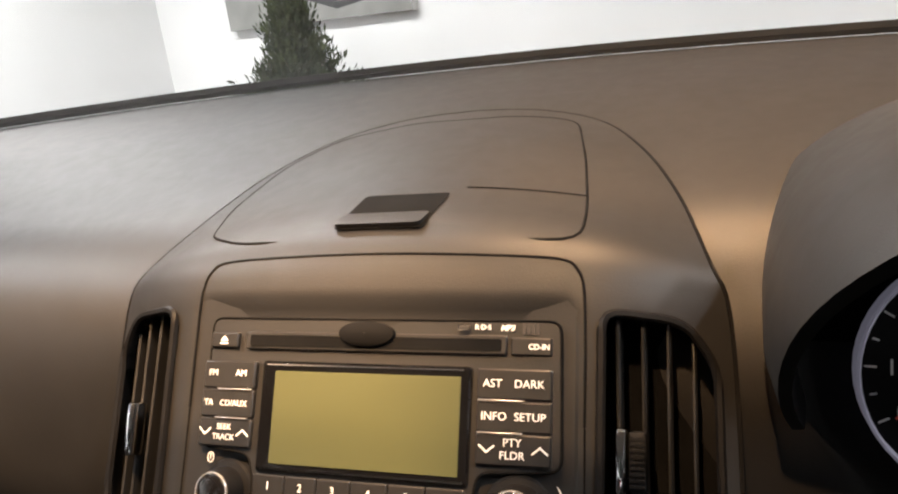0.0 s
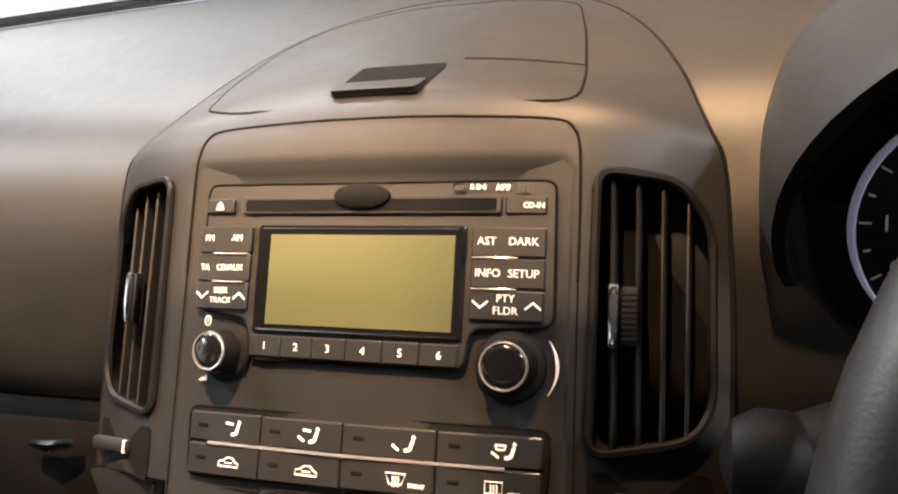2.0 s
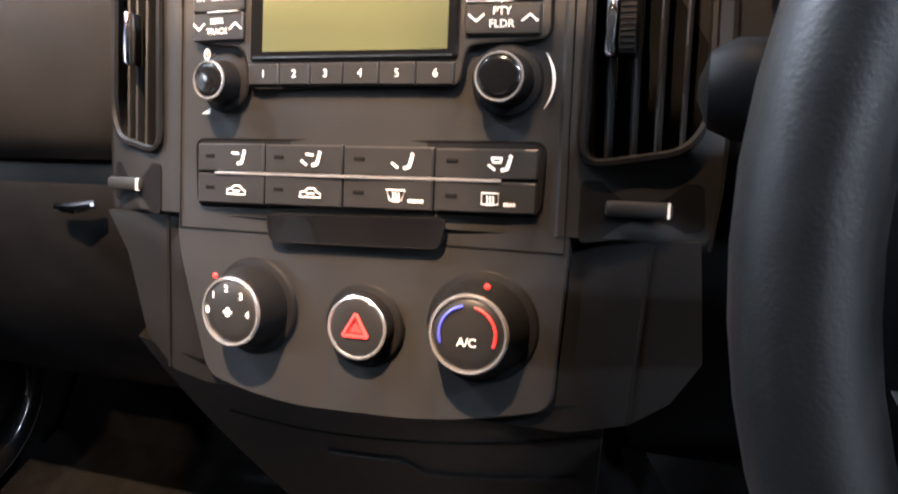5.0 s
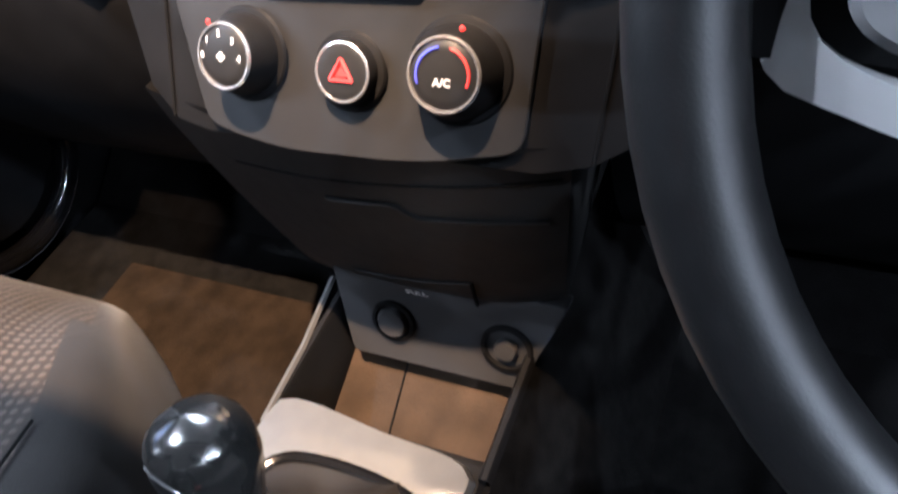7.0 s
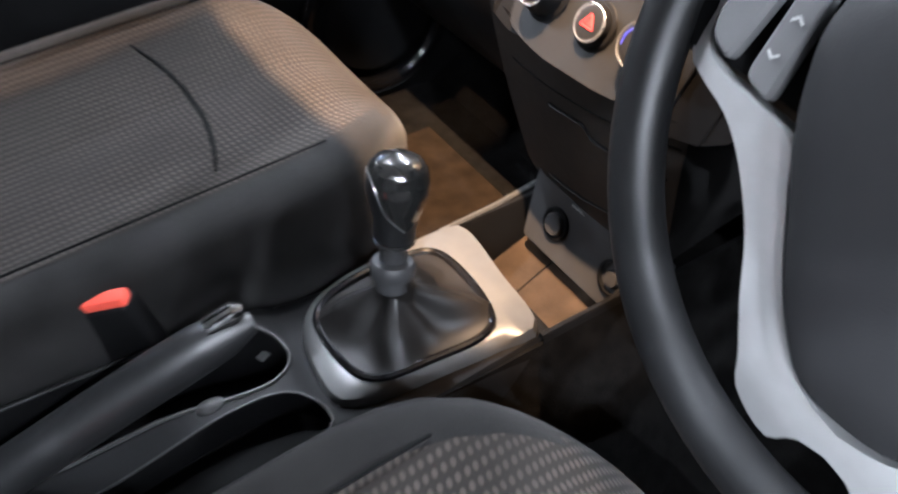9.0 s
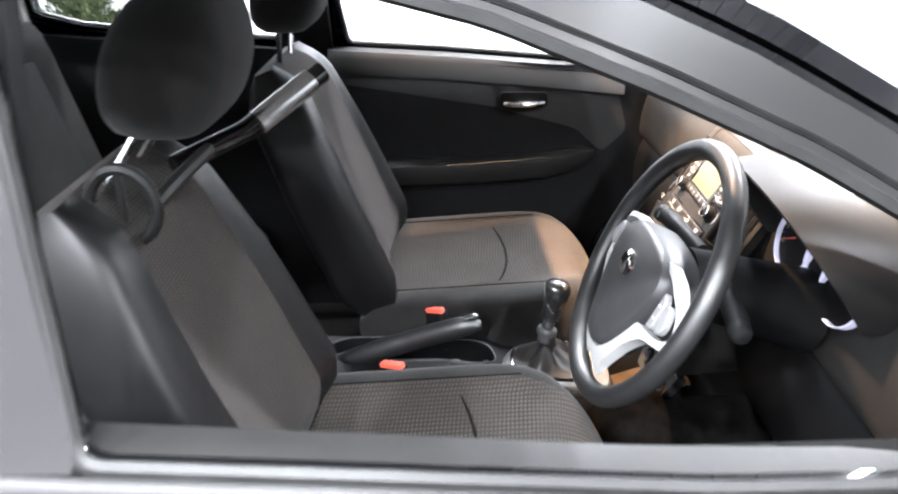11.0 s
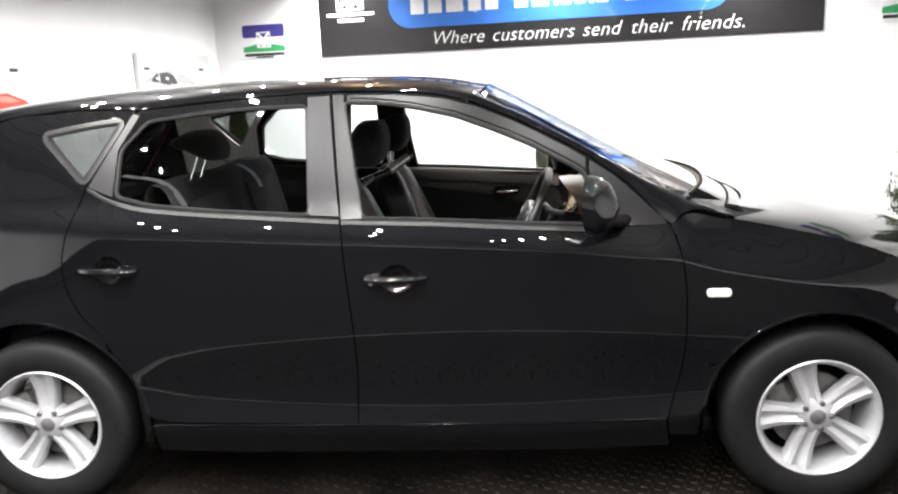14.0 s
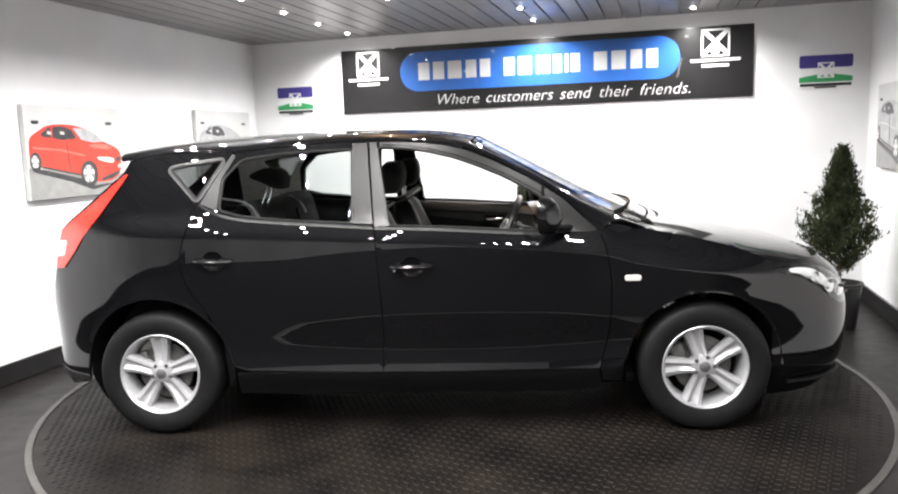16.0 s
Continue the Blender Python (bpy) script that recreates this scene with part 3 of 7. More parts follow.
for word in "Where customers send their friends.".split():
    ob = text_mesh("slogan_word", word, 0.142, mb @ Matrix.Translation((x, -0.205, 0.0135)), INK, banner, shear=0.30, align="LEFT", spacing=1.03, bold=-0.0016)
    wide = [(mb.inverted() @ v.co).x for v in ob.data.vertices]
    x = max(wide) + 0.052


def emblem_sign(u, wd, z):
    s = tagged(new("emblem_sign"), "small navy, white and green trade emblem sign on the wall", "sign", "emblem signs")
    m = wall_matrix(u, V_BACK - 0.002, z, 0)
    h = 0.27
    b = bmesh.new()
    add_plate(b, round_rect(wd, h, 0.02, 4), 0.006, m @ Matrix.Translation((0, 0, 0.006)), 0.001)
    part("plate", b, SIGN_WHITE, s)
    b = bmesh.new()
    add_plate(b, round_poly([(-wd / 2 + .004, .03), (wd / 2 - .004, .03), (wd / 2 - .004, h / 2 - .004), (-wd / 2 + .004, h / 2 - .004)], 0.018), 0.002, m @ Matrix.Translation((0, 0, 0.0085)))
    part("upper_field", b, SIGN_NAVY, s, "navy field")
    b = bmesh.new()
    add_plate(b, [(-wd / 2 + .004, -.085), (wd / 2 - .004, -.085), (wd / 2 - .004, -.045), (.0, -.01), (-wd / 2 + .004, -.045)], 0.002, m @ Matrix.Translation((0, 0, 0.0085)))
    part("lower_field", b, SIGN_GREEN, s, "green field")
    b = bmesh.new()
    cross_emblem(b, m, 0, 0.01, 0.062, 0.0105)
    part("emblem", b, SIGN_WHITE, s, "white crossed-square emblem", smooth=False)
    for row in ((-wd * .47, wd * .47, -.118, -.095), (-wd * .2, wd * .2, -.133, -.121)):
        b = bmesh.new()
        bars(b, m, [row], 0.007)
        part("caption_bar", b, GREY_TRIM, s, smooth=False)
    return s


emblem_sign(-2.21, 0.385, 1.86)
emblem_sign(2.55, 0.41, 1.88)


def poster(u, v, z, facing, body_mat, wd=0.90, h=0.615):
    s = tagged(new("car_poster"), "frameless poster panel showing a parked hatchback on grey", "poster", "car posters")
    m = wall_matrix(u, v, z, facing)
    b = bmesh.new()
    add_plate(b, round_rect(wd, h, 0.003, 1), 0.035, m @ Matrix.Translation((0, 0, 0.037)), 0.001)
    part("panel", b, POSTER_GREY, s)
    b = bmesh.new()
    add_plate(b, [(-wd / 2 + .003, -h / 2 + .003), (wd / 2 - .003, -h / 2 + .003), (wd / 2 - .003, -.17), (-wd / 2 + .003, -.10)], 0.001, m @ Matrix.Translation((0, 0, 0.039)))
    part("printed_floor", b, POSTER_FLOOR, s)
    body = [(-.428, .044), (-.414, .098), (-.33, .144), (-.252, .175), (-.105, .183), (.029, .169), (.148, .131), (.275, .062), (.384, .024), (.430, -.021), (.434, -.09), (.410, -.16), (.334, -.205), (.193, -.218), (.137, -.202), (.014, -.172), (-.063, -.144), (-.332, -.097), (-.417, -.062), (-.430, -.01)]
    b = bmesh.new()
    add_plate(b, smooth_line(body, 60, True), 0.0012, m @ Matrix.Translation((0, 0, 0.0405)))
    part("printed_car", b, body_mat, s)

    def flat(name, loop, mat, z, r=0.0):
        q = bmesh.new()
        add_plate(q, round_poly(loop, r) if r else loop, 0.001, m @ Matrix.Translation((0, 0, z)))
        part(name, q, mat, s)

    def disc(name, cx, cy, rx, ry, mat, z):
        flat(name, [(cx + rx * math.cos(k * math.pi / 14), cy + ry * math.sin(k * math.pi / 14)) for k in range(28)], mat, z)

    flat("printed_window", [(-.325, .118), (-.254, .162), (-.129, .171), (-.053, .148), (-.008, .092), (-.099, .073), (-.231, .095), (-.314, .101)], POSTER_DARK, 0.0418, 0.010)
    flat("printed_pillar", [(-.240, .165), (-.222, .168), (-.222, .095), (-.240, .097)], body_mat, 0.0426)
    for x in (-.27, -.155):
        flat("printed_glint", [(x, .118), (x + .04, .114), (x + .036, .134), (x + .004, .138)], POSTER_GREY, 0.0426, 0.004)
    flat("printed_windscreen", [(-.036, .160), (.062, .158), (.178, .120), (.272, .068), (.161, .060), (.039, .080)], POSTER_SILVER, 0.0418, 0.012)
    flat("printed_bonnet_shine", [(.10, .045), (.25, .050), (.35, .022), (.28, .012), (.14, .026)], POSTER_SHINE if body_mat is POSTER_RED else POSTER_GREY, 0.0418, 0.010)
    flat("printed_headlight", [(.182, -.042), (.285, -.043), (.356, -.059), (.344, -.088), (.269, -.077), (.196, -.060)], SIGN_WHITE, 0.0418, 0.010)
    flat("printed_grille", [(.370, -.051), (.422, -.039), (.426, -.071), (.385, -.087)], POSTER_DARK, 0.0418, 0.006)
    flat("printed_bumper_bar", [(.392, -.104), (.428, -.095), (.428, -.117), (.395, -.126)], POSTER_GREY, 0.0418, 0.003)
    flat("printed_air_intake", [(.205, -.192), (.34, -.162), (.405, -.140), (.400, -.163), (.335, -.194), (.220, -.211)], POSTER_DARK, 0.0418, 0.008)
    flat("printed_sill", [(-.341, -.088), (-.006, -.152), (.001, -.166), (-.335, -.101)], POSTER_DARK, 0.0418)
    flat("printed_crease", [(-.40, .036), (-.164, .018), (.058, -.023), (.057, -.033), (-.165, .008), (-.402, .025)], POSTER_SHINE if body_mat is POSTER_RED else POSTER_GREY, 0.0418)
    flat("printed_door_line", [(-.105, .055), (-.100, .055), (-.085, -.132), (-.092, -.132)], POSTER_DARK, 0.0424)
    flat("printed_mirror", [(-.121, .077), (-.073, .089), (-.042, .070), (-.068, .051), (-.108, .055)], body_mat, 0.0434, 0.008)
    for cx, cy, rx, ry in ((-.387, -.060, .046, .062), (.091, -.156, .084, .092)):
        disc("printed_tyre", cx, cy, rx, ry, POSTER_DARK, 0.0426)
        disc("printed_rim", cx - .008, cy, rx * .66, ry * .68, POSTER_FLOOR, 0.0434)
        for k in range(5):
            a = k * 2 * math.pi / 5 + 0.3
            flat("printed_spoke", [(cx - .008 + rx * .62 * math.cos(a + d), cy + ry * .64 * math.sin(a + d)) for d in (-.30, 0, .30)] + [(cx - .008, cy)], SIGN_WHITE, 0.0442)
    flat("printed_shadow", [(-.425, -.113), (-.323, -.113), (.012, -.185), (.097, -.242), (.331, -.229), (.436, -.171), (.420, -.225), (.116, -.269), (-.083, -.203), (-.395, -.128)], POSTER_DARK, 0.0400, 0.006)
    for row in ((-.39, -.33, .185, .205), (.30, .36, .185, .205)):
        b = bmesh.new()
        bars(b, m, [row], 0.0385)
        part("caption_bar", b, POSTER_DARK, s, smooth=False)
    return s


poster(U_LEFT + 0.002, 0.22, 1.425, 90, POSTER_RED)
poster(U_LEFT + 0.002, 2.12, 1.45, 90, POSTER_SILVER)
poster(U_RIGHT - 0.002, 1.87, 1.42, -90, POSTER_SILVER)


# ---- conifers in planters ----
def conifer(x, y, height, spread, seed):
    rnd = random.Random(seed)
    tree = tagged(new("conifer"), "small bushy conical conifer in a black planter", "tree", "conifers")
    tree.location = (x, y, 0)
    b = bmesh.new()
    add_lathe(b, [(0.001, 0.0), (0.12, 0.0), (0.125, 0.01), (0.155, 0.30), (0.165, 0.305), (0.165, 0.325), (0.145, 0.325), (0.14, 0.27), (0.001, 0.27)], 28)
    part("planter", b, POT, tree, "black round planter")
    b = bmesh.new()
    add_lathe(b, [(0.001, 0.285), (0.07, 0.283), (0.138, 0.276)], 16)
    part("soil", b, SOIL, tree)
    b = bmesh.new()
    add_tube(b, [(0, 0, 0.27), (0.006, 0.004, 0.45), (-0.004, 0.006, 0.75), (0.002, 0, height - 0.06)], [0.019, 0.016, 0.010, 0.003], 8)
    z0 = 0.41
    limbs = []
    for k in range(95):
        f = (k + 0.5) / 95
        z = z0 + (height - z0 - 0.05) * f
        reach = spread * (1 - f)**1.05 * rnd.uniform(0.78, 1.12) * min(1, 0.7 + 3 * f)
        a = k * 2.399 + rnd.uniform(-.3, .3)
        tip = Vector((reach * math.cos(a), reach * math.sin(a), z + reach * rnd.uniform(0.45, 0.95)))
        base = Vector((0, 0, z - 0.03))
        limbs.append((base, tip))
        add_tube(b, [base, base.lerp(tip, 0.5) + Vector((0, 0, -0.01)), tip], [0.006 * (1.1 - f), 0.004 * (1.1 - f), 0.0015], 5)
    part("trunk", b, BARK, tree, "thin brown trunk and limbs")
    verts, faces = [], []
    for base, tip in limbs:
        n = 230
        for q in range(n):
            t = rnd.uniform(0.15, 1.08)
            c = base.lerp(tip, t) + Vector((rnd.gauss(0, 1), rnd.gauss(0, 1), rnd.gauss(0, 1))) * 0.019
            d = (tip - base).normalized() * 0.6 + Vector((rnd.gauss(0, .5), rnd.gauss(0, .5), rnd.gauss(0.9, .4)))
            d.normalize()
            s = d.cross(Vector((rnd.gauss(0, 1), rnd.gauss(0, 1), rnd.gauss(0, 1)))).normalized()
            L, wd = rnd.uniform(0.016, 0.036), rnd.uniform(0.0028, 0.0055)
            up = s.cross(d) * wd * 0.6
            k = len(verts)
            verts += [c - s * wd * .5, c + s * wd * .5, c + d * L * .55 + s * wd + up, c + d * L, c + d * L * .55 - s * wd + up]
            faces += [(k, k + 1, k + 2), (k, k + 2, k + 4), (k + 4, k + 2, k + 3)]
    me = bpy.data.meshes.new("crown")
    me.from_pydata([tuple(v) for v in verts], [], faces)
    me.materials.append(LEAF)
    crown = new("crown", me)
    crown.parent = tree
    tagged(crown, "dense dark green scaly foliage")
    return tree


conifer(2.77, 1.17, 1.31, 0.29, 3)
conifer(-1.83, 2.97, 1.40, 0.23, 8)


# ---- the car: outer body ----
car = tagged(new("car"), "black five-door hatchback, driver window lowered, parked on the turntable", "car")

WIDE = [(-2.05, .44), (-1.97, .62), (-1.85, .750), (-1.6, .838), (-1.25, .868), (-.85, .885), (-.3, .897), (.25, .896), (.80, .874), (1.0, .865), (1.35, .866), (1.65, .822), (1.85, .74), (2.0, .58)]
CREASE = [(-1.8, 1.02), (-1.6, 1.005), (-1.25, .985), (-1.0, .982), (-.63, .966), (-.3, .948), (.05, .930), (.46, .903), (.72, .875), (.85, .862), (1.0, .82), (1.3, .772), (1.7, .74)]
LOW = [(.16, -.085), (.24, -.05), (.30, -.0215), (.335, -.0240), (.385, -.0290), (.44, -.0290), (.53, -.0205), (.62, -.010), (.72, -.0045), (.82, -.0015), (1.1, 0)]


def half_width(x, z):
    """Half the body's width at a height: lower side, shoulder crease, tumblehome of the greenhouse."""
    w, t = curve_at(WIDE, x), z - curve_at(CREASE, x)
    if t <= 0:
        return w + curve_at(LOW, z) * min(1, -t / 0.06)
    front = min(1, max(0, (x - 0.25) / 0.6))
    k = max(0, t - 0.1)
    drop = 0.11 * min(t, 0.1) + 0.031 * (min(t, 0.1) / 0.1)**2.0 + 0.235 * k + 0.15 * k * k
    if x > 0.9:
        drop += 2.2 * t * t * min(1, (x - 0.9) / 0.3)
    if z > 1.37:
        drop += 2.5 * (z - 1.37)**2
    return w - drop - 0.035 * front * min(1, t / 0.1)


def side_point(sign, x, z, inward=0.0):
    return (x, sign * (half_width(x, z) - inward), z)


GAP_B = [(-.245, 1.423), (-.217, 1.02), (-.21, .875), (-.193, .57), (-.203, .318)]
GAP_F = [(.842, .963), (.868, .87), (.886, .706), (.88, .515), (.834, .318)]
GAP_R = [(-1.078, 1.142), (-1.151, .96), (-1.169, .85), (-1.135, .734), (-1.057, .632)]
DOOR_TOP_F = [(.842, .963), (.76, 1.045), (.676, 1.125), (.58, 1.193), (.512, 1.232), (.43, 1.276), (.35, 1.317), (.227, 1.369), (.12, 1.398), (.03, 1.410), (-.08, 1.418), (-.245, 1.423)]
DOOR_TOP_R = [(-.245, 1.423), (-.45, 1.418), (-.643, 1.405), (-.90, 1.388)]
ARCH_F, ARCH_R = (1.325, .305, .368), (-1.33, .305, .385)


def arch(c, a0, a1, n, grow=0.0):
    return [(c[0] + (c[2] + grow) * math.cos(radians(a0 + (a1 - a0) * k / n)), c[1] + (c[2] + grow) * math.sin(radians(a0 + (a1 - a0) * k / n))) for k in range(n + 1)]


def dense(pts, step=0.03):
    """Adds points along straight stretches of an open line."""
    out = []
    for a, b in zip(pts, pts[1:]):
        n = max(1, int(math.dist(a, b) / step))
        out += [(a[0] + (b[0] - a[0]) * k / n, a[1] + (b[1] - a[1]) * k / n) for k in range(n)]
    return out + [pts[-1]]


def inset_loop(loop, d):
    k, out = len(loop), []
    area = sum(loop[i - 1][0] * loop[i][1] - loop[i][0] * loop[i - 1][1] for i in range(k))
    s = 1 if area > 0 else -1
    for i in range(k):
        a, c = Vector(loop[i - 1]), Vector(loop[(i + 1) % k])
        t = (c - a).normalized() if (c - a).length > 1e-9 else Vector((1, 0))
        out.append((loop[i][0] - s * t.y * d, loop[i][1] + s * t.x * d))
    return out


WIN_F = round_poly([(-.150, 1.022), (.10, 1.010), (.35, .992), (.592, .976), (.572, 1.135), (.515, 1.170), (.40, 1.234), (.28, 1.287), (.16, 1.333), (.03, 1.365), (-.08, 1.382), (-.205, 1.389)], 0.022)
WIN_R = round_poly([(-.322, 1.036), (-.326, 1.383), (-.50, 1.381), (-.66, 1.374), (-.862, 1.352), (-.955, 1.262), (-.974, 1.112), (-.86, 1.080), (-.64, 1.058)], 0.022)
WIN_Q = round_poly([(-1.085, 1.165), (-.955, 1.352), (-1.10, 1.335), (-1.225, 1.315)], 0.018)


HANDLE_F, HANDLE_R = (-.045, .826), (-1.005, .872)


def cup_hole(h):
    return [(h[0] + .002 + .0525 * math.cos(k * math.pi / 16), h[1] + .002 + .0472 * math.sin(k * math.pi / 16)) for k in range(32)]


def body_panel(name, outline, holes, sign, mat, parent, label="", inset=0.0022, fold=0.022, step=0.035):
    bm = bmesh.new()
    loop = inset_loop(outline, inset)
    a = np.array(loop)
    xs = np.linspace(a[:, 0].min() + .004, a[:, 0].max() - .004, 40)
    folds = [[(float(x), curve_at(CREASE, float(x)) + d) for x in xs] for d in (-.004, .0, .004)]
    folds = [line for line in folds if all(a[:, 1].min() < z < a[:, 1].max() for _, z in line)]
    add_sheet(bm, loop, holes, lambda x, z: side_point(sign, x, z), step, flange=lambda x, z: side_point(sign, x, z, fold), lines=folds)
    return part(name, bm, mat, parent, label)


door_f = dense(smooth_line(GAP_F, 24)[::-1], 0.03)[:-1] + dense(smooth_line(DOOR_TOP_F, 30), 0.03)[:-1] + dense(smooth_line(GAP_B, 24), 0.03) + dense([(-.203, .318), (.834, .318)], 0.03)[1:-1]
door_r = dense([(-.203, .318), (-.90, .325)], 0.03)[:-1] + arch(ARCH_R, 6, 38, 8, 0.008) + smooth_line(GAP_R[::-1], 20)[1:] + dense([(-1.078, 1.142), (-.905, 1.388)])[1:-1] + dense(smooth_line(DOOR_TOP_R[::-1], 20)) + smooth_line(GAP_B, 24)[1:-1]
fender = smooth_line(GAP_F, 20) + [(.845, .25), (.94, .24)] + arch(ARCH_F, 170, 0, 30) + [(1.685, .5), (1.66, .66), (1.645, .80)] + smooth_line([(1.645, .80), (1.55, .84), (1.42, .885), (1.2, .935), (.96, .99)], 16)[1:] + [(.90, 1.0)]
quarter = smooth_line(GAP_R, 20) + arch(ARCH_R, 42, 180, 28)[0:] + [(-1.74, .25), (-1.86, .22)] + smooth_line([(-1.90, .26), (-1.965, .36), (-1.98, .5), (-1.94, .675), (-1.862, .855), (-1.80, 1.03), (-1.66, 1.15), (-1.48, 1.29), (-1.435, 1.355)], 30) + dense([(-1.43, 1.362), (-1.30, 1.383), (-1.10, 1.396), (-.905, 1.392)]) + dense([(-.905, 1.388), (-1.078, 1.142)])[1:-1]
sill = dense([(-.93, .312), (.83, .312)], 0.05) + [(.85, .20), (.6, .19), (-.6, .19), (-.93, .20)]

for sign, side in ((-1, "right"), (1, "left")):
    body_panel("fender", fender, [], sign, PAINT, car, step=0.03)
    body_panel("quarter_panel", quarter, [WIN_Q], sign, PAINT, car, step=0.03)
    # the sill's extra black stands for the deep shade under the doors
    body_panel("sill", sill, [], sign, SEAM, car, "black sill with its deep shade put into the colour")
    fd = body_panel("front_door", door_f, [WIN_F, cup_hole(HANDLE_F)], sign, PAINT, car, "black front door with its window down" if sign < 0 else "")
    rd = body_panel("rear_door", door_r, [WIN_R, cup_hole(HANDLE_R)], sign, PAINT, car)
    # black film on the window surrounds, a hair proud of the paint
    for loop, parent in (
            (dense([(-.148, 1.02), (-.203, 1.389)])[::-1] + dense([(-.148, 1.02), (-.218, 1.02), (-.243, 1.416)], 0.04)[1:] + [(-.205, 1.414)], fd),
            (dense([(-.322, 1.036), (-.326, 1.383)]) + [(-.325, 1.412), (-.252, 1.415)] + dense([(-.252, 1.415), (-.224, 1.03)])[1:], rd)):
        bm = bmesh.new()
        add_sheet(bm, inset_loop(loop, 0.0015), [], lambda x, z: side_point(sign, x, z, -0.0015), 0.05)
        part("pillar_trim", bm, PILLAR, parent, "satin black pillar film")
    for loop, hole, parent in ((dense([(-.893, 1.372), (-.964, 1.262), (-.984, 1.112), (-1.068, 1.146), (-.915, 1.378)]), [], rd), (inset_loop(WIN_Q, -.017), [WIN_Q], car)):
        bm = bmesh.new()
        add_sheet(bm, loop, hole, lambda x, z: side_point(sign, x, z, -0.0015), 0.05)
        part("pillar_trim", bm, PILLAR, parent, "satin black pillar film")
    # satin frame over the front window
    bm = bmesh.new()
    loop = dense([(-.195, 1.414), (-.08, 1.411), (.03, 1.403), (.12, 1.391), (.227, 1.362), (.35, 1.310), (.43, 1.269), (.512, 1.225), (.575, 1.187)]) + dense([(.574, 1.139), (.515, 1.174), (.40, 1.238), (.28, 1.291), (.16, 1.337), (.03, 1.369), (-.08, 1.386), (-.193, 1.392)])
    add_sheet(bm, inset_loop(loop, 0.0015), [], lambda x, z: side_point(sign, x, z, -0.0015), 0.05)
    part("window_frame", bm, FRAME, fd, "satin black window frame")
    # window seals
    for loop, parent in ((WIN_F, fd), (WIN_R, rd), (WIN_Q, car)):
        bm = bmesh.new()
        add_tube(bm, [side_point(sign, x, z, 0.004) for x, z in loop], 0.0075, 6, closed=True, up=(0, 1, 0))
        part("window_seal", bm, RUBBER, parent)
    bm = bmesh.new()
    add_tube(bm, [side_point(sign, x, z, -0.0005) for x, z in sorted(inset_loop(WIN_F, -.013)) if z > 1.12 and x > -.19], 0.0030, 6, up=(0, 1, 0))
    part("seal_lip", bm, SEAM, fd)
    # belt mouldings
    for pts, parent in (([(.60, .962), (.35, .980), (.10, .998), (-.15, 1.010), (-.214, 1.013)], fd), ([(-.222, 1.014), (-.5, 1.035), (-.72, 1.052), (-.88, 1.069), (-.99, 1.095), (-1.07, 1.138)], rd)):
        bm = bmesh.new()
        pl = smooth_line(pts, 30)
        add_grid(bm, [[side_point(sign, x, z + dz, off) for x, z in pl] for dz, off in ((-.007, .004), (-.006, -.004), (.004, -.006), (.008, -.003), (.009, .008))])
        part("belt_moulding", bm, RUBBER, parent, "satin black belt moulding")
    # glass
    panes = [(WIN_R, rd, GLASS_DARK), (WIN_Q, car, GLASS_SMOKE)]
    if sign > 0:
        panes.append((WIN_F, fd, GLASS))
    for loop, parent, mat in panes:
        bm = bmesh.new()
        add_sheet(bm, loop, [], lambda x, z: side_point(sign, x, z, 0.012), 0.08)
        pane = part("window_pane", bm, mat, parent)
        pane.visible_shadow = False
    # mirror base in the front corner
    bm = bmesh.new()
    add_sheet(bm, round_poly([(.600, .972), (.80, .965), (.835, .968), (.752, 1.046), (.670, 1.122), (.584, 1.180)], 0.012), [], lambda x, z: side_point(sign, x, z, -0.003), 0.05)
    part("mirror_base", bm, FRAME, fd, "satin black corner panel")
    # handles
    for (hx, hz), parent in ((HANDLE_F, fd), (HANDLE_R, rd)):
        bm = bmesh.new()
        pts = []
        for k in range(13):
            t = k / 12
            px = hx - .095 + .19 * t
            out = 0.022 * min(1, 6 * t, 6 * (1 - t)) + 0.004
            pts.append((px, sign * (half_width(px, hz) + out), hz + 0.004 - 0.006 * (t if parent is rd else 0)))
        add_tube(bm, pts, [0.011 + 0.004 * math.sin(math.pi * k / 12) for k in range(13)], 10, squash=0.95)
        handle = part("door_handle", bm, BLACK_GLOSS, parent, "glossy black pull handle")
        bm = bmesh.new()
        m = Matrix.Translation((hx + .002, sign * (half_width(hx, hz) + 0.001), hz)) @ pose(0, 0, 0, 90 * -sign, 0, 0)
        add_lathe(bm, [(0.001, -0.021), (0.016, -0.0205), (0.030, -0.0175), (0.042, -0.0105), (0.049, -0.0030), (0.0535, 0.0008), (0.0545, -0.002)], 40, Matrix.Translation((0, 0, .002)) @ m @ Matrix.Diagonal((1.0, 0.9, 1, 1)))
        part("handle_cup", bm, PAINT, parent, "dark hollow behind the handle")
        if parent is fd:
            bm = bmesh.new()
            add_lathe(bm, [(0.0005, 0.014), (0.006, 0.014), (0.008, 0.011), (0.008, 0.0)], 16, Matrix.Translation((hx - .080, sign * (half_width(hx, hz) + .004), hz - .010)) @ pose(0, 0, 0, 90 * -sign, 0, 0))
            part("lock", bm, CHROME, fd, "bright key lock")
    # rounded bead between doors and sill, added to catch a thin highlight
    bm = bmesh.new()
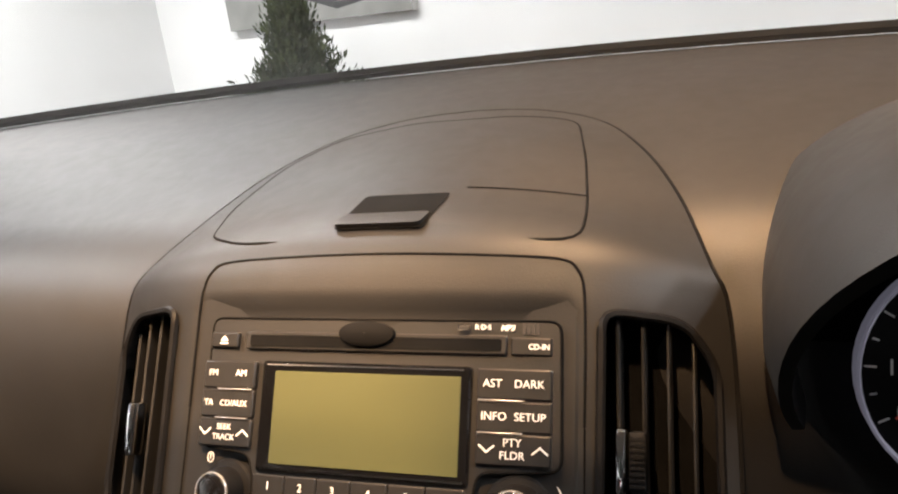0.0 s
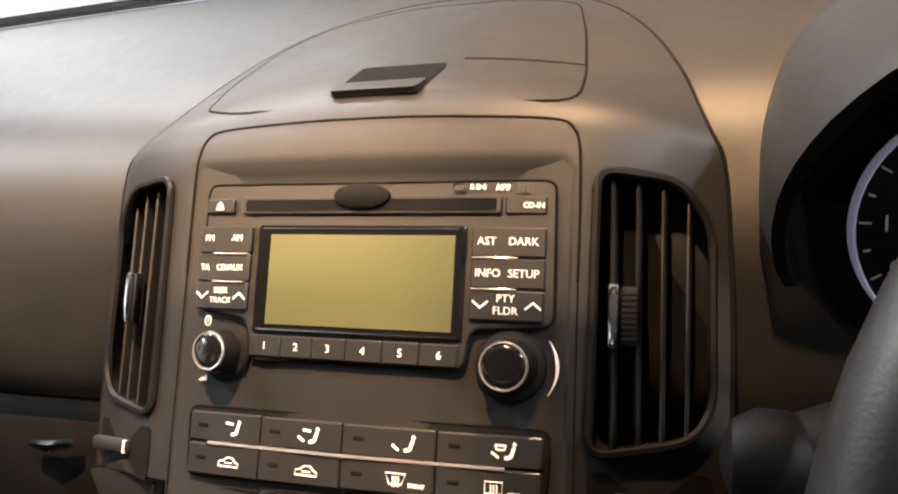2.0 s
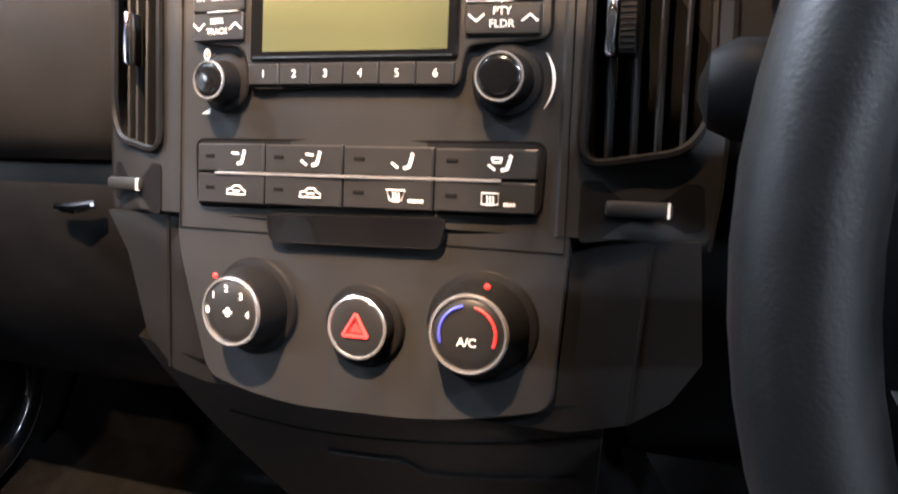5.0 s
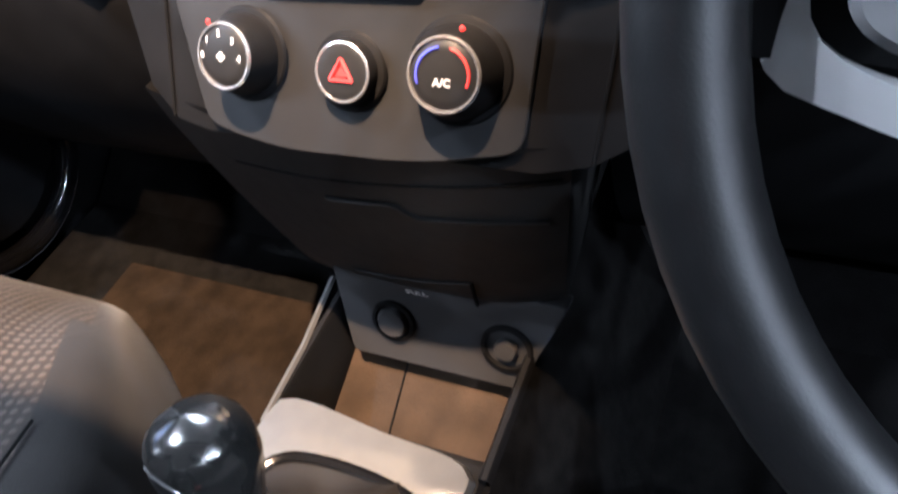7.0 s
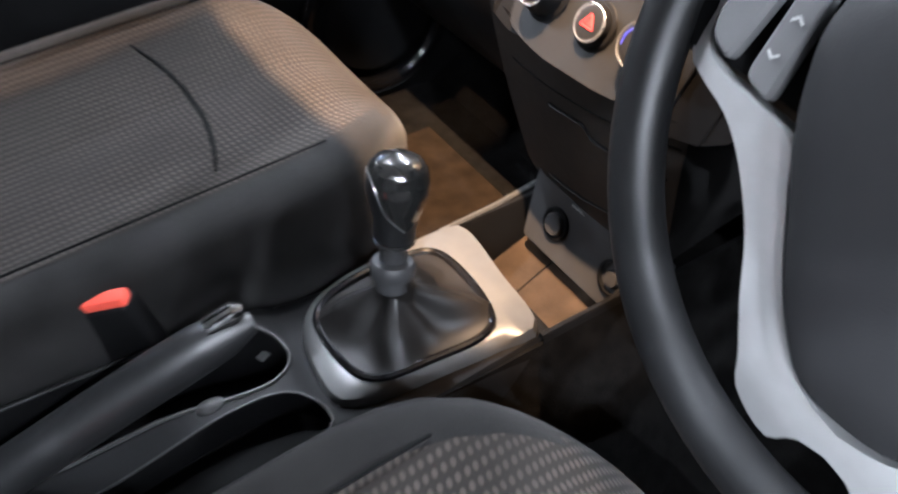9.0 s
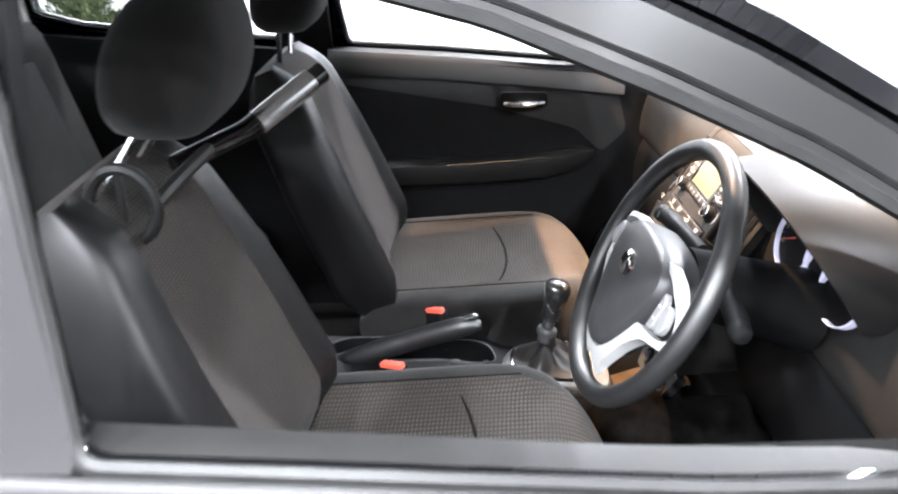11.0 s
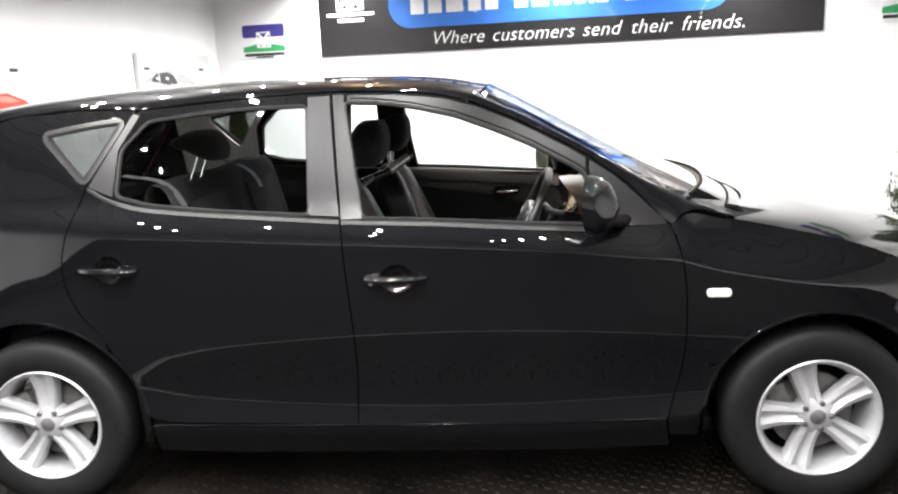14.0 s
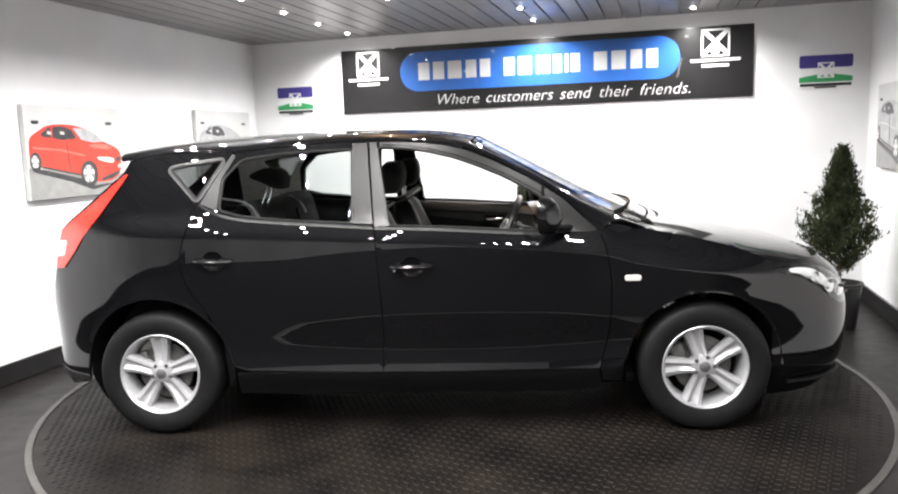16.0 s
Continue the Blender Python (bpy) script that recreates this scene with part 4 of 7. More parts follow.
    add_tube(bm, [side_point(sign, x, .3155, .0005) for x in np.linspace(-.90, .83, 40)], .0034, 6, up=(0, 1, 0))
    part("sill_lip", bm, PAINT, car, "glossy bead added along the sill for its highlight line")
    # door inner skin below the window
    for name, pts, parent in (("front_door_card", [(-.20, .36), (.80, .36), (.82, .90), (.60, .955), (-.15, 1.0), (-.20, 1.0)], fd), ("rear_door_card", [(-.25, .36), (-.88, .36), (-1.05, .66), (-1.05, 1.06), (-.9, 1.05), (-.25, 1.01)], rd)):
        bm = bmesh.new()
        add_sheet(bm, round_poly(pts, 0.04), [], lambda x, z: (x, sign * (half_width(x, z) - 0.105 + 0.035 * max(0, (z - .9) / .1)), z), 0.05, flange=lambda x, z: side_point(sign, x, z, 0.02))
        part(name, bm, DASH_DARK, parent, "dark plastic and cloth door lining")
    # inner window sill of the door
    bm = bmesh.new()
    pl = smooth_line([(.60, .958), (.35, .976), (.10, .994), (-.20, 1.010)], 16)
    low = -.004 if sign > 0 else 0
    add_grid(bm, [[(x, sign * (half_width(x, z) - d), z + h + low) for x, z in pl] for d, h in ((.012, .006), (.03, .012), (.075, .008), (.092, -.01), (.10, -.05))])
    part("door_sill_pad", bm, DASH, fd, "padded door top")

    # wheel arch liners and lips
    for c, y_in in ((ARCH_F, .50), (ARCH_R, .50)):
        bm = bmesh.new()
        out = arch(c, -25, 205, 40)
        add_grid(bm, [[(x, sign * (half_width(x, z) - 0.02), z) for x, z in out], [(x, sign * y_in, z) for x, z in out]])
        part("arch_liner", bm, SEAM, car)
        bm = bmesh.new()
        lip = arch(c, 0 if c is ARCH_F else 8, 172 if c is ARCH_F else 176, 40, 0.004)
        add_tube(bm, [(x, sign * (half_width(x, z) - 0.004), z) for x, z in lip], 0.007, 6, up=(0, 1, 0))
        part("arch_lip", bm, PAINT, car)
    # unseen dark sheet behind the doors, its black standing for shade in the gaps
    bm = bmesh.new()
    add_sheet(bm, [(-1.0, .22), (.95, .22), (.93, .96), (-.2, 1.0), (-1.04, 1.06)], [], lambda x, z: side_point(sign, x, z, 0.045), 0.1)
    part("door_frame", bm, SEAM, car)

    # indicator repeater
    bm = bmesh.new()
    m = Matrix.Translation((.985, sign * (half_width(.985, .750) + .001), .750)) @ pose(0, 0, 0, 90 * -sign, 0, 0)
    add_plate(bm, round_rect(.078, .030, .013, 4), 0.006, m @ Matrix.Translation((0, 0, 0.006)), 0.003)
    part("side_indicator", bm, AMBER, car, "clear oval side indicator")

    # door mirror, its glass turned in towards the driver
    mirror = new("door_mirror")
    mirror.parent = car
    tagged(mirror, "glossy black door mirror")
    mx, mz = (.604, 1.060) if sign < 0 else (.555, 1.030)
    turn = Matrix.Translation((mx, sign * .948, mz)) @ pose(0, 0, 0, 0, 0, 24 * sign)
    bm = bmesh.new()
    rows = []
    for k in range(15):
        t = k / 14
        cx, w2, h2 = -.038 + .080 * t, .074 * (1 - 0.66 * t**2.6), .088 * (1 - 0.60 * t**3)
        rows.append([turn @ Vector((cx, sign * w2 * math.copysign(abs(math.cos(a))**0.75, math.cos(a)), h2 * math.copysign(abs(math.sin(a))**0.75, math.sin(a)) - .012 * t)) for a in [2 * math.pi * q / 28 for q in range(28)]])
    rows.append([turn @ Vector((.056, 0, -.012))] * 28)
    rows.insert(0, [turn @ Vector((-.032, *p)) for p in [(sign * .067 * math.copysign(abs(math.cos(a))**0.75, math.cos(a)), .080 * math.copysign(abs(math.sin(a))**0.75, math.sin(a))) for a in [2 * math.pi * q / 28 for q in range(28)]]])
    add_grid(bm, rows, close_v=True)
    part("shell", bm, PAINT, mirror)
    bm = bmesh.new()
    add_plate(bm, round_rect(.130, .156, .05, 6), 0.003, turn @ Matrix.Translation((-.032, 0, 0)) @ pose(0, 0, 0, 90, 0, -90))
    part("mirror_glass", bm, CHROME, mirror, "mirror glass")
    bm = bmesh.new()
    add_tube(bm, [(.69, sign * .79, mz - .075), (.665, sign * .85, mz - .075), (.615, sign * .915, mz - .062)], [.034, .03, .034], 12, squash=.6)
    part("arm", bm, DASH_DARK, mirror)

# roof, with rails down to the door tops
def roof_edge(x):
    z = curve_at([(-1.43, 1.364), (-1.30, 1.386), (-1.10, 1.399), (-.905, 1.393), (-.643, 1.411), (-.245, 1.427), (-.08, 1.422), (.03, 1.414), (.12, 1.402), (.227, 1.373), (.25, 1.364)], x)
    return half_width(x, z) + 0.001, z


bm = bmesh.new()
rows = []
for k in range(45):
    x = -1.47 + (0.215 + 1.47) * k / 44
    ye, ze = roof_edge(x)
    zc = curve_at([(-1.5, 1.425), (-1.3, 1.452), (-1.0, 1.474), (-.6, 1.485), (-.2, 1.484), (.05, 1.468), (.215, 1.437)], x)
    xs = 0.0
    rows.append([(x + 0.05 * (1 - (2 * j / 40 - 1)**2) * max(0, (x - -.2) / .4) - 0.06 * (1 - (2 * j / 40 - 1)**2) * max(0, (-1.2 - x) / .27), ye * math.sin(math.pi / 2 * (2 * j / 40 - 1)), ze + (zc - ze) * math.cos(math.pi / 2 * (2 * j / 40 - 1))**0.75) for j in range(41)])
add_grid(bm, rows)
part("roof", bm, PAINT, car)
bm = bmesh.new()
add_grid(bm, [[(p[0], p[1] * .93, p[2] - 0.035) for p in r[2:-2]] for r in rows[1:-1]])
part("headliner", bm, HEADLINER, car, "pale fabric headliner")

# windscreen and pillars
WS_EDGE = [(.215, .645, 1.398), (.34, .675, 1.330), (.55, .695, 1.214), (.75, .715, 1.107), (.93, .728, 1.022), (1.06, .733, .958)]
edge = smooth_line(WS_EDGE, 24)
ws_rows = []
for k, (x, y, z) in enumerate(edge):
    t = k / 23
    bx, bz = 0.05 + 0.115 * t, 0.014 * (1 - t) + 0.028
    ws_rows.append([(x + bx * (1 - v * v), y * v, z + bz * (1 - abs(v)**2.4)) for v in [2 * j / 32 - 1 for j in range(33)]])
bm = bmesh.new()
add_grid(bm, ws_rows)
pane = part("windscreen", bm, GLASS, car)
pane.visible_shadow = False
bm = bmesh.new()
inner = [[(p[0] - .003, p[1], p[2] - .003) for p in r] for r in ws_rows]
add_grid(bm, inner[22:])
add_grid(bm, [r[:3] for r in inner])
add_grid(bm, [r[-3:] for r in inner])
add_grid(bm, inner[:2])
part("windscreen_border", bm, SEAM, car, "black ceramic border")
top_line = smooth_line([(.20, 1.380)] + [p for p in DOOR_TOP_F[::-1] if p[0] > .2] + [(.90, .995), (1.0, .972)], 24)
for sign in (-1, 1):
    bm = bmesh.new()
    rows = []
    for (x, y, z), (dx, dz) in zip(edge, top_line):
        a, b = Vector((x, sign * y, z)), Vector((dx, sign * (half_width(dx, dz) + .001), dz + .003))
        mid = a.lerp(b, 0.5) + Vector((0.012, sign * 0.018, 0.016))
        q1 = a.lerp(mid, 0.5) + Vector((0.004, sign * 0.006, 0.006))
        q2 = mid.lerp(b, 0.5) + Vector((0.004, sign * 0.006, 0.005))
        rows.append([a, a + Vector((.004, 0, .006)), q1, mid, q2, b, b + Vector((0, -sign * .02, -.01))])
    add_grid(bm, rows)
    part("windscreen_pillar", bm, PAINT, car)
    bm = bmesh.new()
    add_grid(bm, [[(x - .02, sign * (y - .012), z - .012), (x - .045, sign * (y - .02), z - .04), (dx - .02, sign * (half_width(dx, dz) - .06), dz + .0), (dx - .01, sign * (half_width(dx, dz) - .025), dz - .01)] for (x, y, z), (dx, dz) in zip(edge, top_line)])
    part("pillar_lining", bm, HEADLINER, car)

# bonnet and nose
def nose(a, z):
    """A point of the front end: a from 0 at the wheel arch to 1 at the middle."""
    xf = curve_at([(.14, 2.03), (.2, 2.09), (.3, 2.13), (.42, 2.15), (.55, 2.145), (.66, 2.11), (.74, 2.055), (.80, 1.98)], z)
    w = half_width(1.645, z)
    s = math.sin(math.pi / 2 * a)
    c = math.cos(math.pi / 2 * a)
    x = 1.645 + (xf - 1.645) * s**0.95
    return x, -(w - 0.22 * (x - 1.645) * (1 - a)) * c**0.5, z


NOSE_Z = [.14, .17, .2, .25, .3, .36, .42, .48, .55, .60, .66, .70, .74, .77, .80]
for sign in (-1, 1):
    bm = bmesh.new()
    add_grid(bm, [[(p[0], -sign * p[1], p[2]) for p in [nose(j / 28, z) for j in range(29)]] for z in NOSE_Z])
    part("front_bumper", bm, PAINT, car)
    lamp_rows = []
    for i in range(9):
        t = i / 8
        row = []
        for j in range(21):
            a = 0.015 + 0.60 * j / 20
            u = j / 20
            lo = curve_at([(0, .758), (.3, .716), (.55, .650), (.8, .575), (1, .565)], u)
            hi = curve_at([(0, .778), (.3, .786), (.6, .768), (.85, .720), (1, .655)], u)
            x, y, z = nose(a, lo + (hi - lo) * t)
            bulge = 0.004 + 0.012 * math.sin(math.pi * t) * math.sin(math.pi * u)
            row.append((x + bulge * .7, -sign * (y - bulge), z))
        lamp_rows.append(row)
    lamp_ob = new("headlight")
    lamp_ob.parent = car
    tagged(lamp_ob, "clear swept-back headlight")
    bm = bmesh.new()
    add_grid(bm, lamp_rows)
    lens = part("lens", bm, GLASS, lamp_ob)
    lens.visible_shadow = False
    bm = bmesh.new()
    add_grid(bm, [[(p[0] - .012, p[1] + sign * -.0 - math.copysign(.010, p[1]), p[2]) for p in r] for r in lamp_rows])
    part("reflector", bm, REFLECTOR, lamp_ob, "silvery reflector")
    for a, z, r in ((.30, .715, .026), (.42, .665, .034), (.53, .635, .030)):
        x, y, z = nose(a, z)
        bm = bmesh.new()
        add_lathe(bm, [(0.001, .0), (r * .5, .006), (r, .018), (r + .004, .016)], 24, look((x - .004, -sign * (y + .006), z), (x - .5, -sign * (y + .7), z)))
        part("bowl", bm, CHROME, lamp_ob)
    bm = bmesh.new()
    m = Matrix.Translation((2.02, sign * .55, .345)) @ pose(0, 0, 0, 0, 60, 0) @ pose(0, 0, 0, sign * 25, 0, 0)
    add_lathe(bm, [(.001, .012), (.03, .008), (.04, 0), (.042, -.03)], 24, m)
    part("fog_lamp", bm, CLEAR_LENS, car, "round fog lamp")
    bm = bmesh.new()
    lip = [nose(j / 20, .205) for j in range(2, 21)]
    add_tube(bm, [(p[0] + .012, -sign * (p[1] - .008), p[2]) for p in lip], .016, 8, squash=.6)
    part("bumper_lip", bm, DASH_DARK, car)
bm = bmesh.new()
kx = [((.985, .984), (1.245, .982)), ((1.2, .935), (1.37, .958)), ((1.42, .885), (1.56, .913)), ((1.55, .84), (1.76, .856))]
rows = []
for (xe, ze), (xc, zc) in kx:
    ye = half_width(xe, ze)
    rows.append([(xc + (xe - xc) * abs(v)**2.2, ye * v, zc + (ze - zc) * abs(v)**2.6) for v in [2 * j / 40 - 1 for j in range(41)]])
rows.append([(lambda p: (p[0], math.copysign(p[1], v) if v else 0.0, .80))(nose(1 - abs(v), .80)) for v in [2 * j / 40 - 1 for j in range(41)]])
cols = [smooth_line([r[j] for r in rows], 30) for j in range(41)]
add_grid(bm, cols)
bonnet_cols = cols
thick(bm, 0.006)
part("bonnet", bm, PAINT, car)
# grille
bm = bmesh.new()
for z in (.60, .64, .68):
    pts = [nose(1 - abs(v) * .28, z) for v in [2 * j / 16 - 1 for j in range(17)]]
    add_tube(bm, [(p[0] + .008, math.copysign(p[1], j - 8), p[2]) for j, p in enumerate(pts)], .009, 6)
part("grille", bm, CHROME, car, "slim bright grille bars")
# scuttle between bonnet and glass, and wipers
bm = bmesh.new()
base_ws = ws_rows[-1]
rear_bonnet = [c[0] for c in bonnet_cols]
rows = []
for j in range(33):
    a = Vector(base_ws[j])
    b = Vector(rear_bonnet[round(j * 40 / 32)])
    rows.append([a + Vector((-.02, 0, .0)), a + Vector((.012, 0, -.012)), a.lerp(b, .5) + Vector((0, 0, -.03)), b + Vector((.02, 0, -.035))])
add_grid(bm, rows)
part("scuttle", bm, DASH_DARK, car, "black plastic scuttle panel")
for y0, y1 in ((-.60, .02), (.08, .58)):
    bm = bmesh.new()
    pts = [(1.180 - .165 * (y / .733)**2, y, 1.006 - .028 * abs(y / .733)**2.4) for y in np.linspace(y0, y1, 12)]
    add_tube(bm, pts, .0055, 6)
    add_tube(bm, [pts[0], (pts[0][0] + .035, y0 - .02, .985), (pts[0][0] + .05, y0 - .03, .965)], .008, 6)
    part("wiper", bm, SEAM, car, "black windscreen wiper")

# tail
def tail(z):
    return curve_at([(.22, -1.87), (.34, -1.96), (.5, -1.98), (.675, -1.94), (.855, -1.862), (1.03, -1.80), (1.15, -1.66), (1.29, -1.48), (1.36, -1.435), (1.40, -1.42)], z)


def tail_row(z):
    x = tail(z)
    y = half_width(x, min(z, 1.36))
    return [(x - .12 * (1 - v * v), y * v, z) for v in [2 * j / 24 - 1 for j in range(25)]]


bm = bmesh.new()
add_grid(bm, [tail_row(z) for z in (.22, .3, .34, .42, .5, .58)])
part("rear_bumper", bm, PAINT, car)
bm = bmesh.new()
add_grid(bm, [tail_row(z) for z in (.58, .64, .675, .75, .855, .95, 1.03, 1.06)])
add_grid(bm, [[r for r in tail_row(z)[:4]] for z in (1.06, 1.15, 1.29, 1.34)])
add_grid(bm, [[r for r in tail_row(z)[-4:]] for z in (1.06, 1.15, 1.29, 1.34)])
add_grid(bm, [tail_row(z) for z in (1.33, 1.36, 1.38)])
part("tailgate", bm, PAINT, car)
bm = bmesh.new()
add_grid(bm, [[p for p in tail_row(z)[3:-3]] for z in (1.06, 1.15, 1.22, 1.29, 1.335)])
pane = part("rear_window", bm, GLASS_DARK, car)
pane.visible_shadow = False
bm = bmesh.new()
add_grid(bm, [[(-1.44 - .09 * (1 - v * v), v * .60, 1.375 + .055 * (1 - v * v)**.5) for v in np.linspace(-1, 1, 21)], [(-1.53 - .09 * (1 - v * v), v * .58, 1.368 + .05 * (1 - v * v)**.5) for v in np.linspace(-1, 1, 21)], [(-1.44 - .09 * (1 - v * v), v * .58, 1.345 + .05 * (1 - v * v)**.5) for v in np.linspace(-1, 1, 21)]])
part("spoiler", bm, PAINT, car)
for sign in (-1, 1):
    bm = bmesh.new()
    red = round_poly([(-1.455, 1.295), (-1.60, 1.175), (-1.735, 1.075), (-1.80, 1.02), (-1.825, .93), (-1.858, .845), (-1.80, .845), (-1.72, .93), (-1.60, 1.08), (-1.50, 1.21), (-1.435, 1.30)], .012)
    add_sheet(bm, red, [], lambda x, z: side_point(sign, x, z, -.008), 0.03, flange=lambda x, z: side_point(sign, x, z, .01))
    tl = part("tail_light", bm, RED_LENS, car, "tall red tail light")
    bm = bmesh.new()
    add_sheet(bm, round_poly([(-1.835, .985), (-1.76, .985), (-1.785, .91), (-1.85, .90)], .012), [], lambda x, z: side_point(sign, x, z, -.010), 0.03)
    part("reverse_lens", bm, CLEAR_LENS, tl, "clear reversing lens")
    bm = bmesh.new()
    pl = [(-1.72, .275), (-1.84, .285), (-1.93, .30)]
    add_grid(bm, [[side_point(sign, x, z + dz, off) for x, z in smooth_line(pl, 10)] for dz, off in ((-.02, .004), (-.018, -.006), (.018, -.006), (.02, .004))])
    part("rear_reflector", bm, GREY_TRIM, car)
# underside
bm = bmesh.new()
add_box(bm, (3.5, 1.36, .05), Matrix.Translation((0.05, 0, .215)), .01)
part("underbody", bm, SEAM, car)


# ---- wheels ----
def wheel(x, y, sign, spin):
    w = new("wheel")
    w.parent = car
    w.matrix_basis = Matrix.Translation((x, y, .309)) @ pose(0, 0, 0, 90 * -sign, 0, 0) @ pose(0, 0, 0, 0, 0, spin)
    b = bmesh.new()
    add_lathe(b, [(.196, -.10), (.21, -.095), (.262, -.098), (.296, -.088), (.307, -.065), (.309, -.03), (.3095, .03), (.307, .058), (.298, .080), (.285, .089), (.262, .094), (.235, .092), (.214, .085), (.200, .078), (.197, .06)], 72)
    part("tyre", b, TYRE, w, "black road tyre")
    b = bmesh.new()
    add_lathe(b, [(.190, -.09), (.180, -.06), (.172, -.02), (.173, .03), (.180, .055), (.186, .070), (.192, .080), (.199, .084), (.203, .081), (.203, .07)], 72)
    for k in range(5):
        a = k * 2 * math.pi / 5
        rows = []
        for i in range(9):
            t = i / 8
            r = .045 + (.186 - .045) * t
            hw = .032 + .019 * t**1.6
            zz = .064 - .010 * math.sin(math.pi * t) + .008 * t
            row = []
            for s, dz in ((-1, -.040), (-1, -.010), (-.86, .0), (-.5, .003), (-.22, -.006), (0, -.009), (.22, -.006), (.5, .003), (.86, .0), (1, -.010), (1, -.040)):
                px, py = r, s * hw
                row.append((px * math.cos(a) - py * math.sin(a), px * math.sin(a) + py * math.cos(a), zz + dz))
            rows.append(row)
        add_grid(b, rows)
    add_lathe(b, [(.020, .070), (.046, .064), (.060, .058), (.066, .045), (.066, .01)], 40)
    rim = part("rim", b, ALLOY, w, "silver five-spoke alloy rim")
    b = bmesh.new()
    add_lathe(b, [(.001, .0755), (.018, .074), (.026, .069), (.027, .06)], 28)
    part("centre_cap", b, SILVER, rim)
    for k in range(5):
        a = (k + .5) * 2 * math.pi / 5
        b = bmesh.new()
        add_lathe(b, [(.001, .064), (.007, .064), (.0095, .060), (.0095, .050), (.0140, .049), (.0140, .03)], 12, Matrix.Translation((.047 * math.cos(a), .047 * math.sin(a), .006)))
        part("wheel_nut", b, STEEL, rim)
    b = bmesh.new()
    add_lathe(b, [(.06, .0), (.062, .008), (.135, .008), (.137, .004), (.137, -.01)], 48)
    part("brake_disc", b, STEEL, w, "dull steel brake disc")
    return w


wheels = [wheel(-1.325, -.765, -1, 90), wheel(1.325, -.765, -1, 108), wheel(-1.325, .765, 1, 20), wheel(1.325, .765, 1, 40)]
for x, y, s in ((-1.325, -.765, -1), (1.325, -.765, -1)):
    bm = bmesh.new()
    add_box(bm, (.075, .05, .13), Matrix.Translation((x - .105, y + s * .0, .345)) @ pose(0, 0, 0, 0, -20, 0), .015, 3)
    part("brake_caliper", bm, STEEL, car, "grey brake caliper")


# ---- inside the car: dashboard ----
STACK = Matrix(((0, .5, -.866, .600), (-1, 0, 0, 0), (0, .866, .5, .933), (0, 0, 0, 1)))


def mm(pts):
    return [(x / 1000, y / 1000) for x, y in pts]


def at(a, b, c=0.0):
    """A place on the centre stack: millimetres right, up and out."""
    return STACK @ Matrix.Translation((a / 1000, b / 1000, c / 1000))


DASH_LINE = [(1.085, 1.060), (1.00, 1.054), (.92, 1.043), (.85, 1.030), (.78, 1.016), (.72, 1.000), (.682, .975), (.658, .940), (.646, .900), (.640, .860), (.640, .825), (.650, .812), (.672, .806)]


def dash_point(x, y, z):
    front = 1.082 - .165 * (abs(y) / .72)**2
    if x > .75:
        x = .75 + (x - .75) * (front - .75) / (1.085 - .75)
    return x + .004, y, z - .004 - .012 * (abs(y) / .72)**2


bm = bmesh.new()
line = smooth_line(DASH_LINE, 46)
ys = [-.72 + 1.44 * j / 60 for j in range(61)]
add_grid(bm, [[dash_point(x, y, z) for x, z in line] for y in ys])
dashboard = part("dashboard", bm, DASH, car, "dark grey grained dashboard top")
bm = bmesh.new()
low = smooth_line([(.672, .806), (.655, .79), (.640, .74), (.640, .66), (.665, .57), (.73, .48), (.82, .42)], 24)
add_grid(bm, [[(x, y, z) for x, z in low] for y in [.115 + .60 * j / 20 for j in range(21)]])
glovebox = part("glovebox", bm, DASH_DARK, dashboard, "black glovebox and lower dashboard")
bm = bmesh.new()
add_grid(bm, [[(x + .01, y, z) for x, z in low] for y in [-.115 - .60 * j / 20 for j in range(21)]])
part("knee_panel", bm, DASH_DARK, dashboard, "black knee panel under the column")
bm = bmesh.new()
add_tube(bm, [(.637, .27, .778), (.634, .29, .775), (.636, .31, .774)], [.003, .005, .003], 8)
part("glovebox_latch", bm, CHROME, dashboard, "small bright latch")
# dark strip at the foot of the windscreen
bm = bmesh.new()
add_tube(bm, [dash_point(1.085, y, 1.066) for y in ys], .006, 6)
part("demister_strip", bm, SEAM, dashboard)

# Rounded pod that carries the stack: a along, s up its face and over its top.
POD = [(.4915, .745), (.600, .933), (.6310, .9867), (.6440, 1.0020), (.6640, 1.0120), (.708, 1.0200), (.78, 1.032), (.86, 1.0400), (.92, 1.047)]
pod_dense = [p for p in smooth_line(POD[:3], 60)] + [p for p in smooth_line(POD[2:], 120)][1:]
pod_run = np.concatenate([[0], np.cumsum([math.dist(p, q) for p, q in zip(pod_dense, pod_dense[1:])])])
POD_ZERO = float(pod_run[int(np.argmin([math.dist(p, (.600, .933)) for p in pod_dense]))])


def step_between(v):
    v = min(1, max(0, v))
    return v * v * (3 - 2 * v)


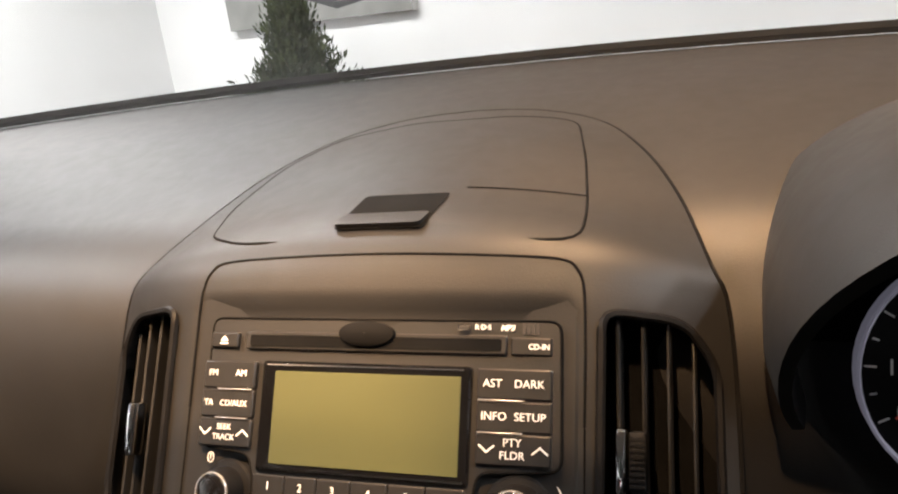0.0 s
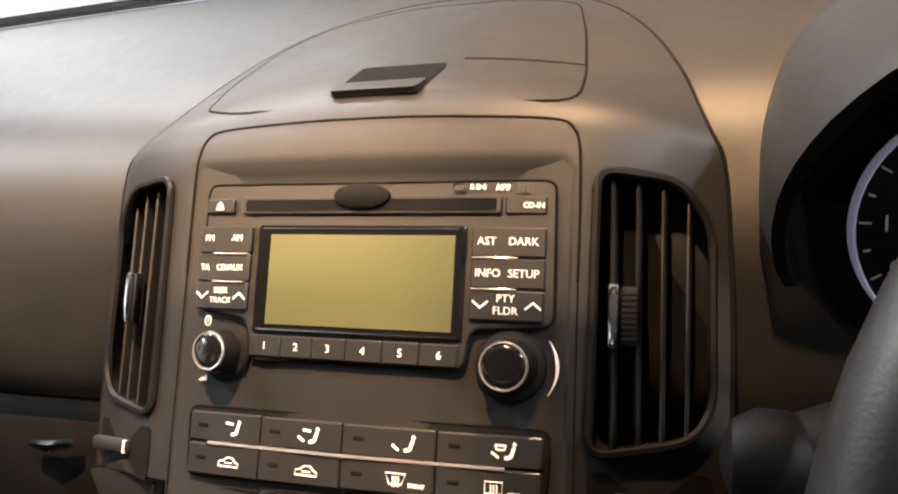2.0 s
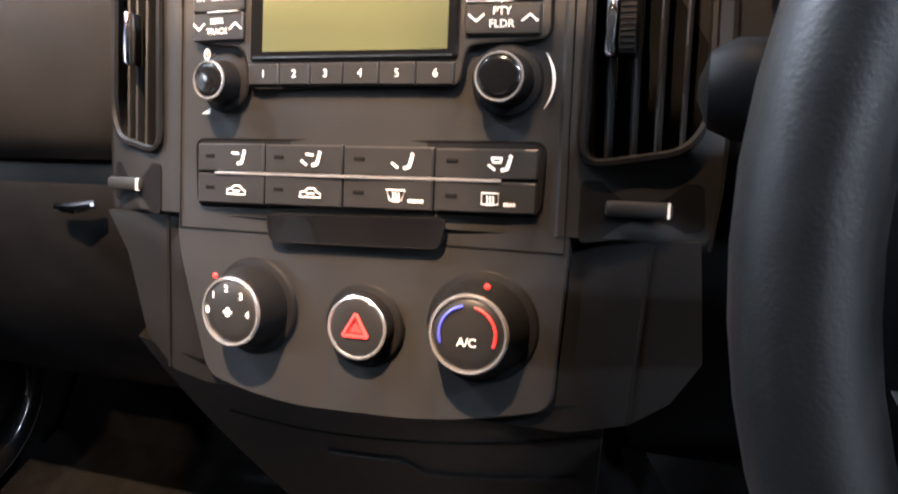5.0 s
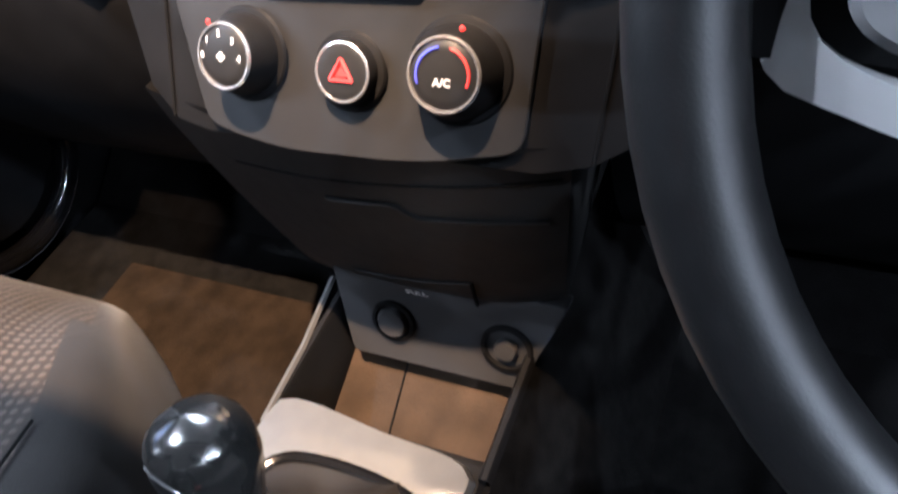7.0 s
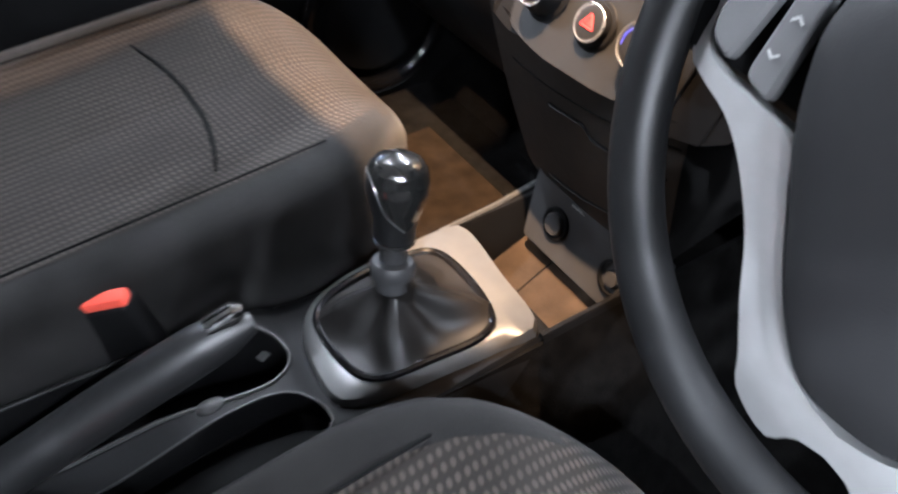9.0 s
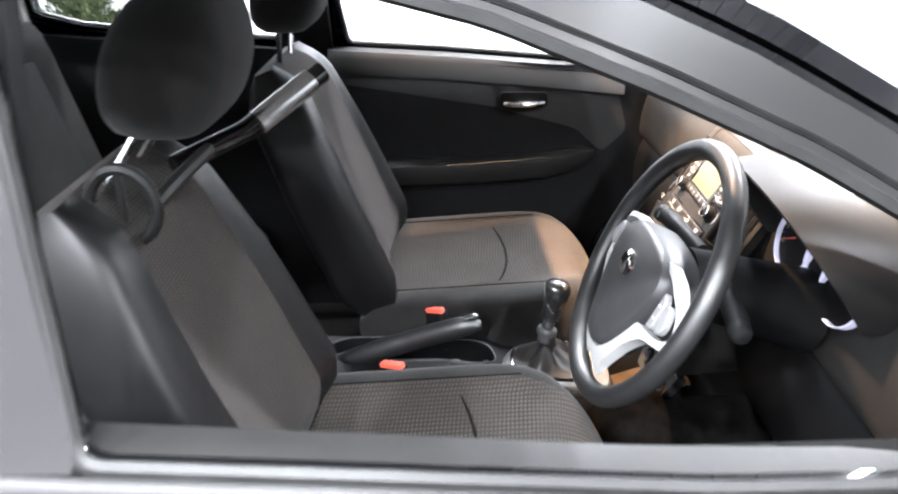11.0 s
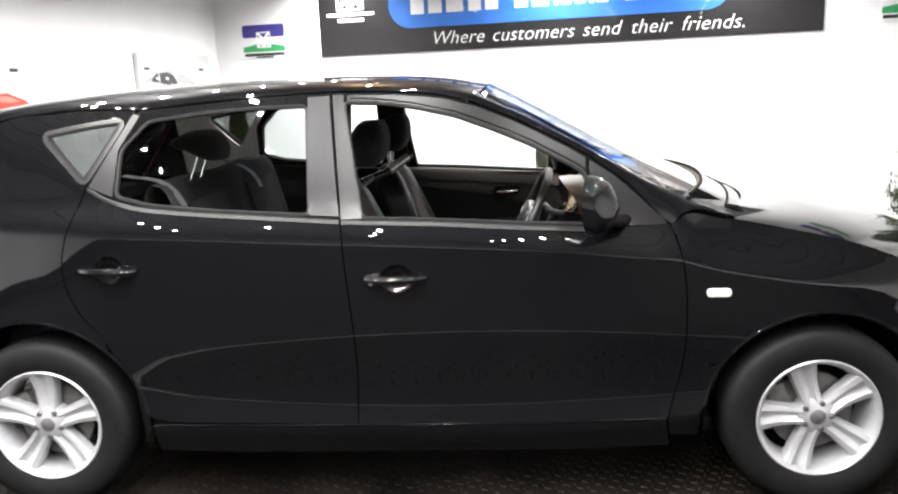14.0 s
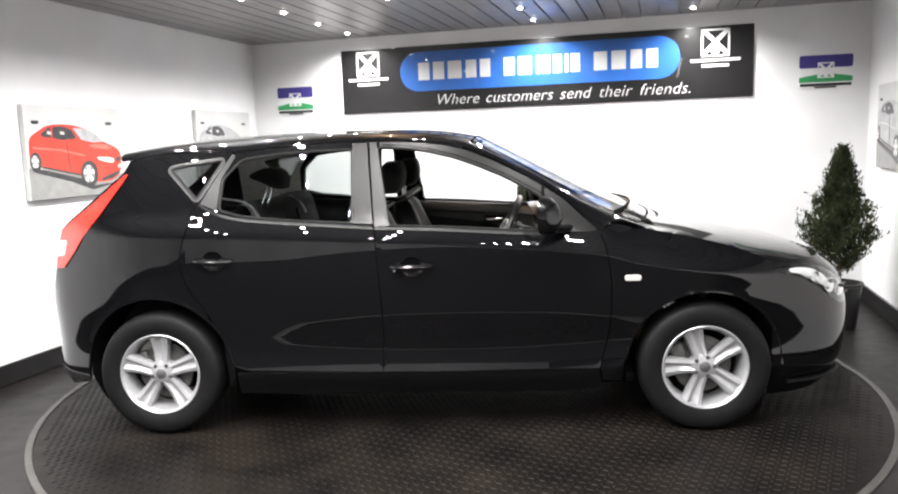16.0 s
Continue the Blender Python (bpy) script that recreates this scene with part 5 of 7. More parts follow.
def pod_point(a, s, out=0.0):
    run = s + POD_ZERO
    x, z = float(np.interp(run, pod_run, [p[0] for p in pod_dense])), float(np.interp(run, pod_run, [p[1] for p in pod_dense]))
    x2, z2 = float(np.interp(run + .012, pod_run, [p[0] for p in pod_dense])), float(np.interp(run + .012, pod_run, [p[1] for p in pod_dense]))
    x1, z1 = float(np.interp(run - .012, pod_run, [p[0] for p in pod_dense])), float(np.interp(run - .012, pod_run, [p[1] for p in pod_dense]))
    n = Vector((-(z2 - z1), 0, x2 - x1)).normalized()
    c = a + .006
    face = -.0155 * (c / .17)**2 - 3.6 * max(0, abs(c) - .105)**2
    top = -.031 * (c / .17)**2 * max(.55, min(1, 1 - (s - .08) * 2.2))
    d = face + (top - face) * step_between((s - .07) / .09) + out
    return Vector((x, -a, z)) + n * d


def mirror_a(pts):
    return [(-.012 - a, s) for a, s in pts][::-1]


half = [(.0, .312), (.05, .305), (.093, .280), (.123, .23), (.146, .170), (.160, .113), (.168, .07), (.1715, .03), (.173, -.03), (.172, -.085), (.168, -.116)]
arch_r = smooth_line(half, 40)
pod_outline = mirror_a(arch_r)[:-1] + arch_r
VENT = round_poly([(.113, .0545), (.150, .051), (.1645, .030), (.1655, -.055), (.156, -.070), (.112, -.078)], .010)
def pod_skin(a, s):
    under = step_between((.104 - abs(a + .002)) / .004) * step_between((.062 - s) / .012)
    return pod_point(a, s, .0004 - .0034 * under)


bm = bmesh.new()
add_sheet(bm, pod_outline[::-1], [VENT, mirror_a(VENT)], pod_skin, .0055, flange=lambda a, s: pod_point(a, s, -.016))
pod = part("stack_surround", bm, DASH, dashboard, "rounded grey pod round the centre stack")
bm = bmesh.new()
add_tube(bm, [pod_point(a * 1.004, s + .0008, -.0007) for a, s in pod_outline], .0016, 5)
part("pod_seam", bm, SEAM, dashboard)
# lid on top
lid = round_poly([(-.094, .096), (.101, .096), (.100, .135), (.092, .20), (.078, .277), (.04, .288), (-.05, .288), (-.104, .272), (-.128, .228), (-.140, .16), (-.125, .115)], .016)
bm = bmesh.new()
add_sheet(bm, lid, [], lambda a, s: pod_point(a, s, .0010), .014, flange=lambda a, s: pod_point(a, s, -.004))
part("lid", bm, DASH, dashboard, "storage lid on top of the stack")
bm = bmesh.new()
add_tube(bm, [pod_point(a, s, .0003) for a, s in lid], .0011, 5, closed=True)
add_tube(bm, [pod_point(a, .152, .0011) for a in np.linspace(.03, .099, 10)], .0006, 4)
part("lid_seam", bm, SEAM, dashboard)
# no hollow here: the dark sheet paints the shade of a finger recess
bm = bmesh.new()
add_sheet(bm, round_poly([(-.034, .101), (.018, .101), (.023, .143), (-.029, .142)], .003), [], lambda a, s: pod_point(a, s, .0020), .01)
part("lid_recess", bm, SEAM, dashboard, "flat dark sheet standing for the shaded finger recess")
bm = bmesh.new()
add_sheet(bm, round_poly([(-.0335, .102), (.0170, .102), (.0185, .118), (-.0325, .117)], .004), [], lambda a, s: pod_point(a, s, .0050 - .0030 * (s - .10) / .02), .006, flange=lambda a, s: pod_point(a, s, .0))
part("lid_handle", bm, DASH, dashboard, "grey lift handle")

# vents
def vent(flip):
    v = part("air_vent", vent_box(flip), SEAM, dashboard, "tall black air vent with upright slats")
    for k in range(4):
        a0, a1 = .1195 + .0115 * k, .1215 + .0108 * k
        b = bmesh.new()
        rows = []
        for s in np.linspace(-.077, .053, 10):
            t = (s + .077) / .13
            a = a1 + (a0 - a1) * t
            lim = .051 - .022 * max(0, (a - .145) / .02)
            s = min(s, lim)
            ps = []
            for da, out in ((-.0010, -.020), (-.0010, -.0042), (0, -.0032), (.0010, -.0042), (.0010, -.020)):
                aa = a + da
                ps.append(pod_point(-.012 - aa if flip else aa, s, out))
            rows.append(ps)
        add_grid(b, rows)
        part("slat", b, PANEL, v)
    # sliding tab
    b = bmesh.new()
    c = .1415 if flip else .1255
    a = -.012 - c if flip else c
    base = pod_point(a, -.014, -.002)
    m = Matrix.Translation(base) @ STACK.to_3x3().to_4x4()
    add_box(b, (.0052, .030, .012), m @ Matrix.Translation((-.0036 if not flip else .001, 0, .003)), .002, 2)
    part("tab", b, CHROME, v, "chrome slider tab")
    if not flip:
        b = bmesh.new()
        add_box(b, (.0080, .027, .012), m @ Matrix.Translation((.0036, 0, .001)), .0015)
        for k in range(9):
            add_box(b, (.0070, .0012, .0014), m @ Matrix.Translation((.0036, -.0105 + k * .0026, .0072)))
        part("grip", b, DASH_DARK, v, "ribbed grey grip")
    b = bmesh.new()
    ps = [(-.012 - a if flip else a, s) for a, s in VENT]
    add_tube(b, [pod_point(a, s, .002) for a, s in ps], .0022, 6, closed=True)
    part("vent_frame", b, DASH_DARK, v)
    return v


def vent_box(flip):
    b = bmesh.new()
    ps = [(-.012 - a if flip else a, s) for a, s in VENT]
    add_grid(b, [[pod_point(a, s, .0005) for a, s in ps], [pod_point(a, s, -.035) for a, s in ps]], close_v=True)
    pts, fs = fill(ps)
    vs = [b.verts.new(pod_point(a, s, -.034)) for a, s in pts]
    for f in fs:
        b.faces.new([vs[i] for i in f])
    return b


vent(False)
vent(True)
# ends of the pod under the vents, with thumb wheels
for flip in (False, True):
    bm = bmesh.new()
    a = [(.112, -.113), (.167, -.106), (.1655, -.084), (.112, -.084)]
    a = [(-.012 - p, s) for p, s in a] if flip else a
    add_sheet(bm, round_poly(a, .004), [], lambda p, s: pod_point(p, s, .0012), .02, flange=lambda p, s: pod_point(p, s, -.005))
    foot = part("vent_foot", bm, DASH_DARK, dashboard)
    bm = bmesh.new()
    a0 = -.012 - .143 if flip else .138
    m = Matrix.Translation(pod_point(a0, -.0965, .004)) @ STACK.to_3x3().to_4x4() @ pose(0, 0, 0, 0, 12 if not flip else -12, 0)
    add_box(bm, (.030, .0075, .006), m, .002)
    part("thumb_wheel", bm, DASH, foot, "dark vent thumb wheel")
    bm = bmesh.new()
    add_box(bm, (.0012, .007, .0066), m @ Matrix.Translation((.013, 0, 0)))
    part("wheel_mark", bm, INK, foot)

# ---- centre stack ----
bm = bmesh.new()
outline = round_poly(mm([(-110.5, 62), (107, 62), (107.5, 56), (108.5, -119), (104, -194), (60, -203), (34, -206), (-30, -208), (-60, -205), (-89, -199), (-111, -128), (-111.5, 50)]), .010)
add_plate(bm, outline, .030, STACK, .0008)
stack = part("centre_panel", bm, PANEL, car, "dark grey control panel of the dashboard")


def stack_part(name, pts, mat, c, depth=.004, lip=.0006, r=.002, label="", parent=None):
    b = bmesh.new()
    add_plate(b, round_poly(mm(pts), r), depth, at(0, 0, c), lip)
    return part(name, b, mat, parent or stack, label)


def rect(x0, x1, y0, y1):
    return [(x0, y0), (x1, y0), (x1, y1), (x0, y1)]


def groove(pts, r=.004, w=.0007, c=.3):
    b = bmesh.new()
    add_tube(b, [at(x * 1000, y * 1000, c) @ Vector((0, 0, 0)) for x, y in round_poly(mm(pts), r)], w, 5, closed=True, up=(-.866, 0, .5))
    return part("groove", b, SEAM, stack)


radio_pts = [(-97, -19), (-66.5, -21), (-61, -43), (53.5, -42), (56, -22.5), (95.5, -20), (94.5, 49), (-97, 49)]
stack_part("radio_face", radio_pts, PANEL, 1.2, .003, .0008, .006, "radio face plate")
groove(radio_pts, .006, .0007, 1.0)
bm = bmesh.new()
rim = [(-.1085, .0), (-.1085, .04), (-.1075, .066), (-.1035, .077), (-.094, .082), (-.05, .083), (.0, .0833), (.05, .083), (.091, .082), (.1005, .077), (.1045, .066), (.1055, .04), (.1055, .0)]
add_tube(bm, [pod_point(a, s, .0004) for a, s in smooth_line(rim, 90)], .0008, 5)
part("groove", bm, SEAM, dashboard)
bm = bmesh.new()
add_tube(bm, [at(-108.5, 0, .4).translation, at(-109, -118, .4).translation, at(106, -118, .4).translation, at(105.5, 0, .4).translation], .0005, 5)
part("groove", bm, SEAM, stack)
stack_part("disc_slot", rect(-74, 69, 32.6, 42), PANEL, 2.4, .002, .0006, .002)
stack_part("disc_slot_mouth", rect(-71, 66.5, 34, 40.2), SEAM, 2.7, .001, .0002, .0015, "black disc slot")
bm = bmesh.new()
add_lathe(bm, [(.0005, .0022), (.010, .0018), (.0150, .0002), (.0155, -.002)], 28, at(-3.5, 41.5, 2.2) @ Matrix.Diagonal((1, .42, 1, 1)))
part("disc_notch", bm, SEAM, stack)
stack_part("button", rect(-96, -78.5, 33, 41), BUTTON, 3.4, .003, .0007, .001)
stack_part("button", rect(71, 90.5, 32.5, 41), BUTTON, 2.6, .003, .0007, .001)
bezel = stack_part("display_bezel", rect(-61.5, 52.5, -29, 26.5), BLACK_GLOSS, 3.2, .004, .0012, .002, "glossy black display surround")
stack_part("display", rect(-53, 47.5, -25, 21.5), LCD, 3.6, .001, .0002, .0006, "blank olive-green display")
bm = bmesh.new()
add_tube(bm, [at(-58, 24.6, 3.2).translation, at(49, 24.6, 3.2).translation], .0005, 4)
add_tube(bm, [at(-59, -27.6, 3.2).translation, at(50, -27.6, 3.2).translation], .0006, 4)
part("bezel_edge", bm, CHROME, stack, "thin bright edge")
for y0, y1 in ((11.6, 26), (-3.4, 11), (-18.5, -4)):
    stack_part("button", rect(-98.5, -65.5, y0, y1), BUTTON, 3.6, .003, .0008, .0015)
    stack_part("button", rect(55.5, 91, y0, y1), BUTTON, 3.6, .003, .0008, .0015)
for b0, b1 in zip([-62, -43, -25, -6.5, 13, 32], [-43.4, -25.4, -6.9, 12.6, 31.6, 51]):
    stack_part("button", rect(b0, b1, -41.5, -30.5), BUTTON, 3.0, .003, .0007, .001)
for x0, x1, y in ((-88, -66.5, 11.2), (-88, -68, -3.7), (56, 78, 11.2), (56, 78, -3.7)):
    bm = bmesh.new()
    add_box(bm, ((x1 - x0) / 1000, .0009, .0010), at((x0 + x1) / 2, y, 4.0), .0003)
    part("button_line", bm, BRIGHT, stack, "thin chrome line")


def label_text(body, a, b, size, c, mat=INK, shear=0.0, bold=0.0):
    return text_mesh("lettering", body, size * .86 / 1000, at(a, b, c), mat, stack, shear, .00012, bold=bold)


for body, a, b, size in (("FM", -92, 19.5, 5.6), ("AM", -74, 19.5, 5.6), ("TA", -93.5, 3.8, 5.4), ("CD/AUX", -77.5, 3.8, 5.2), ("SEEK", -82, -8.4, 5.0), ("TRACK", -82, -13.6, 5.0),
                         ("AST", 63, 19, 6.2), ("DARK", 80.5, 19, 6.2), ("INFO", 64, 3.8, 6.2), ("SETUP", 81, 3.8, 6.2), ("PTY", 73, -8, 6.0), ("FLDR", 73, -13.8, 6.0)):
    label_text(body, a, b, size, 3.8)
label_text("CD-IN", 84.5, 36.6, 4.2, 2.8, bold=.0001)
label_text("R·D·S", 57, 45.6, 4.0, 1.4, bold=.0001)
label_text("MP3", 69, 45.4, 4.4, 1.4, shear=.25, bold=.00015)
for k, x in enumerate((-52.5, -34, -16, 3, 22.5, 42)):
    label_text(str(k + 1), x, -36, 6.4, 3.2)
for cx, up in ((-94, -1), (-70, 1), (61, -1), (86, 1)):
    bm = bmesh.new()
    for s in (-1, 1):
        add_box(bm, (.0051, .0008, .0003), at(cx + s * 1.75, -11, 3.9) @ pose(0, 0, 0, 0, 0, -s * up * 40))
    part("arrow_mark", bm, INK, stack)
bm = bmesh.new()
add_plate(bm, mm([(-89.6, 36.6), (-84.6, 36.6), (-87.1, 39.4)]), .0002, at(0, 0, 3.7))
add_plate(bm, mm(rect(-89.6, -84.6, 34.9, 35.8)), .0002, at(0, 0, 3.7))
part("eject_mark", bm, INK, stack)
for k in range(4):
    bm = bmesh.new()
    add_box(bm, (.0014, .0055, .0003), at(77 + k * 2.1, 45.4, 1.5))
    part("format_mark", bm, GREY_TRIM, stack)
bm = bmesh.new()
add_box(bm, (.0060, .0028, .0003), at(47.5, 45.4, 1.5), .0008)
part("format_mark", bm, GREY_TRIM, stack)


def knob(a, b, r, height, cap_mat, ring=True, base=1.25, label=""):
    bm = bmesh.new()
    add_lathe(bm, [(r * base + .004, .0), (r * base + .003, .0012), (r * base, .002), (r * base - .0005, .0005)], 40, at(a, b, 0.2))
    part("knob_well", bm, DASH_DARK, stack)
    bm = bmesh.new()
    add_lathe(bm, [(r * base, .0), (r * base * .99, height * .35), (r * 1.04, height * .86), (r, height * .97), (r * .955, height)], 48, at(a, b, 0.4))
    k = part("knob", bm, DASH_DARK, stack, label)
    bm = bmesh.new()
    add_lathe(bm, [(.0003, height * 1.03), (r * .6, height * 1.02), (r * .84, height * .985), (r * .90, height * .95)], 48, at(a, b, 0.4))
    part("knob_cap", bm, cap_mat, stack)
    if ring:
        bm = bmesh.new()
        add_lathe(bm, [(r * .90, height * .95), (r * .92, height * 1.0), (r * .97, height * 1.005), (r * 1.01, height * .96), (r * 1.02, height * .88)], 48, at(a, b, 0.4))
        part("knob_ring", bm, BRIGHT, stack, "chrome knob ring")


knob(-78.5, -40, .0098, .015, BLACK_GLOSS, True, 1.18, "round volume knob")
knob(76, -39, .0112, .015, BLACK_GLOSS, True, 1.15, "round tuning knob")
bm = bmesh.new()
arc = [at(76 + 21.5 * math.cos(q), -39 + 21.5 * math.sin(q), .5).translation for q in np.linspace(-.62, .62, 14)]
add_tube(bm, arc, [.0002 + .0006 * math.sin(math.pi * k / 13) for k in range(14)], 4)
part("dial_mark", bm, INK, stack, "white tuning arc")
bm = bmesh.new()
ring = [at(-91 + 1.9 * math.cos(q), -24.5 + 2.6 * math.sin(q), .4).translation for q in np.linspace(0, 2 * math.pi, 14)]
add_tube(bm, ring[:-1], .0003, 4, closed=True)
add_box(bm, (.0004, .003, .0003), at(-91, -24, .4))
part("power_mark", bm, INK, stack)
bm = bmesh.new()
add_plate(bm, mm([(-94, -56), (-88.5, -56), (-88.5, -53)]), .0002, at(0, 0, .5))
part("volume_mark", bm, INK, stack)

# heater buttons
clim = [(-96, -105), (94, -101), (95.5, -67), (-97.5, -69.5)]
groove(clim, .006, .0008, .2)
stack_part("heater_bezel", clim, DASH_DARK, .6, .002, .0005, .006)
edges = [-95, -51, -5, 43, 93]
for k in range(4):
    x0, x1 = edges[k] + .4, edges[k + 1] - .4
    dy = .8 * k
    stack_part("button", [(x0, -86.6 + dy * .55), (x1, -86.2 + dy * .6), (x1, -71.2 + dy * .35), (x0, -71.8 + dy * .35)], BUTTON, 3.0, .003, .0008, .001)
    stack_part("button", [(x0, -103.6 + dy), (x1, -103.0 + dy), (x1, -87.2 + dy * .6), (x0, -87.6 + dy * .55)], BUTTON, 3.0, .003, .0008, .001)
for k in range(4):
    for b in (-78.5, -95):
        bm = bmesh.new()
        add_box(bm, (.0058, .0018, .0004), at(edges[k] + 9, b + .6 * k, 3.1), .0003)
        part("button_lamp", bm, SEAM, stack, "unlit indicator slot")
bm = bmesh.new()
add_tube(bm, [at(-82, -87.3, 3.4).translation, at(-5, -86.6, 3.6).translation, at(76, -85.6, 3.4).translation], .0009, 6)
part("chrome_strip", bm, BRIGHT, stack, "thin chrome strip between the button rows")


def seat_mark(bm, a, b, kind):
    c = 3.2
    def bar(x0, y0, x1, y1, w):
        d = math.hypot(x1 - x0, y1 - y0)
        add_box(bm, (d / 1000, w / 1000, .0003), at(a + (x0 + x1) / 2, b + (y0 + y1) / 2, c) @ pose(0, 0, 0, 0, 0, math.degrees(math.atan2(y1 - y0, x1 - x0))))
    bar(.6, -3.0, 3.4, -2.4, 1.7)
    bar(3.4, -2.6, 4.8, 2.2, 1.7)
    bar(4.6, 2.8, 5.4, 4.0, 1.8)
    if kind in (0, 1):
        bar(-3.0, 2.6, 1.4, 2.2, 1.2)
    if kind in (1, 2, 3):
        bar(-5.6, -.6, -2.2, -3.0, 1.1)
    if kind == 3:
        bar(-4, 2.6, 1, 2.6, 1.0)
        bar(-3, .6, .2, .6, .9)
        bar(-4, 2.6, -3, .4, .8)
        bar(1, 2.6, .2, .4, .8)


for k, (a, b) in enumerate(((-68.5, -79), (-23, -78.5), (27, -78.2), (75, -77.5))):
    bm = bmesh.new()
    seat_mark(bm, a, b, k)
    part("heater_mark", bm, INK, stack, "white heater symbol")
for a, b in ((-68.5, -96), (-23, -95.5)):
    bm = bmesh.new()
    pts = [at(a + x, b + y, 3.2).translation for x, y in ((-6, -2), (-5.6, .4), (-3, .8), (-1, 2.4), (2.4, 2.4), (4, .6), (6, -.2), (6, -2))]
    add_tube(bm, pts, .00045, 4, closed=True)
    add_tube(bm, [at(a - 2, b - .2, 3.2).translation, at(a + 2.4, b - .2, 3.2).translation], .0004, 4)
    part("heater_mark", bm, INK, stack, "white heater symbol")
for a, b, w in ((24, -94.5, 1), (71, -94, 0)):
    bm = bmesh.new()
    pts = [at(a + x, b + y, 3.2).translation for x, y in (((-5, 2.6), (5, 2.6), (3, -2.4), (-3, -2.4)) if w else ((-4, 2.6), (4, 2.6), (4, -2.6), (-4, -2.6)))]
    add_tube(bm, pts, .00045, 4, closed=True)
    for x in (-1.4, 0, 1.4):
        add_tube(bm, [at(a + x, b - 3.4, 3.2).translation, at(a + x + .3, b - .5, 3.2).translation, at(a + x, b + 1.4, 3.2).translation], .0004, 4)
    part("heater_mark", bm, INK, stack, "white heater symbol")
label_text("FRONT", 34.5, -97, 2.9, 3.2, bold=.00008)
label_text("REAR", 80.5, -96.5, 2.9, 3.2, bold=.00008)
win = [(-48, -122), (46, -119.5), (49, -104.5), (-51, -107.5)]
stack_part("clock_window", win, BLACK_GLOSS, .9, .002, .0004, .004, "glossy black blank clock window")
groove(win, .004, .0006, .4)
knob(-57.5, -157, .0177, .022, BUTTON, True, 1.25, "fan speed knob")
knob(69, -155.5, .0186, .022, BUTTON, True, 1.27, "temperature knob with blue and red scale")
knob(8, -160.5, .0158, .009, BUTTON, True, 1.1, "round hazard button")
for body, a, b in (("0", -70.5, -157), ("1", -67, -149), ("2", -59, -145.2), ("3", -50, -148.6), ("4", -46, -157.5)):
    label_text(body, a, b, 5.6, 23.2, bold=.0001)
bm = bmesh.new()
for q in range(4):
    qa = q * math.pi / 2
    add_box(bm, (.0022, .0016, .0003), at(-58 + 1.5 * math.cos(qa), -157 + 1.5 * math.sin(qa), 23.2), .0004)
part("fan_mark", bm, INK, stack)
label_text("A/C", 69, -159, 6.4, 23.3, bold=.0001)
for q0, q1, mat in ((1.75, 3.5, INK_BLUE), (-.36, 1.35, INK_RED)):
    bm = bmesh.new()
    add_tube(bm, [at(69 + 13.2 * math.cos(q), -155.5 + 13.2 * math.sin(q), 22.9).translation for q in np.linspace(q0, q1, 14)], [.0008] * 13 + [.0003], 5)
    part("scale_arc", bm, mat, stack)
bm = bmesh.new()
tri = mm([(1.5, -164.5), (14.5, -164.5), (8, -153.5)])
for i in range(3):
    p, q = tri[i], tri[(i + 1) % 3]
    add_tube(bm, [at(p[0] * 1000, p[1] * 1000, 9.7).translation, at(q[0] * 1000, q[1] * 1000, 9.7).translation], .0011, 5)
add_plate(bm, mm([(4.5, -162.5), (11.5, -162.5), (8, -157)]), .0004, at(0, 0, 9.8))
part("hazard_mark", bm, INK_RED, stack, "red warning triangle")
for a, b in ((-70, -140), (76, -133.5)):
    bm = bmesh.new()
    add_lathe(bm, [(.0003, .0006), (.0014, .0003), (.0016, 0)], 8, at(a, b, 18))
    part("pointer", bm, INK_RED, stack)

# the whole panel is gently bowed across
for ob in (stack, *stack.children_recursive):
    for v in ob.data.vertices:
        p = STACK.inverted() @ v.co
        p.z -= .0155 * ((p.x + .006) / .17)**2
        v.co = STACK @ p

# cheeks beside and below the stack
bm = bmesh.new()
add_sheet(bm, [(-.172, -.112), (.166, -.110), (.170, -.165), (.157, -.185), (.139, -.197), (.111, -.204), (-.095, -.206), (-.118, -.201), (-.139, -.183), (-.155, -.136)], [], lambda a, b: STACK @ Vector((a, b, -.012 - .12 * max(0, abs(a) - .12))), .02, flange=lambda a, b: STACK @ Vector((a * .96, b, -.06)))
cheeks = part("stack_cheek", bm, DASH_DARK, car, "grey side cheeks of the stack")
bm = bmesh.new()
add_tube(bm, [STACK @ Vector((.145, -.113, -.0148)), STACK @ Vector((.139, -.196, -.0142))], .0012, 5)
part("cheek_seam", bm, SEAM, cheeks)
bm = bmesh.new()
add_tube(bm, [STACK @ Vector((-.123, -.113, -.0122)), STACK @ Vector((-.121, -.200, -.0120))], .0012, 5)
part("cheek_seam", bm, SEAM, cheeks)

# lower bin under the stack
def bin_point(y, z, out=0.0):
    t = max(0, (.765 - z) / .19)
    return (.503 + .045 * t**1.3 + .9 * y * y - out, y, z)


def bin_foot(y):
    return .557 + .026 * step_between((-y - .06) / .05) - .016 * step_between((y - .03) / .06)


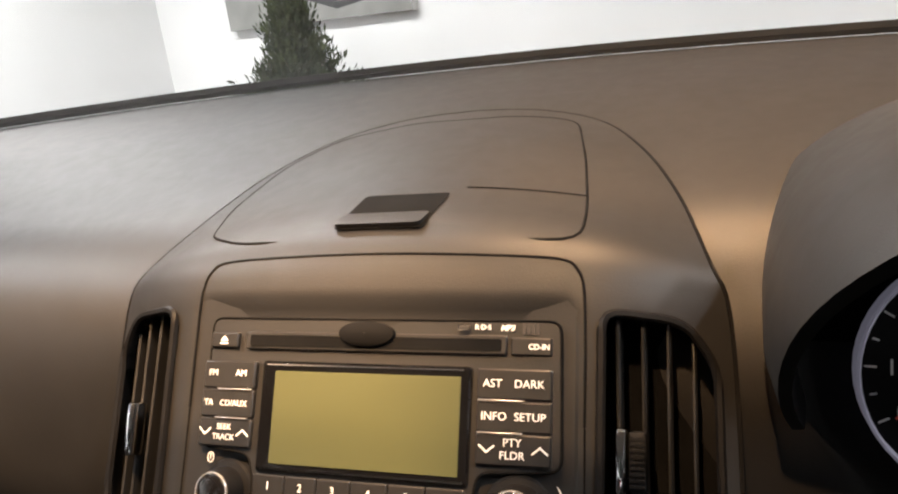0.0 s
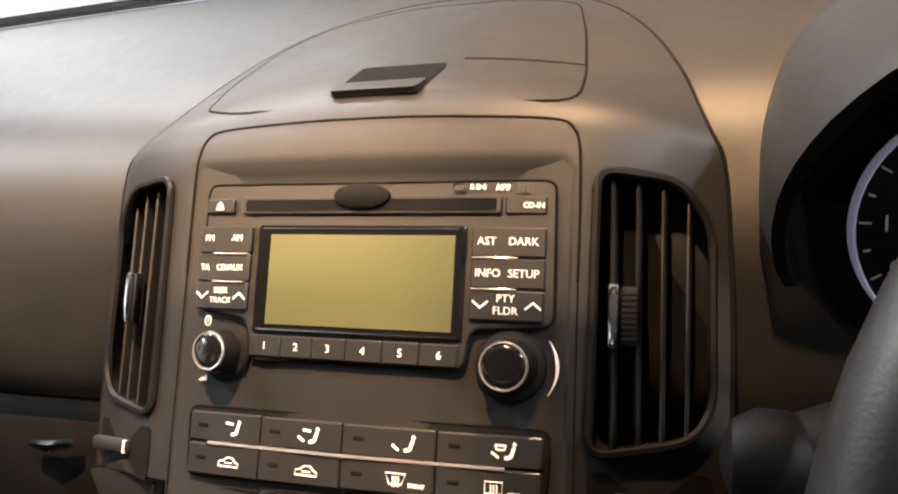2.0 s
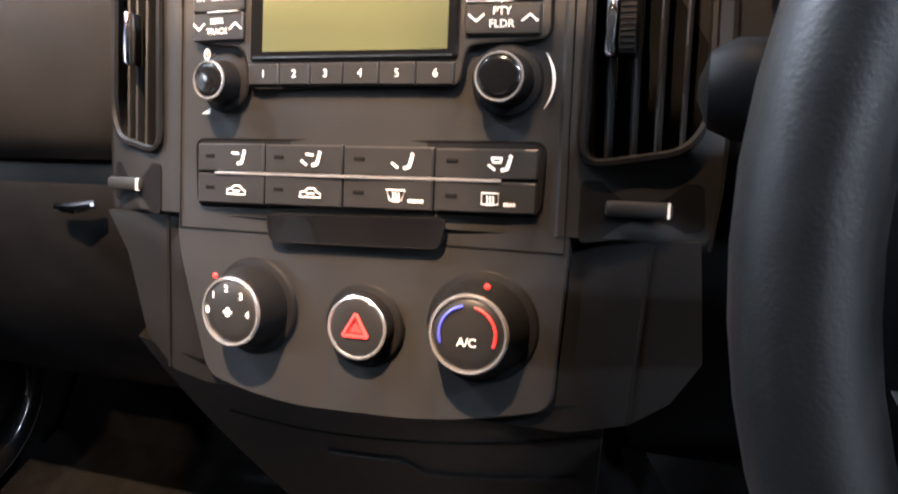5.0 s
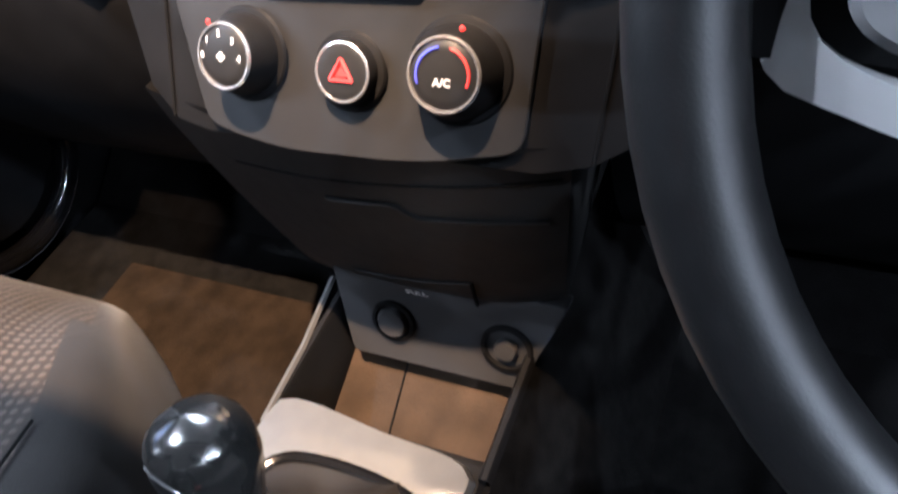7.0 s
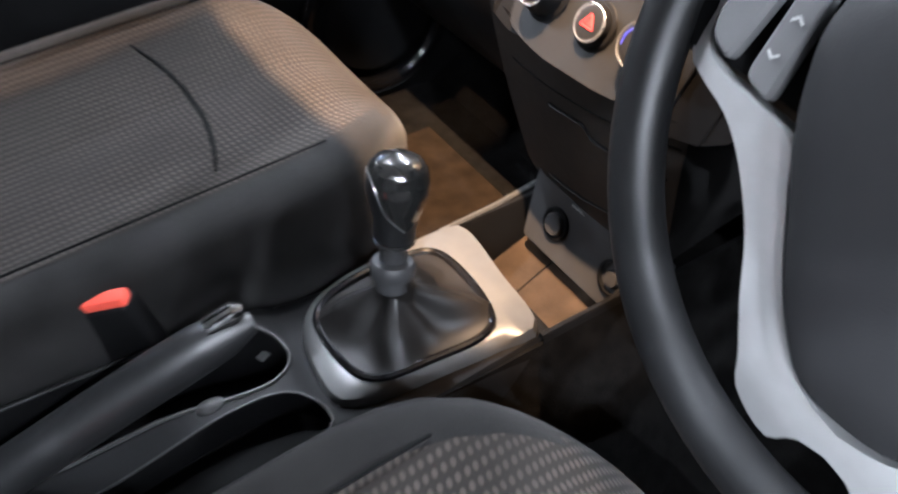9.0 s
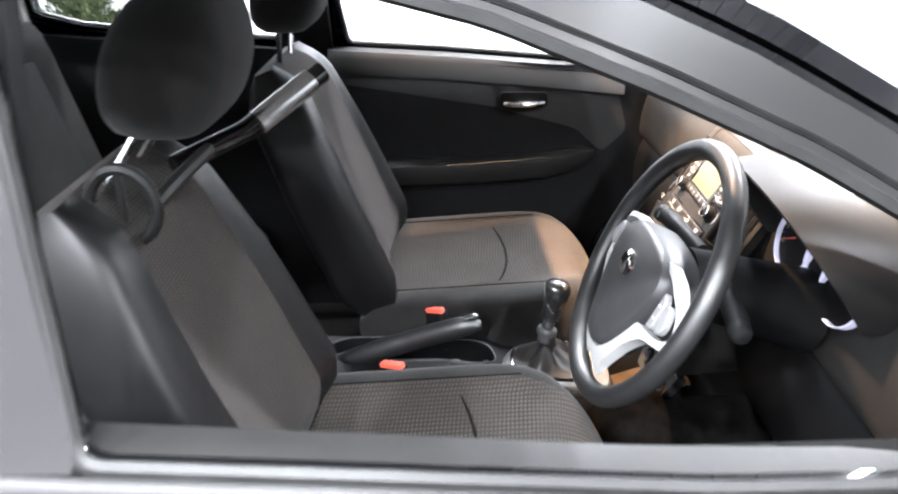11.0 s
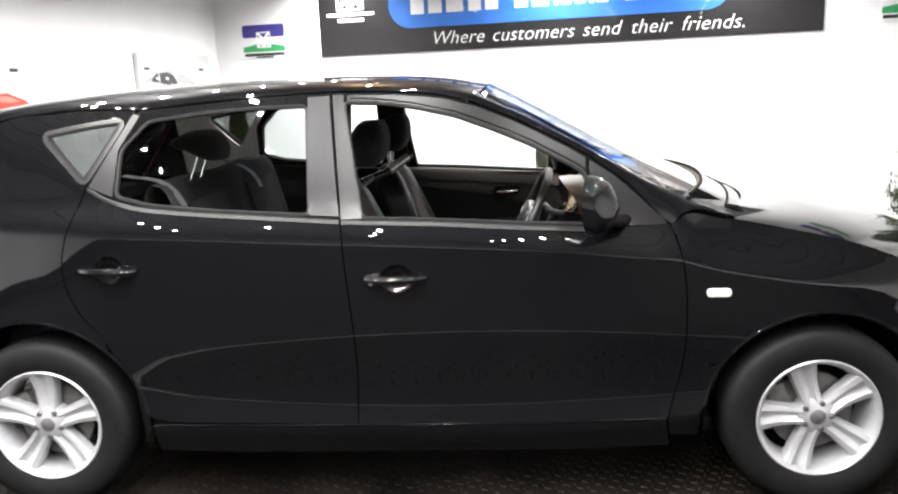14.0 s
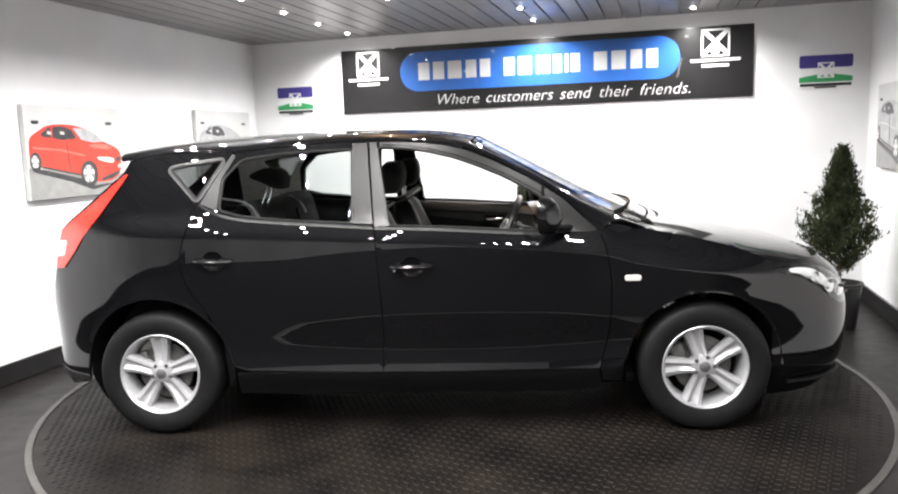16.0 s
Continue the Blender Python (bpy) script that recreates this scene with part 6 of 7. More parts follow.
bm = bmesh.new()
columns = []
for v in np.linspace(-1, 1, 27):
    column = []
    for k in range(17):
        t = k / 16
        y = v * ((.150 - .040 * t) if v > 0 else (.128 - .021 * t))
        column.append(bin_point(y, .762 + (bin_foot(y) - .762) * t, -.006 * max(0, t - .9) / .1))
    columns.append(column)
for end in (columns[0], columns[-1]):
    add_grid(bm, [[p, (p[0] + .15, p[1] * .9, p[2] + .01)] for p in end])
add_grid(bm, columns)
lower_bin = part("lower_bin", bm, BIN, car, "dark grey storage bin below the stack")


def bin_line(name, pts, mat, r=.0010, out=.0003):
    b = bmesh.new()
    dense = [(p[0] + (q[0] - p[0]) * k / 8, p[1] + (q[1] - p[1]) * k / 8) for p, q in zip(pts, pts[1:]) for k in range(8)] + [pts[-1]]
    add_tube(b, [bin_point(y, z, out) for y, z in dense], r, 5)
    part(name, b, mat, lower_bin)


notch = [(.034, .6975), (-.012, .7035), (-.017, .702), (-.024, .694), (-.030, .692), (-.110, .699)]
bin_line("bin_seam", notch, SEAM, .0013)
bin_line("bin_edge", [(y, z - .0022) for y, z in notch], DASH, .0008, .0008)
bin_line("bin_seam", [(.10, .712), (.038, .717), (-.06, .728), (-.121, .738)], SEAM, .0008)
bin_line("bin_seam", [(.060, .584), (.0, .595), (-.042, .606)], SEAM, .0008)
bin_line("bin_edge", [(.060, .5820), (.0, .5930), (-.042, .6040)], DASH, .0007, .0008)
bin_line("bin_gap", [(-.043, .606), (-.037, .557)], SEAM, .0016)
text_mesh("lettering", "PULL", .0085, Matrix.Translation(bin_point(.010, .568, .0020)) @ Matrix(((0, -.25, -.97, 0), (-1, 0, 0, 0), (0, .97, -.25, 0), (0, 0, 0, 1))) @ pose(0, 0, 0, 0, 0, 6), INK, lower_bin, 0, .0001)
# socket panel
SOCKET = Matrix(((0, .33, -.944, .5405), (-1, 0, 0, -.0), (0, .944, .33, .530), (0, 0, 0, 1)))
bm = bmesh.new()
add_plate(bm, round_poly([(-.088, .05), (-.074, -.036), (.072, -.036), (.108, .048)], .006), .02, SOCKET, .001)
sockets = part("socket_panel", bm, GREY_TRIM, car, "grey panel with two power sockets")
for a, b, r, capped in ((-.034, .004, .0165, True), (.062, .002, .0185, False)):
    bm = bmesh.new()
    add_lathe(bm, [(r + .003, -.001), (r + .002, .003), (r - .001, .0035), (r - .002, .0)] + ([] if capped else [(r - .004, -.012)]), 32, SOCKET @ Matrix.Translation((a, b, 0)))
    part("socket_ring", bm, DASH_DARK, sockets)
    bm = bmesh.new()
    add_lathe(bm, [(.0003, .007), (r * .7, .0065), (r * .8, .004), (r * .8, 0)] if capped else [(.0003, .006), (.008, .006), (.0095, .003), (.010, -.012)], 28, SOCKET @ Matrix.Translation((a, b, 0)))
    part("socket_plug", bm, GREY_TRIM, sockets)

# ---- centre console ----
def console_top(x):
    return curve_at([(-.5, .56), (-.2, .550), (.05, .541), (.205, .541), (.235, .526), (.28, .522), (.45, .522), (.56, .50)], x)


def console_row(x):
    top = console_top(x)
    w = curve_at([(-.5, .095), (0, .098), (.24, .095), (.45, .085), (.56, .082)], x)
    return [(x, -w - .02, .28), (x, -w - .008, top - .05), (x, -w, top - .012), (x, -w + .010, top), (x, w - .002, top), (x, w + .010, top - .012), (x, w + .016, top - .05), (x, w + .03, .28)]


xs = [-.5, -.35, -.2, -.05, .05, .12, .18, .205, .22, .235, .255, .28, .30, .38, .447]
slot = smooth_line([(.223, .026), (.217, .054), (.195, .074), (.160, .086), (.10, .093), (.02, .095), (-.08, .09), (-.12, .05), (-.08, .012), (.0, .008), (.06, .010), (.108, .010), (.171, -.003), (.205, .0)], 56, True)
pocket = smooth_line([(.226, -.046), (.213, -.026), (.19, -.015), (.153, -.013), (.109, -.018), (.06, -.026), (.0, -.034), (-.03, -.050), (-.02, -.078), (.05, -.082), (.18, -.080), (.22, -.068)], 44, True)
bm = bmesh.new()
add_grid(bm, [console_row(x) for x in xs])
cut = [f for f in bm.faces if -.2 < f.calc_center_median().x < .232 and abs(f.calc_center_median().y) < .03 and f.calc_center_median().z > .5]
bmesh.ops.delete(bm, geom=cut, context="FACES")
edge_x = [x for x in xs if -.2 <= x <= .236]
edge = [(x, console_row(x)[3][1]) for x in edge_x] + [(x, console_row(x)[4][1]) for x in edge_x[::-1]]
add_sheet(bm, edge, [slot, pocket], lambda x, y: (x, y, console_top(x)), .012)
for hole, foot in ((slot, .455), (pocket, .505)):
    add_grid(bm, [[(x, y, console_top(x)) for x, y in hole], [(x, y, foot) for x, y in hole]], close_v=True)
console = part("centre_console", bm, DASH_DARK, car, "black centre console between the seats")
# Panel added down the tunnel side so that the driver's floor reads dark.
bm = bmesh.new()
add_grid(bm, [[(x, -.084 - .020 * t - .11 * t**1.5 * (1 if x < .60 else .6), .520 - .235 * t) for t in np.linspace(0, 1, 7)] for x in (.20, .30, .40, .50, .60, .70, .80)])
thick(bm, .006)
part("tunnel_carpet", bm, CARPET, console, "black carpet panel added down the tunnel side to darken the footwell")
# open tray ahead of the gear lever
bm = bmesh.new()
add_box(bm, (.13, .160, .012), Matrix.Translation((.502, .006, .455)) @ pose(0, 0, 0, 0, -20, 0), .003)
tray = part("tray", bm, MAT_BROWN, console, "brown lined tray")
bm = bmesh.new()
add_tube(bm, [(.445, .028, .4410), (.560, .034, .4825)], .0010, 4)
part("liner_joint", bm, SEAM, tray)
for y, nm in ((.094, "tray_wall"), (-.080, "tray_wall")):
    bm = bmesh.new()
    add_grid(bm, [[(x, y + dy, z0 + (z1 if x < .5 else z1 + .0)) for dy, z0, z1 in ((-.004, .30, 0), (-.004, .528, 0), (-.002, .531, 0), (.002, .531, 0), (.004, .528, 0), (.004, .30, 0))] for x in (.435, .48, .53, .575)])
    part(nm, bm, DASH_DARK, console)
bm = bmesh.new()
add_tube(bm, [(.43, .094, .532), (.50, .097, .532), (.572, .107, .531)], .0026, 5)
part("tray_edge", bm, SILVER, console, "pale tray edge")
bm = bmesh.new()
add_box(bm, (.012, .17, .20), Matrix.Translation((.447, .004, .42)), .002)
part("tray_back", bm, DASH_DARK, console)

TRIM = smooth_line([(.456, .080), (.449, .0), (.440, -.070), (.40, -.072), (.33, -.066), (.262, -.058), (.236, -.044), (.234, .0), (.244, .045), (.268, .076), (.31, .091), (.36, .096), (.43, .096)], 60, True)
RING = smooth_line([(.404, .062), (.412, .015), (.404, -.042), (.380, -.058), (.33, -.056), (.278, -.049), (.260, -.024), (.257, .030), (.270, .058), (.313, .073), (.37, .074)], 60, True)
def ordered(loop, c=(.335, .008)):
    """Points of a loop at even angles round c."""
    ang = np.unwrap([math.atan2(p[1] - c[1], p[0] - c[0]) for p in loop + loop[:1]])
    if ang[-1] < ang[0]:
        ang, loop = ang[::-1], (loop + loop[:1])[::-1]
    else:
        loop = loop + loop[:1]
    out = []
    for k in range(72):
        a = 2 * math.pi * k / 72
        while a < ang[0]:
            a += 2 * math.pi
        while a > ang[-1]:
            a -= 2 * math.pi
        out.append((float(np.interp(a, ang, [p[0] for p in loop])), float(np.interp(a, ang, [p[1] for p in loop]))))
    return out


tr, rg = ordered(TRIM), ordered(RING)
bm = bmesh.new()
add_grid(bm, [[(x, y, .515) for x, y in tr], [(x, y, .527) for x, y in tr], [(x + (.335 - x) * .03, y + (.008 - y) * .03, .533 + .004 * max(0, (x - .40) / .05)) for x, y in tr],
              [((x * .4 + u * .6), (y * .4 + v * .6), .538) for (x, y), (u, v) in zip(tr, rg)], [(x, y, .539) for x, y in rg], [(x, y, .530) for x, y in rg]], close_v=True)
part("gear_trim", bm, SILVER, console, "silver plastic gear lever surround")
bm = bmesh.new()
add_tube(bm, [(x, y, .540) for x, y in rg], .0042, 8, closed=True)
part("gaiter_frame", bm, BLACK_GLOSS, console, "glossy black gaiter frame")
bm = bmesh.new()
base, axis_top = Vector((.335, .006, .538)), Vector((.3215, -.003, .612))
rows = []
for k in range(17):
    t = k / 16
    c = base.lerp(axis_top, t)
    row = []
    for j, (x, y) in enumerate(rg):
        a = 2 * math.pi * j / 72
        shrink = (1 - t)**1.5 * .93 + .07 * (1 - t) + .0
        ridge = .62 * (1 - abs(math.sin(2 * a + .85 + .4 * t)))**.9 - .22 + .16 * (1 - abs(math.sin(3.5 * a + 1.2 + 2.5 * t))) - .08
        fold = 1 + ridge * math.sin(math.pi * min(1, t * 1.1))**.6
        r = Vector((x - base.x, y - base.y, 0)) * shrink * fold
        rr = max(r.length, .0165)
        r = r.normalized() * rr
        row.append((c.x + r.x, c.y + r.y, c.z - .004 * math.sin(math.pi * min(1, t * 3))))
    rows.append(row)
add_grid(bm, rows, close_v=True)
part("gaiter", bm, GAITER, console, "folded black leather gaiter")
lean = Vector((.342, .012, .722)) - Vector((.323, -.002, .626))
KM = Matrix.Translation((.323, -.002, .626)) @ lean.to_track_quat("Z", "Y").to_matrix().to_4x4()
bm = bmesh.new()
add_lathe(bm, [(.0145, -.030), (.0150, -.017), (.0192, -.0155), (.0205, -.011), (.0200, -.004), (.0180, -.001), (.0118, .001), (.0112, .018)], 32, KM)
part("lever_collar", bm, GREY_TRIM, console, "grey collar under the knob")
bm = bmesh.new()
add_lathe(bm, [(.0110, .0165), (.0165, .0170), (.0185, .0190), (.0180, .0215), (.0160, .0222)], 32, KM)
part("knob_ring", bm, DARK_CHROME, console)
KNOB = [(.0120, .020), (.0165, .021), (.0178, .026), (.0175, .034), (.0186, .044), (.0222, .056), (.0250, .068), (.0254, .078), (.0236, .088), (.0188, .0955), (.0112, .0995), (.0003, .101)]
bm = bmesh.new()
add_lathe(bm, KNOB, 36, KM @ Matrix.Diagonal((1.05, .98, 1, 1)))
lever = part("gear_knob", bm, LEATHER, console, "black leather gear knob with a dark glossy crown")
rows, edge = [], []
for h in np.linspace(.036, .1009, 26):
    r = float(np.interp(h, [p[1] for p in KNOB], [p[0] for p in KNOB])) + .0008
    low, high = 2.45 - curve_at([(.036, .05), (.046, .62), (.056, .95), (.068, 1.10), (.080, 1.35), (.090, 2.1), (.1, 2.9)], h), 2.45 + curve_at([(.036, .05), (.046, .8), (.056, 1.3), (.068, 1.55), (.080, 1.7), (.090, 2.2), (.1, 2.9)], h)
    rows.append([KM @ Vector((r * math.cos(q) * 1.05, r * math.sin(q) * .98, h + .0006)) for q in np.linspace(low, high, 30)])
    edge.append(rows[-1][0])
bm = bmesh.new()
add_grid(bm, rows)
part("knob_crown", bm, DARK_CHROME, lever, "polished dark crown")
bm = bmesh.new()
add_tube(bm, edge[:-5], .0007, 5)
part("crown_edge", bm, BRIGHT, lever, "thin bright edge of the crown")

# handbrake in its slot
bm = bmesh.new()
add_plate(bm, slot, .003, Matrix.Translation((0, 0, .460)))
part("handbrake_slot", bm, SEAM, console, "dark handbrake slot")
bm = bmesh.new()
add_tube(bm, [(x, y, console_top(x) + .0006) for x, y in slot], .0021, 6, closed=True)
part("slot_rim", bm, DASH, console, "thin grey rim of the slot")
bm = bmesh.new()
add_lathe(bm, [(.0003, .004), (.007, .0035), (.010, .0015), (.011, -.003)], 20, Matrix.Translation((.140, .002, .5420)) @ Matrix.Diagonal((1.25, .8, 1, 1)))
part("rim_tab", bm, DASH, console)
# small bright box inside the slot
bm = bmesh.new()
add_box(bm, (.012, .009, .003), Matrix.Translation((.206, .060, .505)) @ pose(0, 0, 0, 0, 0, 25), .001)
part("slot_clip", bm, SILVER, console, "small bright spot in the slot")
bm = bmesh.new()
pts = smooth_line([(-.16, .024, .500), (-.06, .012, .548), (.045, .0, .592), (.11, -.009, .619), (.160, -.015, .637), (.190, -.018, .641)], 18)
add_tube(bm, pts, [.015, .016, .0165, .017, .0178, .0185, .019, .0195, .0195, .0195, .0195, .0195, .0195, .0195, .0195, .019, .017, .008], 18, squash=1.1)
brake = part("handbrake", bm, LEATHER, console, "black handbrake lever")
bm = bmesh.new()
add_tube(bm, [(.156, -.015, .652), (.178, -.0175, .659), (.184, -.0180, .6585)], [.0085, .0098, .0060], 16)
part("release_button", bm, CHROME, console, "chrome release button")
bm = bmesh.new()
add_plate(bm, pocket, .003, Matrix.Translation((0, 0, .509)))
part("console_pocket", bm, SEAM, console, "shallow dark pocket")
bm = bmesh.new()
add_tube(bm, [(x, y, console_top(x) + .0003) for x, y in pocket], .0014, 6, closed=True)
part("pocket_rim", bm, DASH, console)
for x, y in ((.103, .116), (.030, -.092)):
    buckle = new("seat_buckle")
    buckle.parent = car
    tagged(buckle, "black seat belt buckle with a red button")
    bm = bmesh.new()
    add_box(bm, (.055, .030, .09), Matrix.Translation((x, y, .552)) @ pose(0, 0, 0, 0, -12, -30), .007, 3)
    part("buckle_body", bm, DASH_DARK, buckle)
    bm = bmesh.new()
    add_box(bm, (.050, .017, .012), Matrix.Translation((x - .009, y, .598)) @ pose(0, 0, 0, 0, -12, -30), .004, 2)
    part("buckle_button", bm, RED_BUTTON, buckle, "red release button")

# ---- floor and tunnel ----
bm = bmesh.new()
add_box(bm, (1.9, 1.40, .03), Matrix.Translation((-.10, 0, .275)))
add_grid(bm, [[(x, y, z) for x, z in ((.78, .285), (.86, .34), (.98, .52), (1.0, .80))] for y in np.linspace(-.70, .70, 8)])
part("floor_carpet", bm, CARPET, car, "dark carpeted car floor")
# Browner slab on the carpet, its colour standing for a patch of warm light.
bm = bmesh.new()
add_box(bm, (.38, .40, .014), Matrix.Translation((.49, .335, .312)), .005)
part("floor_mat", bm, LIT_CARPET, car, "brown-grey slab standing for warm light on the carpet")
bm = bmesh.new()
add_grid(bm, [[(-1.30, y, z) for z in (.3, 1.0)] for y in (-.7, .7)])
add_grid(bm, [[(x, y, 1.0) for x in (-1.35, -1.75)] for y in (-.68, .68)])
part("parcel_shelf", bm, CARPET, car)


# ---- seats ----
def seat(y, label, shift=0.0, head=-.205):
    root = new("front_seat")
    root.parent = car
    root.location = (shift, y, 0)
    head -= shift
    tagged(root, label)

    def block(name, centre, sections, mat, lab=""):
        """sections: along the block, (origin, up, side half-width, thickness, bolster)."""
        b = bmesh.new()
        rows = []
        for (ox, oz), (ux, uz), hw, th, bol in sections:
            row = []
            n = 48
            for k in range(n):
                q = 2 * math.pi * k / n
                c, s = math.cos(q), math.sin(q)
                yy = hw * math.copysign(abs(c)**.38, c)
                d = th / 2 * math.copysign(abs(s)**.5, s)
                if s > 0:
                    f = abs(yy) / hw
                    d += bol * max(0, (f - .55) / .45)**1.3 - bol * .45 * max(0, 1 - f / .75)
                row.append((ox + ux * d, yy, oz + uz * d))
            rows.append(row)
        add_grid(b, rows, close_v=True)
        bmesh.ops.holes_fill(b, edges=[e for e in b.edges if e.is_boundary])
        for f in b.faces:
            c = f.calc_center_median()
            hw = min(sections, key=lambda q: (q[0][0] - c.x)**2 + (q[0][1] - c.z)**2)[2]
            f.material_index = 1 if abs(c.y) < centre * hw else 0
        return part(name, b, mat, root, lab, mats=[mat, CLOTH])

    up = (-.10, .995)
    sec = []
    for t in [.9 * k / 15 for k in range(15)] + [.86 + .14 * math.sin(math.pi / 2 * k / 9) for k in range(10)]:
        x = -.06 + .545 * t
        nose_k = min(.995, max(0, (t - .78) / .22))
        end = min(1, ((t + .02) * 9)**.5) * (1 - nose_k**2.4)**.5
        sec.append(((x, .515 + .040 * t - .018 * nose_k**2), up, .250 * (1 - .60 * max(0, (t - .60) / .40)**2.8), .165 * end, .030 * (1 - nose_k**2)))
    block("cushion", .76, sec, CLOTH_PLAIN, "dark cloth seat cushion")
    sec = []
    for t in np.linspace(0, 1, 20):
        px, pz = .005 - .205 * t, .60 + .50 * t
        end = min(1, (t + .03) * 8, (1.0 - t + .01) * 7)**.5
        hw = (.245 - .075 * max(0, (t - .45) / .55)**1.4)
        sec.append(((px - .045, pz - .02), (.925, .38), hw * (.9 + .1 * end), .135 * end, .040 * (1 - .6 * t)))
    block("backrest", .60, sec, SEAT_LEATHER, "black seat back with smooth bolsters")
    # seam across the cushion
    b = bmesh.new()
    add_tube(b, [(.265 - .03 * (v / .16)**2, v, .6195 - .0135 * max(0, 1 - abs(v) / .186) + .030 * max(0, (abs(v) / .248 - .55) / .45)**1.3) for v in np.linspace(-.150, .150, 14)], [.0012 + .0026 * abs(math.sin(math.pi * k / 13))**.5 for k in range(14)], 8)
    for sv in (-1, 1):
        add_tube(b, [(x, sv * .188, .519 + .036 * (x + .06) / .53 + .0905) for x in np.linspace(.0, .345, 12)], .0014, 5)
    part("cushion_seam", b, SEAM, root)
    b = bmesh.new()
    rows = []
    for k in range(13):
        t = k / 12
        s = max(.02, math.sin(math.pi * (.03 + .94 * t)))**.26
        cx, cz = head - .006 + .032 * t, 1.146 + .168 * t
        rows.append([(cx + .080 * s * math.copysign(abs(math.cos(q))**.6, math.cos(q)) * (1 - .20 * t), .140 * s * math.copysign(abs(math.sin(q))**.5, math.sin(q)) * (1 - .10 * t), cz) for q in [2 * math.pi * j / 24 for j in range(24)]])
    add_grid(b, rows, close_v=True)
    bmesh.ops.holes_fill(b, edges=[e for e in b.edges if e.is_boundary])
    part("headrest", b, CLOTH_PLAIN, root, "dark cloth headrest")
    for s in (-1, 1):
        b = bmesh.new()
        add_tube(b, [(-.225, s * .06, 1.05), (head - .012, s * .06, 1.185)], .006, 8)
        part("headrest_post", b, CHROME, root)
    b = bmesh.new()
    add_box(b, (.44, .40, .14), Matrix.Translation((.16, 0, .37)), .02)
    part("seat_base", b, DASH_DARK, root)
    return root


seat(-.365, "driver seat with dark cloth and dotted centre", -.09)
seat(.362, "passenger seat with dark cloth and dotted centre")
# rear bench
bm = bmesh.new()
prof = smooth_line([(-.40, .33), (-.39, .50), (-.42, .565), (-.55, .57), (-.72, .545), (-.76, .58), (-.80, .72), (-.86, .95), (-.90, 1.09), (-.935, 1.12), (-.975, 1.11), (-1.0, 1.0)], 40)
add_grid(bm, [[(x + .02 * math.cos(y * 9), y, z) for x, z in prof] for y in np.linspace(-.64, .64, 33)])
bench = part("rear_bench", bm, CLOTH_PLAIN, car, "dark cloth rear bench")
for y in (-.33, .33):
    bm = bmesh.new()
    add_grid(bm, [[(x + .016, y + v * .19, z) for x, z in [(-.79, .70), (-.82, .82), (-.855, .95), (-.88, 1.04)]] for v in np.linspace(-1, 1, 8)])
    thick(bm, .012)
    part("bench_panel", bm, CLOTH_PLAIN, bench)
    if y > 0:
        continue
    bm = bmesh.new()
    rows = []
    for k in range(15):
        t = k / 14
        z = 1.185 + .115 * t
        cx = curve_at([(0, -.800), (.35, -.835), (.6, -.868), (1, -.850)], t)
        deep = curve_at([(0, .050), (.35, .072), (.6, .100), (.85, .085), (1, .060)], t)
        e = max(.03, math.sin(math.pi * (.04 + .92 * t)))**.30
        rows.append([(cx + deep * e * math.cos(q), y + .125 * e * math.copysign(abs(math.sin(q))**.6, math.sin(q)), z) for q in [2 * math.pi * j / 24 for j in range(24)]])
    add_grid(bm, rows, close_v=True)
    bmesh.ops.holes_fill(bm, edges=[e for e in bm.edges if e.is_boundary])
    part("rear_headrest", bm, CLOTH_PLAIN, bench)
    for s in (-1, 1):
        bm = bmesh.new()
        add_tube(bm, [(-.905, y + s * .05, 1.09), (-.855, y + s * .05, 1.21)], .005, 6)
        part("headrest_post", bm, CHROME, bench)


def webbing(pts, name="seat_belt", label="grey seat belt webbing", w=.024):
    b = bmesh.new()
    p = [Vector(q) for q in smooth_line(pts, 20)]
    add_grid(b, [[q + Vector((0, -w, 0)) if abs((p[-1] - p[0]).normalized().y) < .6 else q + Vector((-w, 0, 0)), q + Vector((0, w, 0)) if abs((p[-1] - p[0]).normalized().y) < .6 else q + Vector((w, 0, 0))] for q in p])
    thick(b, .002)
    part(name, b, BELT, car, label)


webbing([(-1.05, -.60, 1.16), (-.90, -.55, 1.10), (-.80, -.45, .80), (-.70, -.40, .60)])
webbing([(-1.0, .25, 1.14), (-.86, .28, 1.06), (-.80, .42, .80), (-.66, .55, .62)])
webbing([(-.26, -.68, 1.25), (-.27, -.69, 1.0), (-.24, -.68, .55)])
webbing([(-.26, .66, 1.25), (-.27, .67, 1.0), (-.24, .66, .55)])

# locking bar with ring hung on the driver's headrest
lock = tagged(new("security_bar"), "black security bar with a silver sleeve hung on the headrest", "lock bar")
lock.location = (0, 0, 0)
bm = bmesh.new()
add_tube(bm, [(-.240, -.33, 1.075), (-.16, -.25, 1.10), (-.06, -.16, 1.165)], .016, 14)
part("bar", bm, BLACK_GLOSS, lock)
bm = bmesh.new()
add_tube(bm, [(-.145, -.237, 1.1085), (-.075, -.174, 1.155)], .0185, 16)
part("sleeve", bm, BRIGHT, lock, "silver sleeve")
bm = bmesh.new()
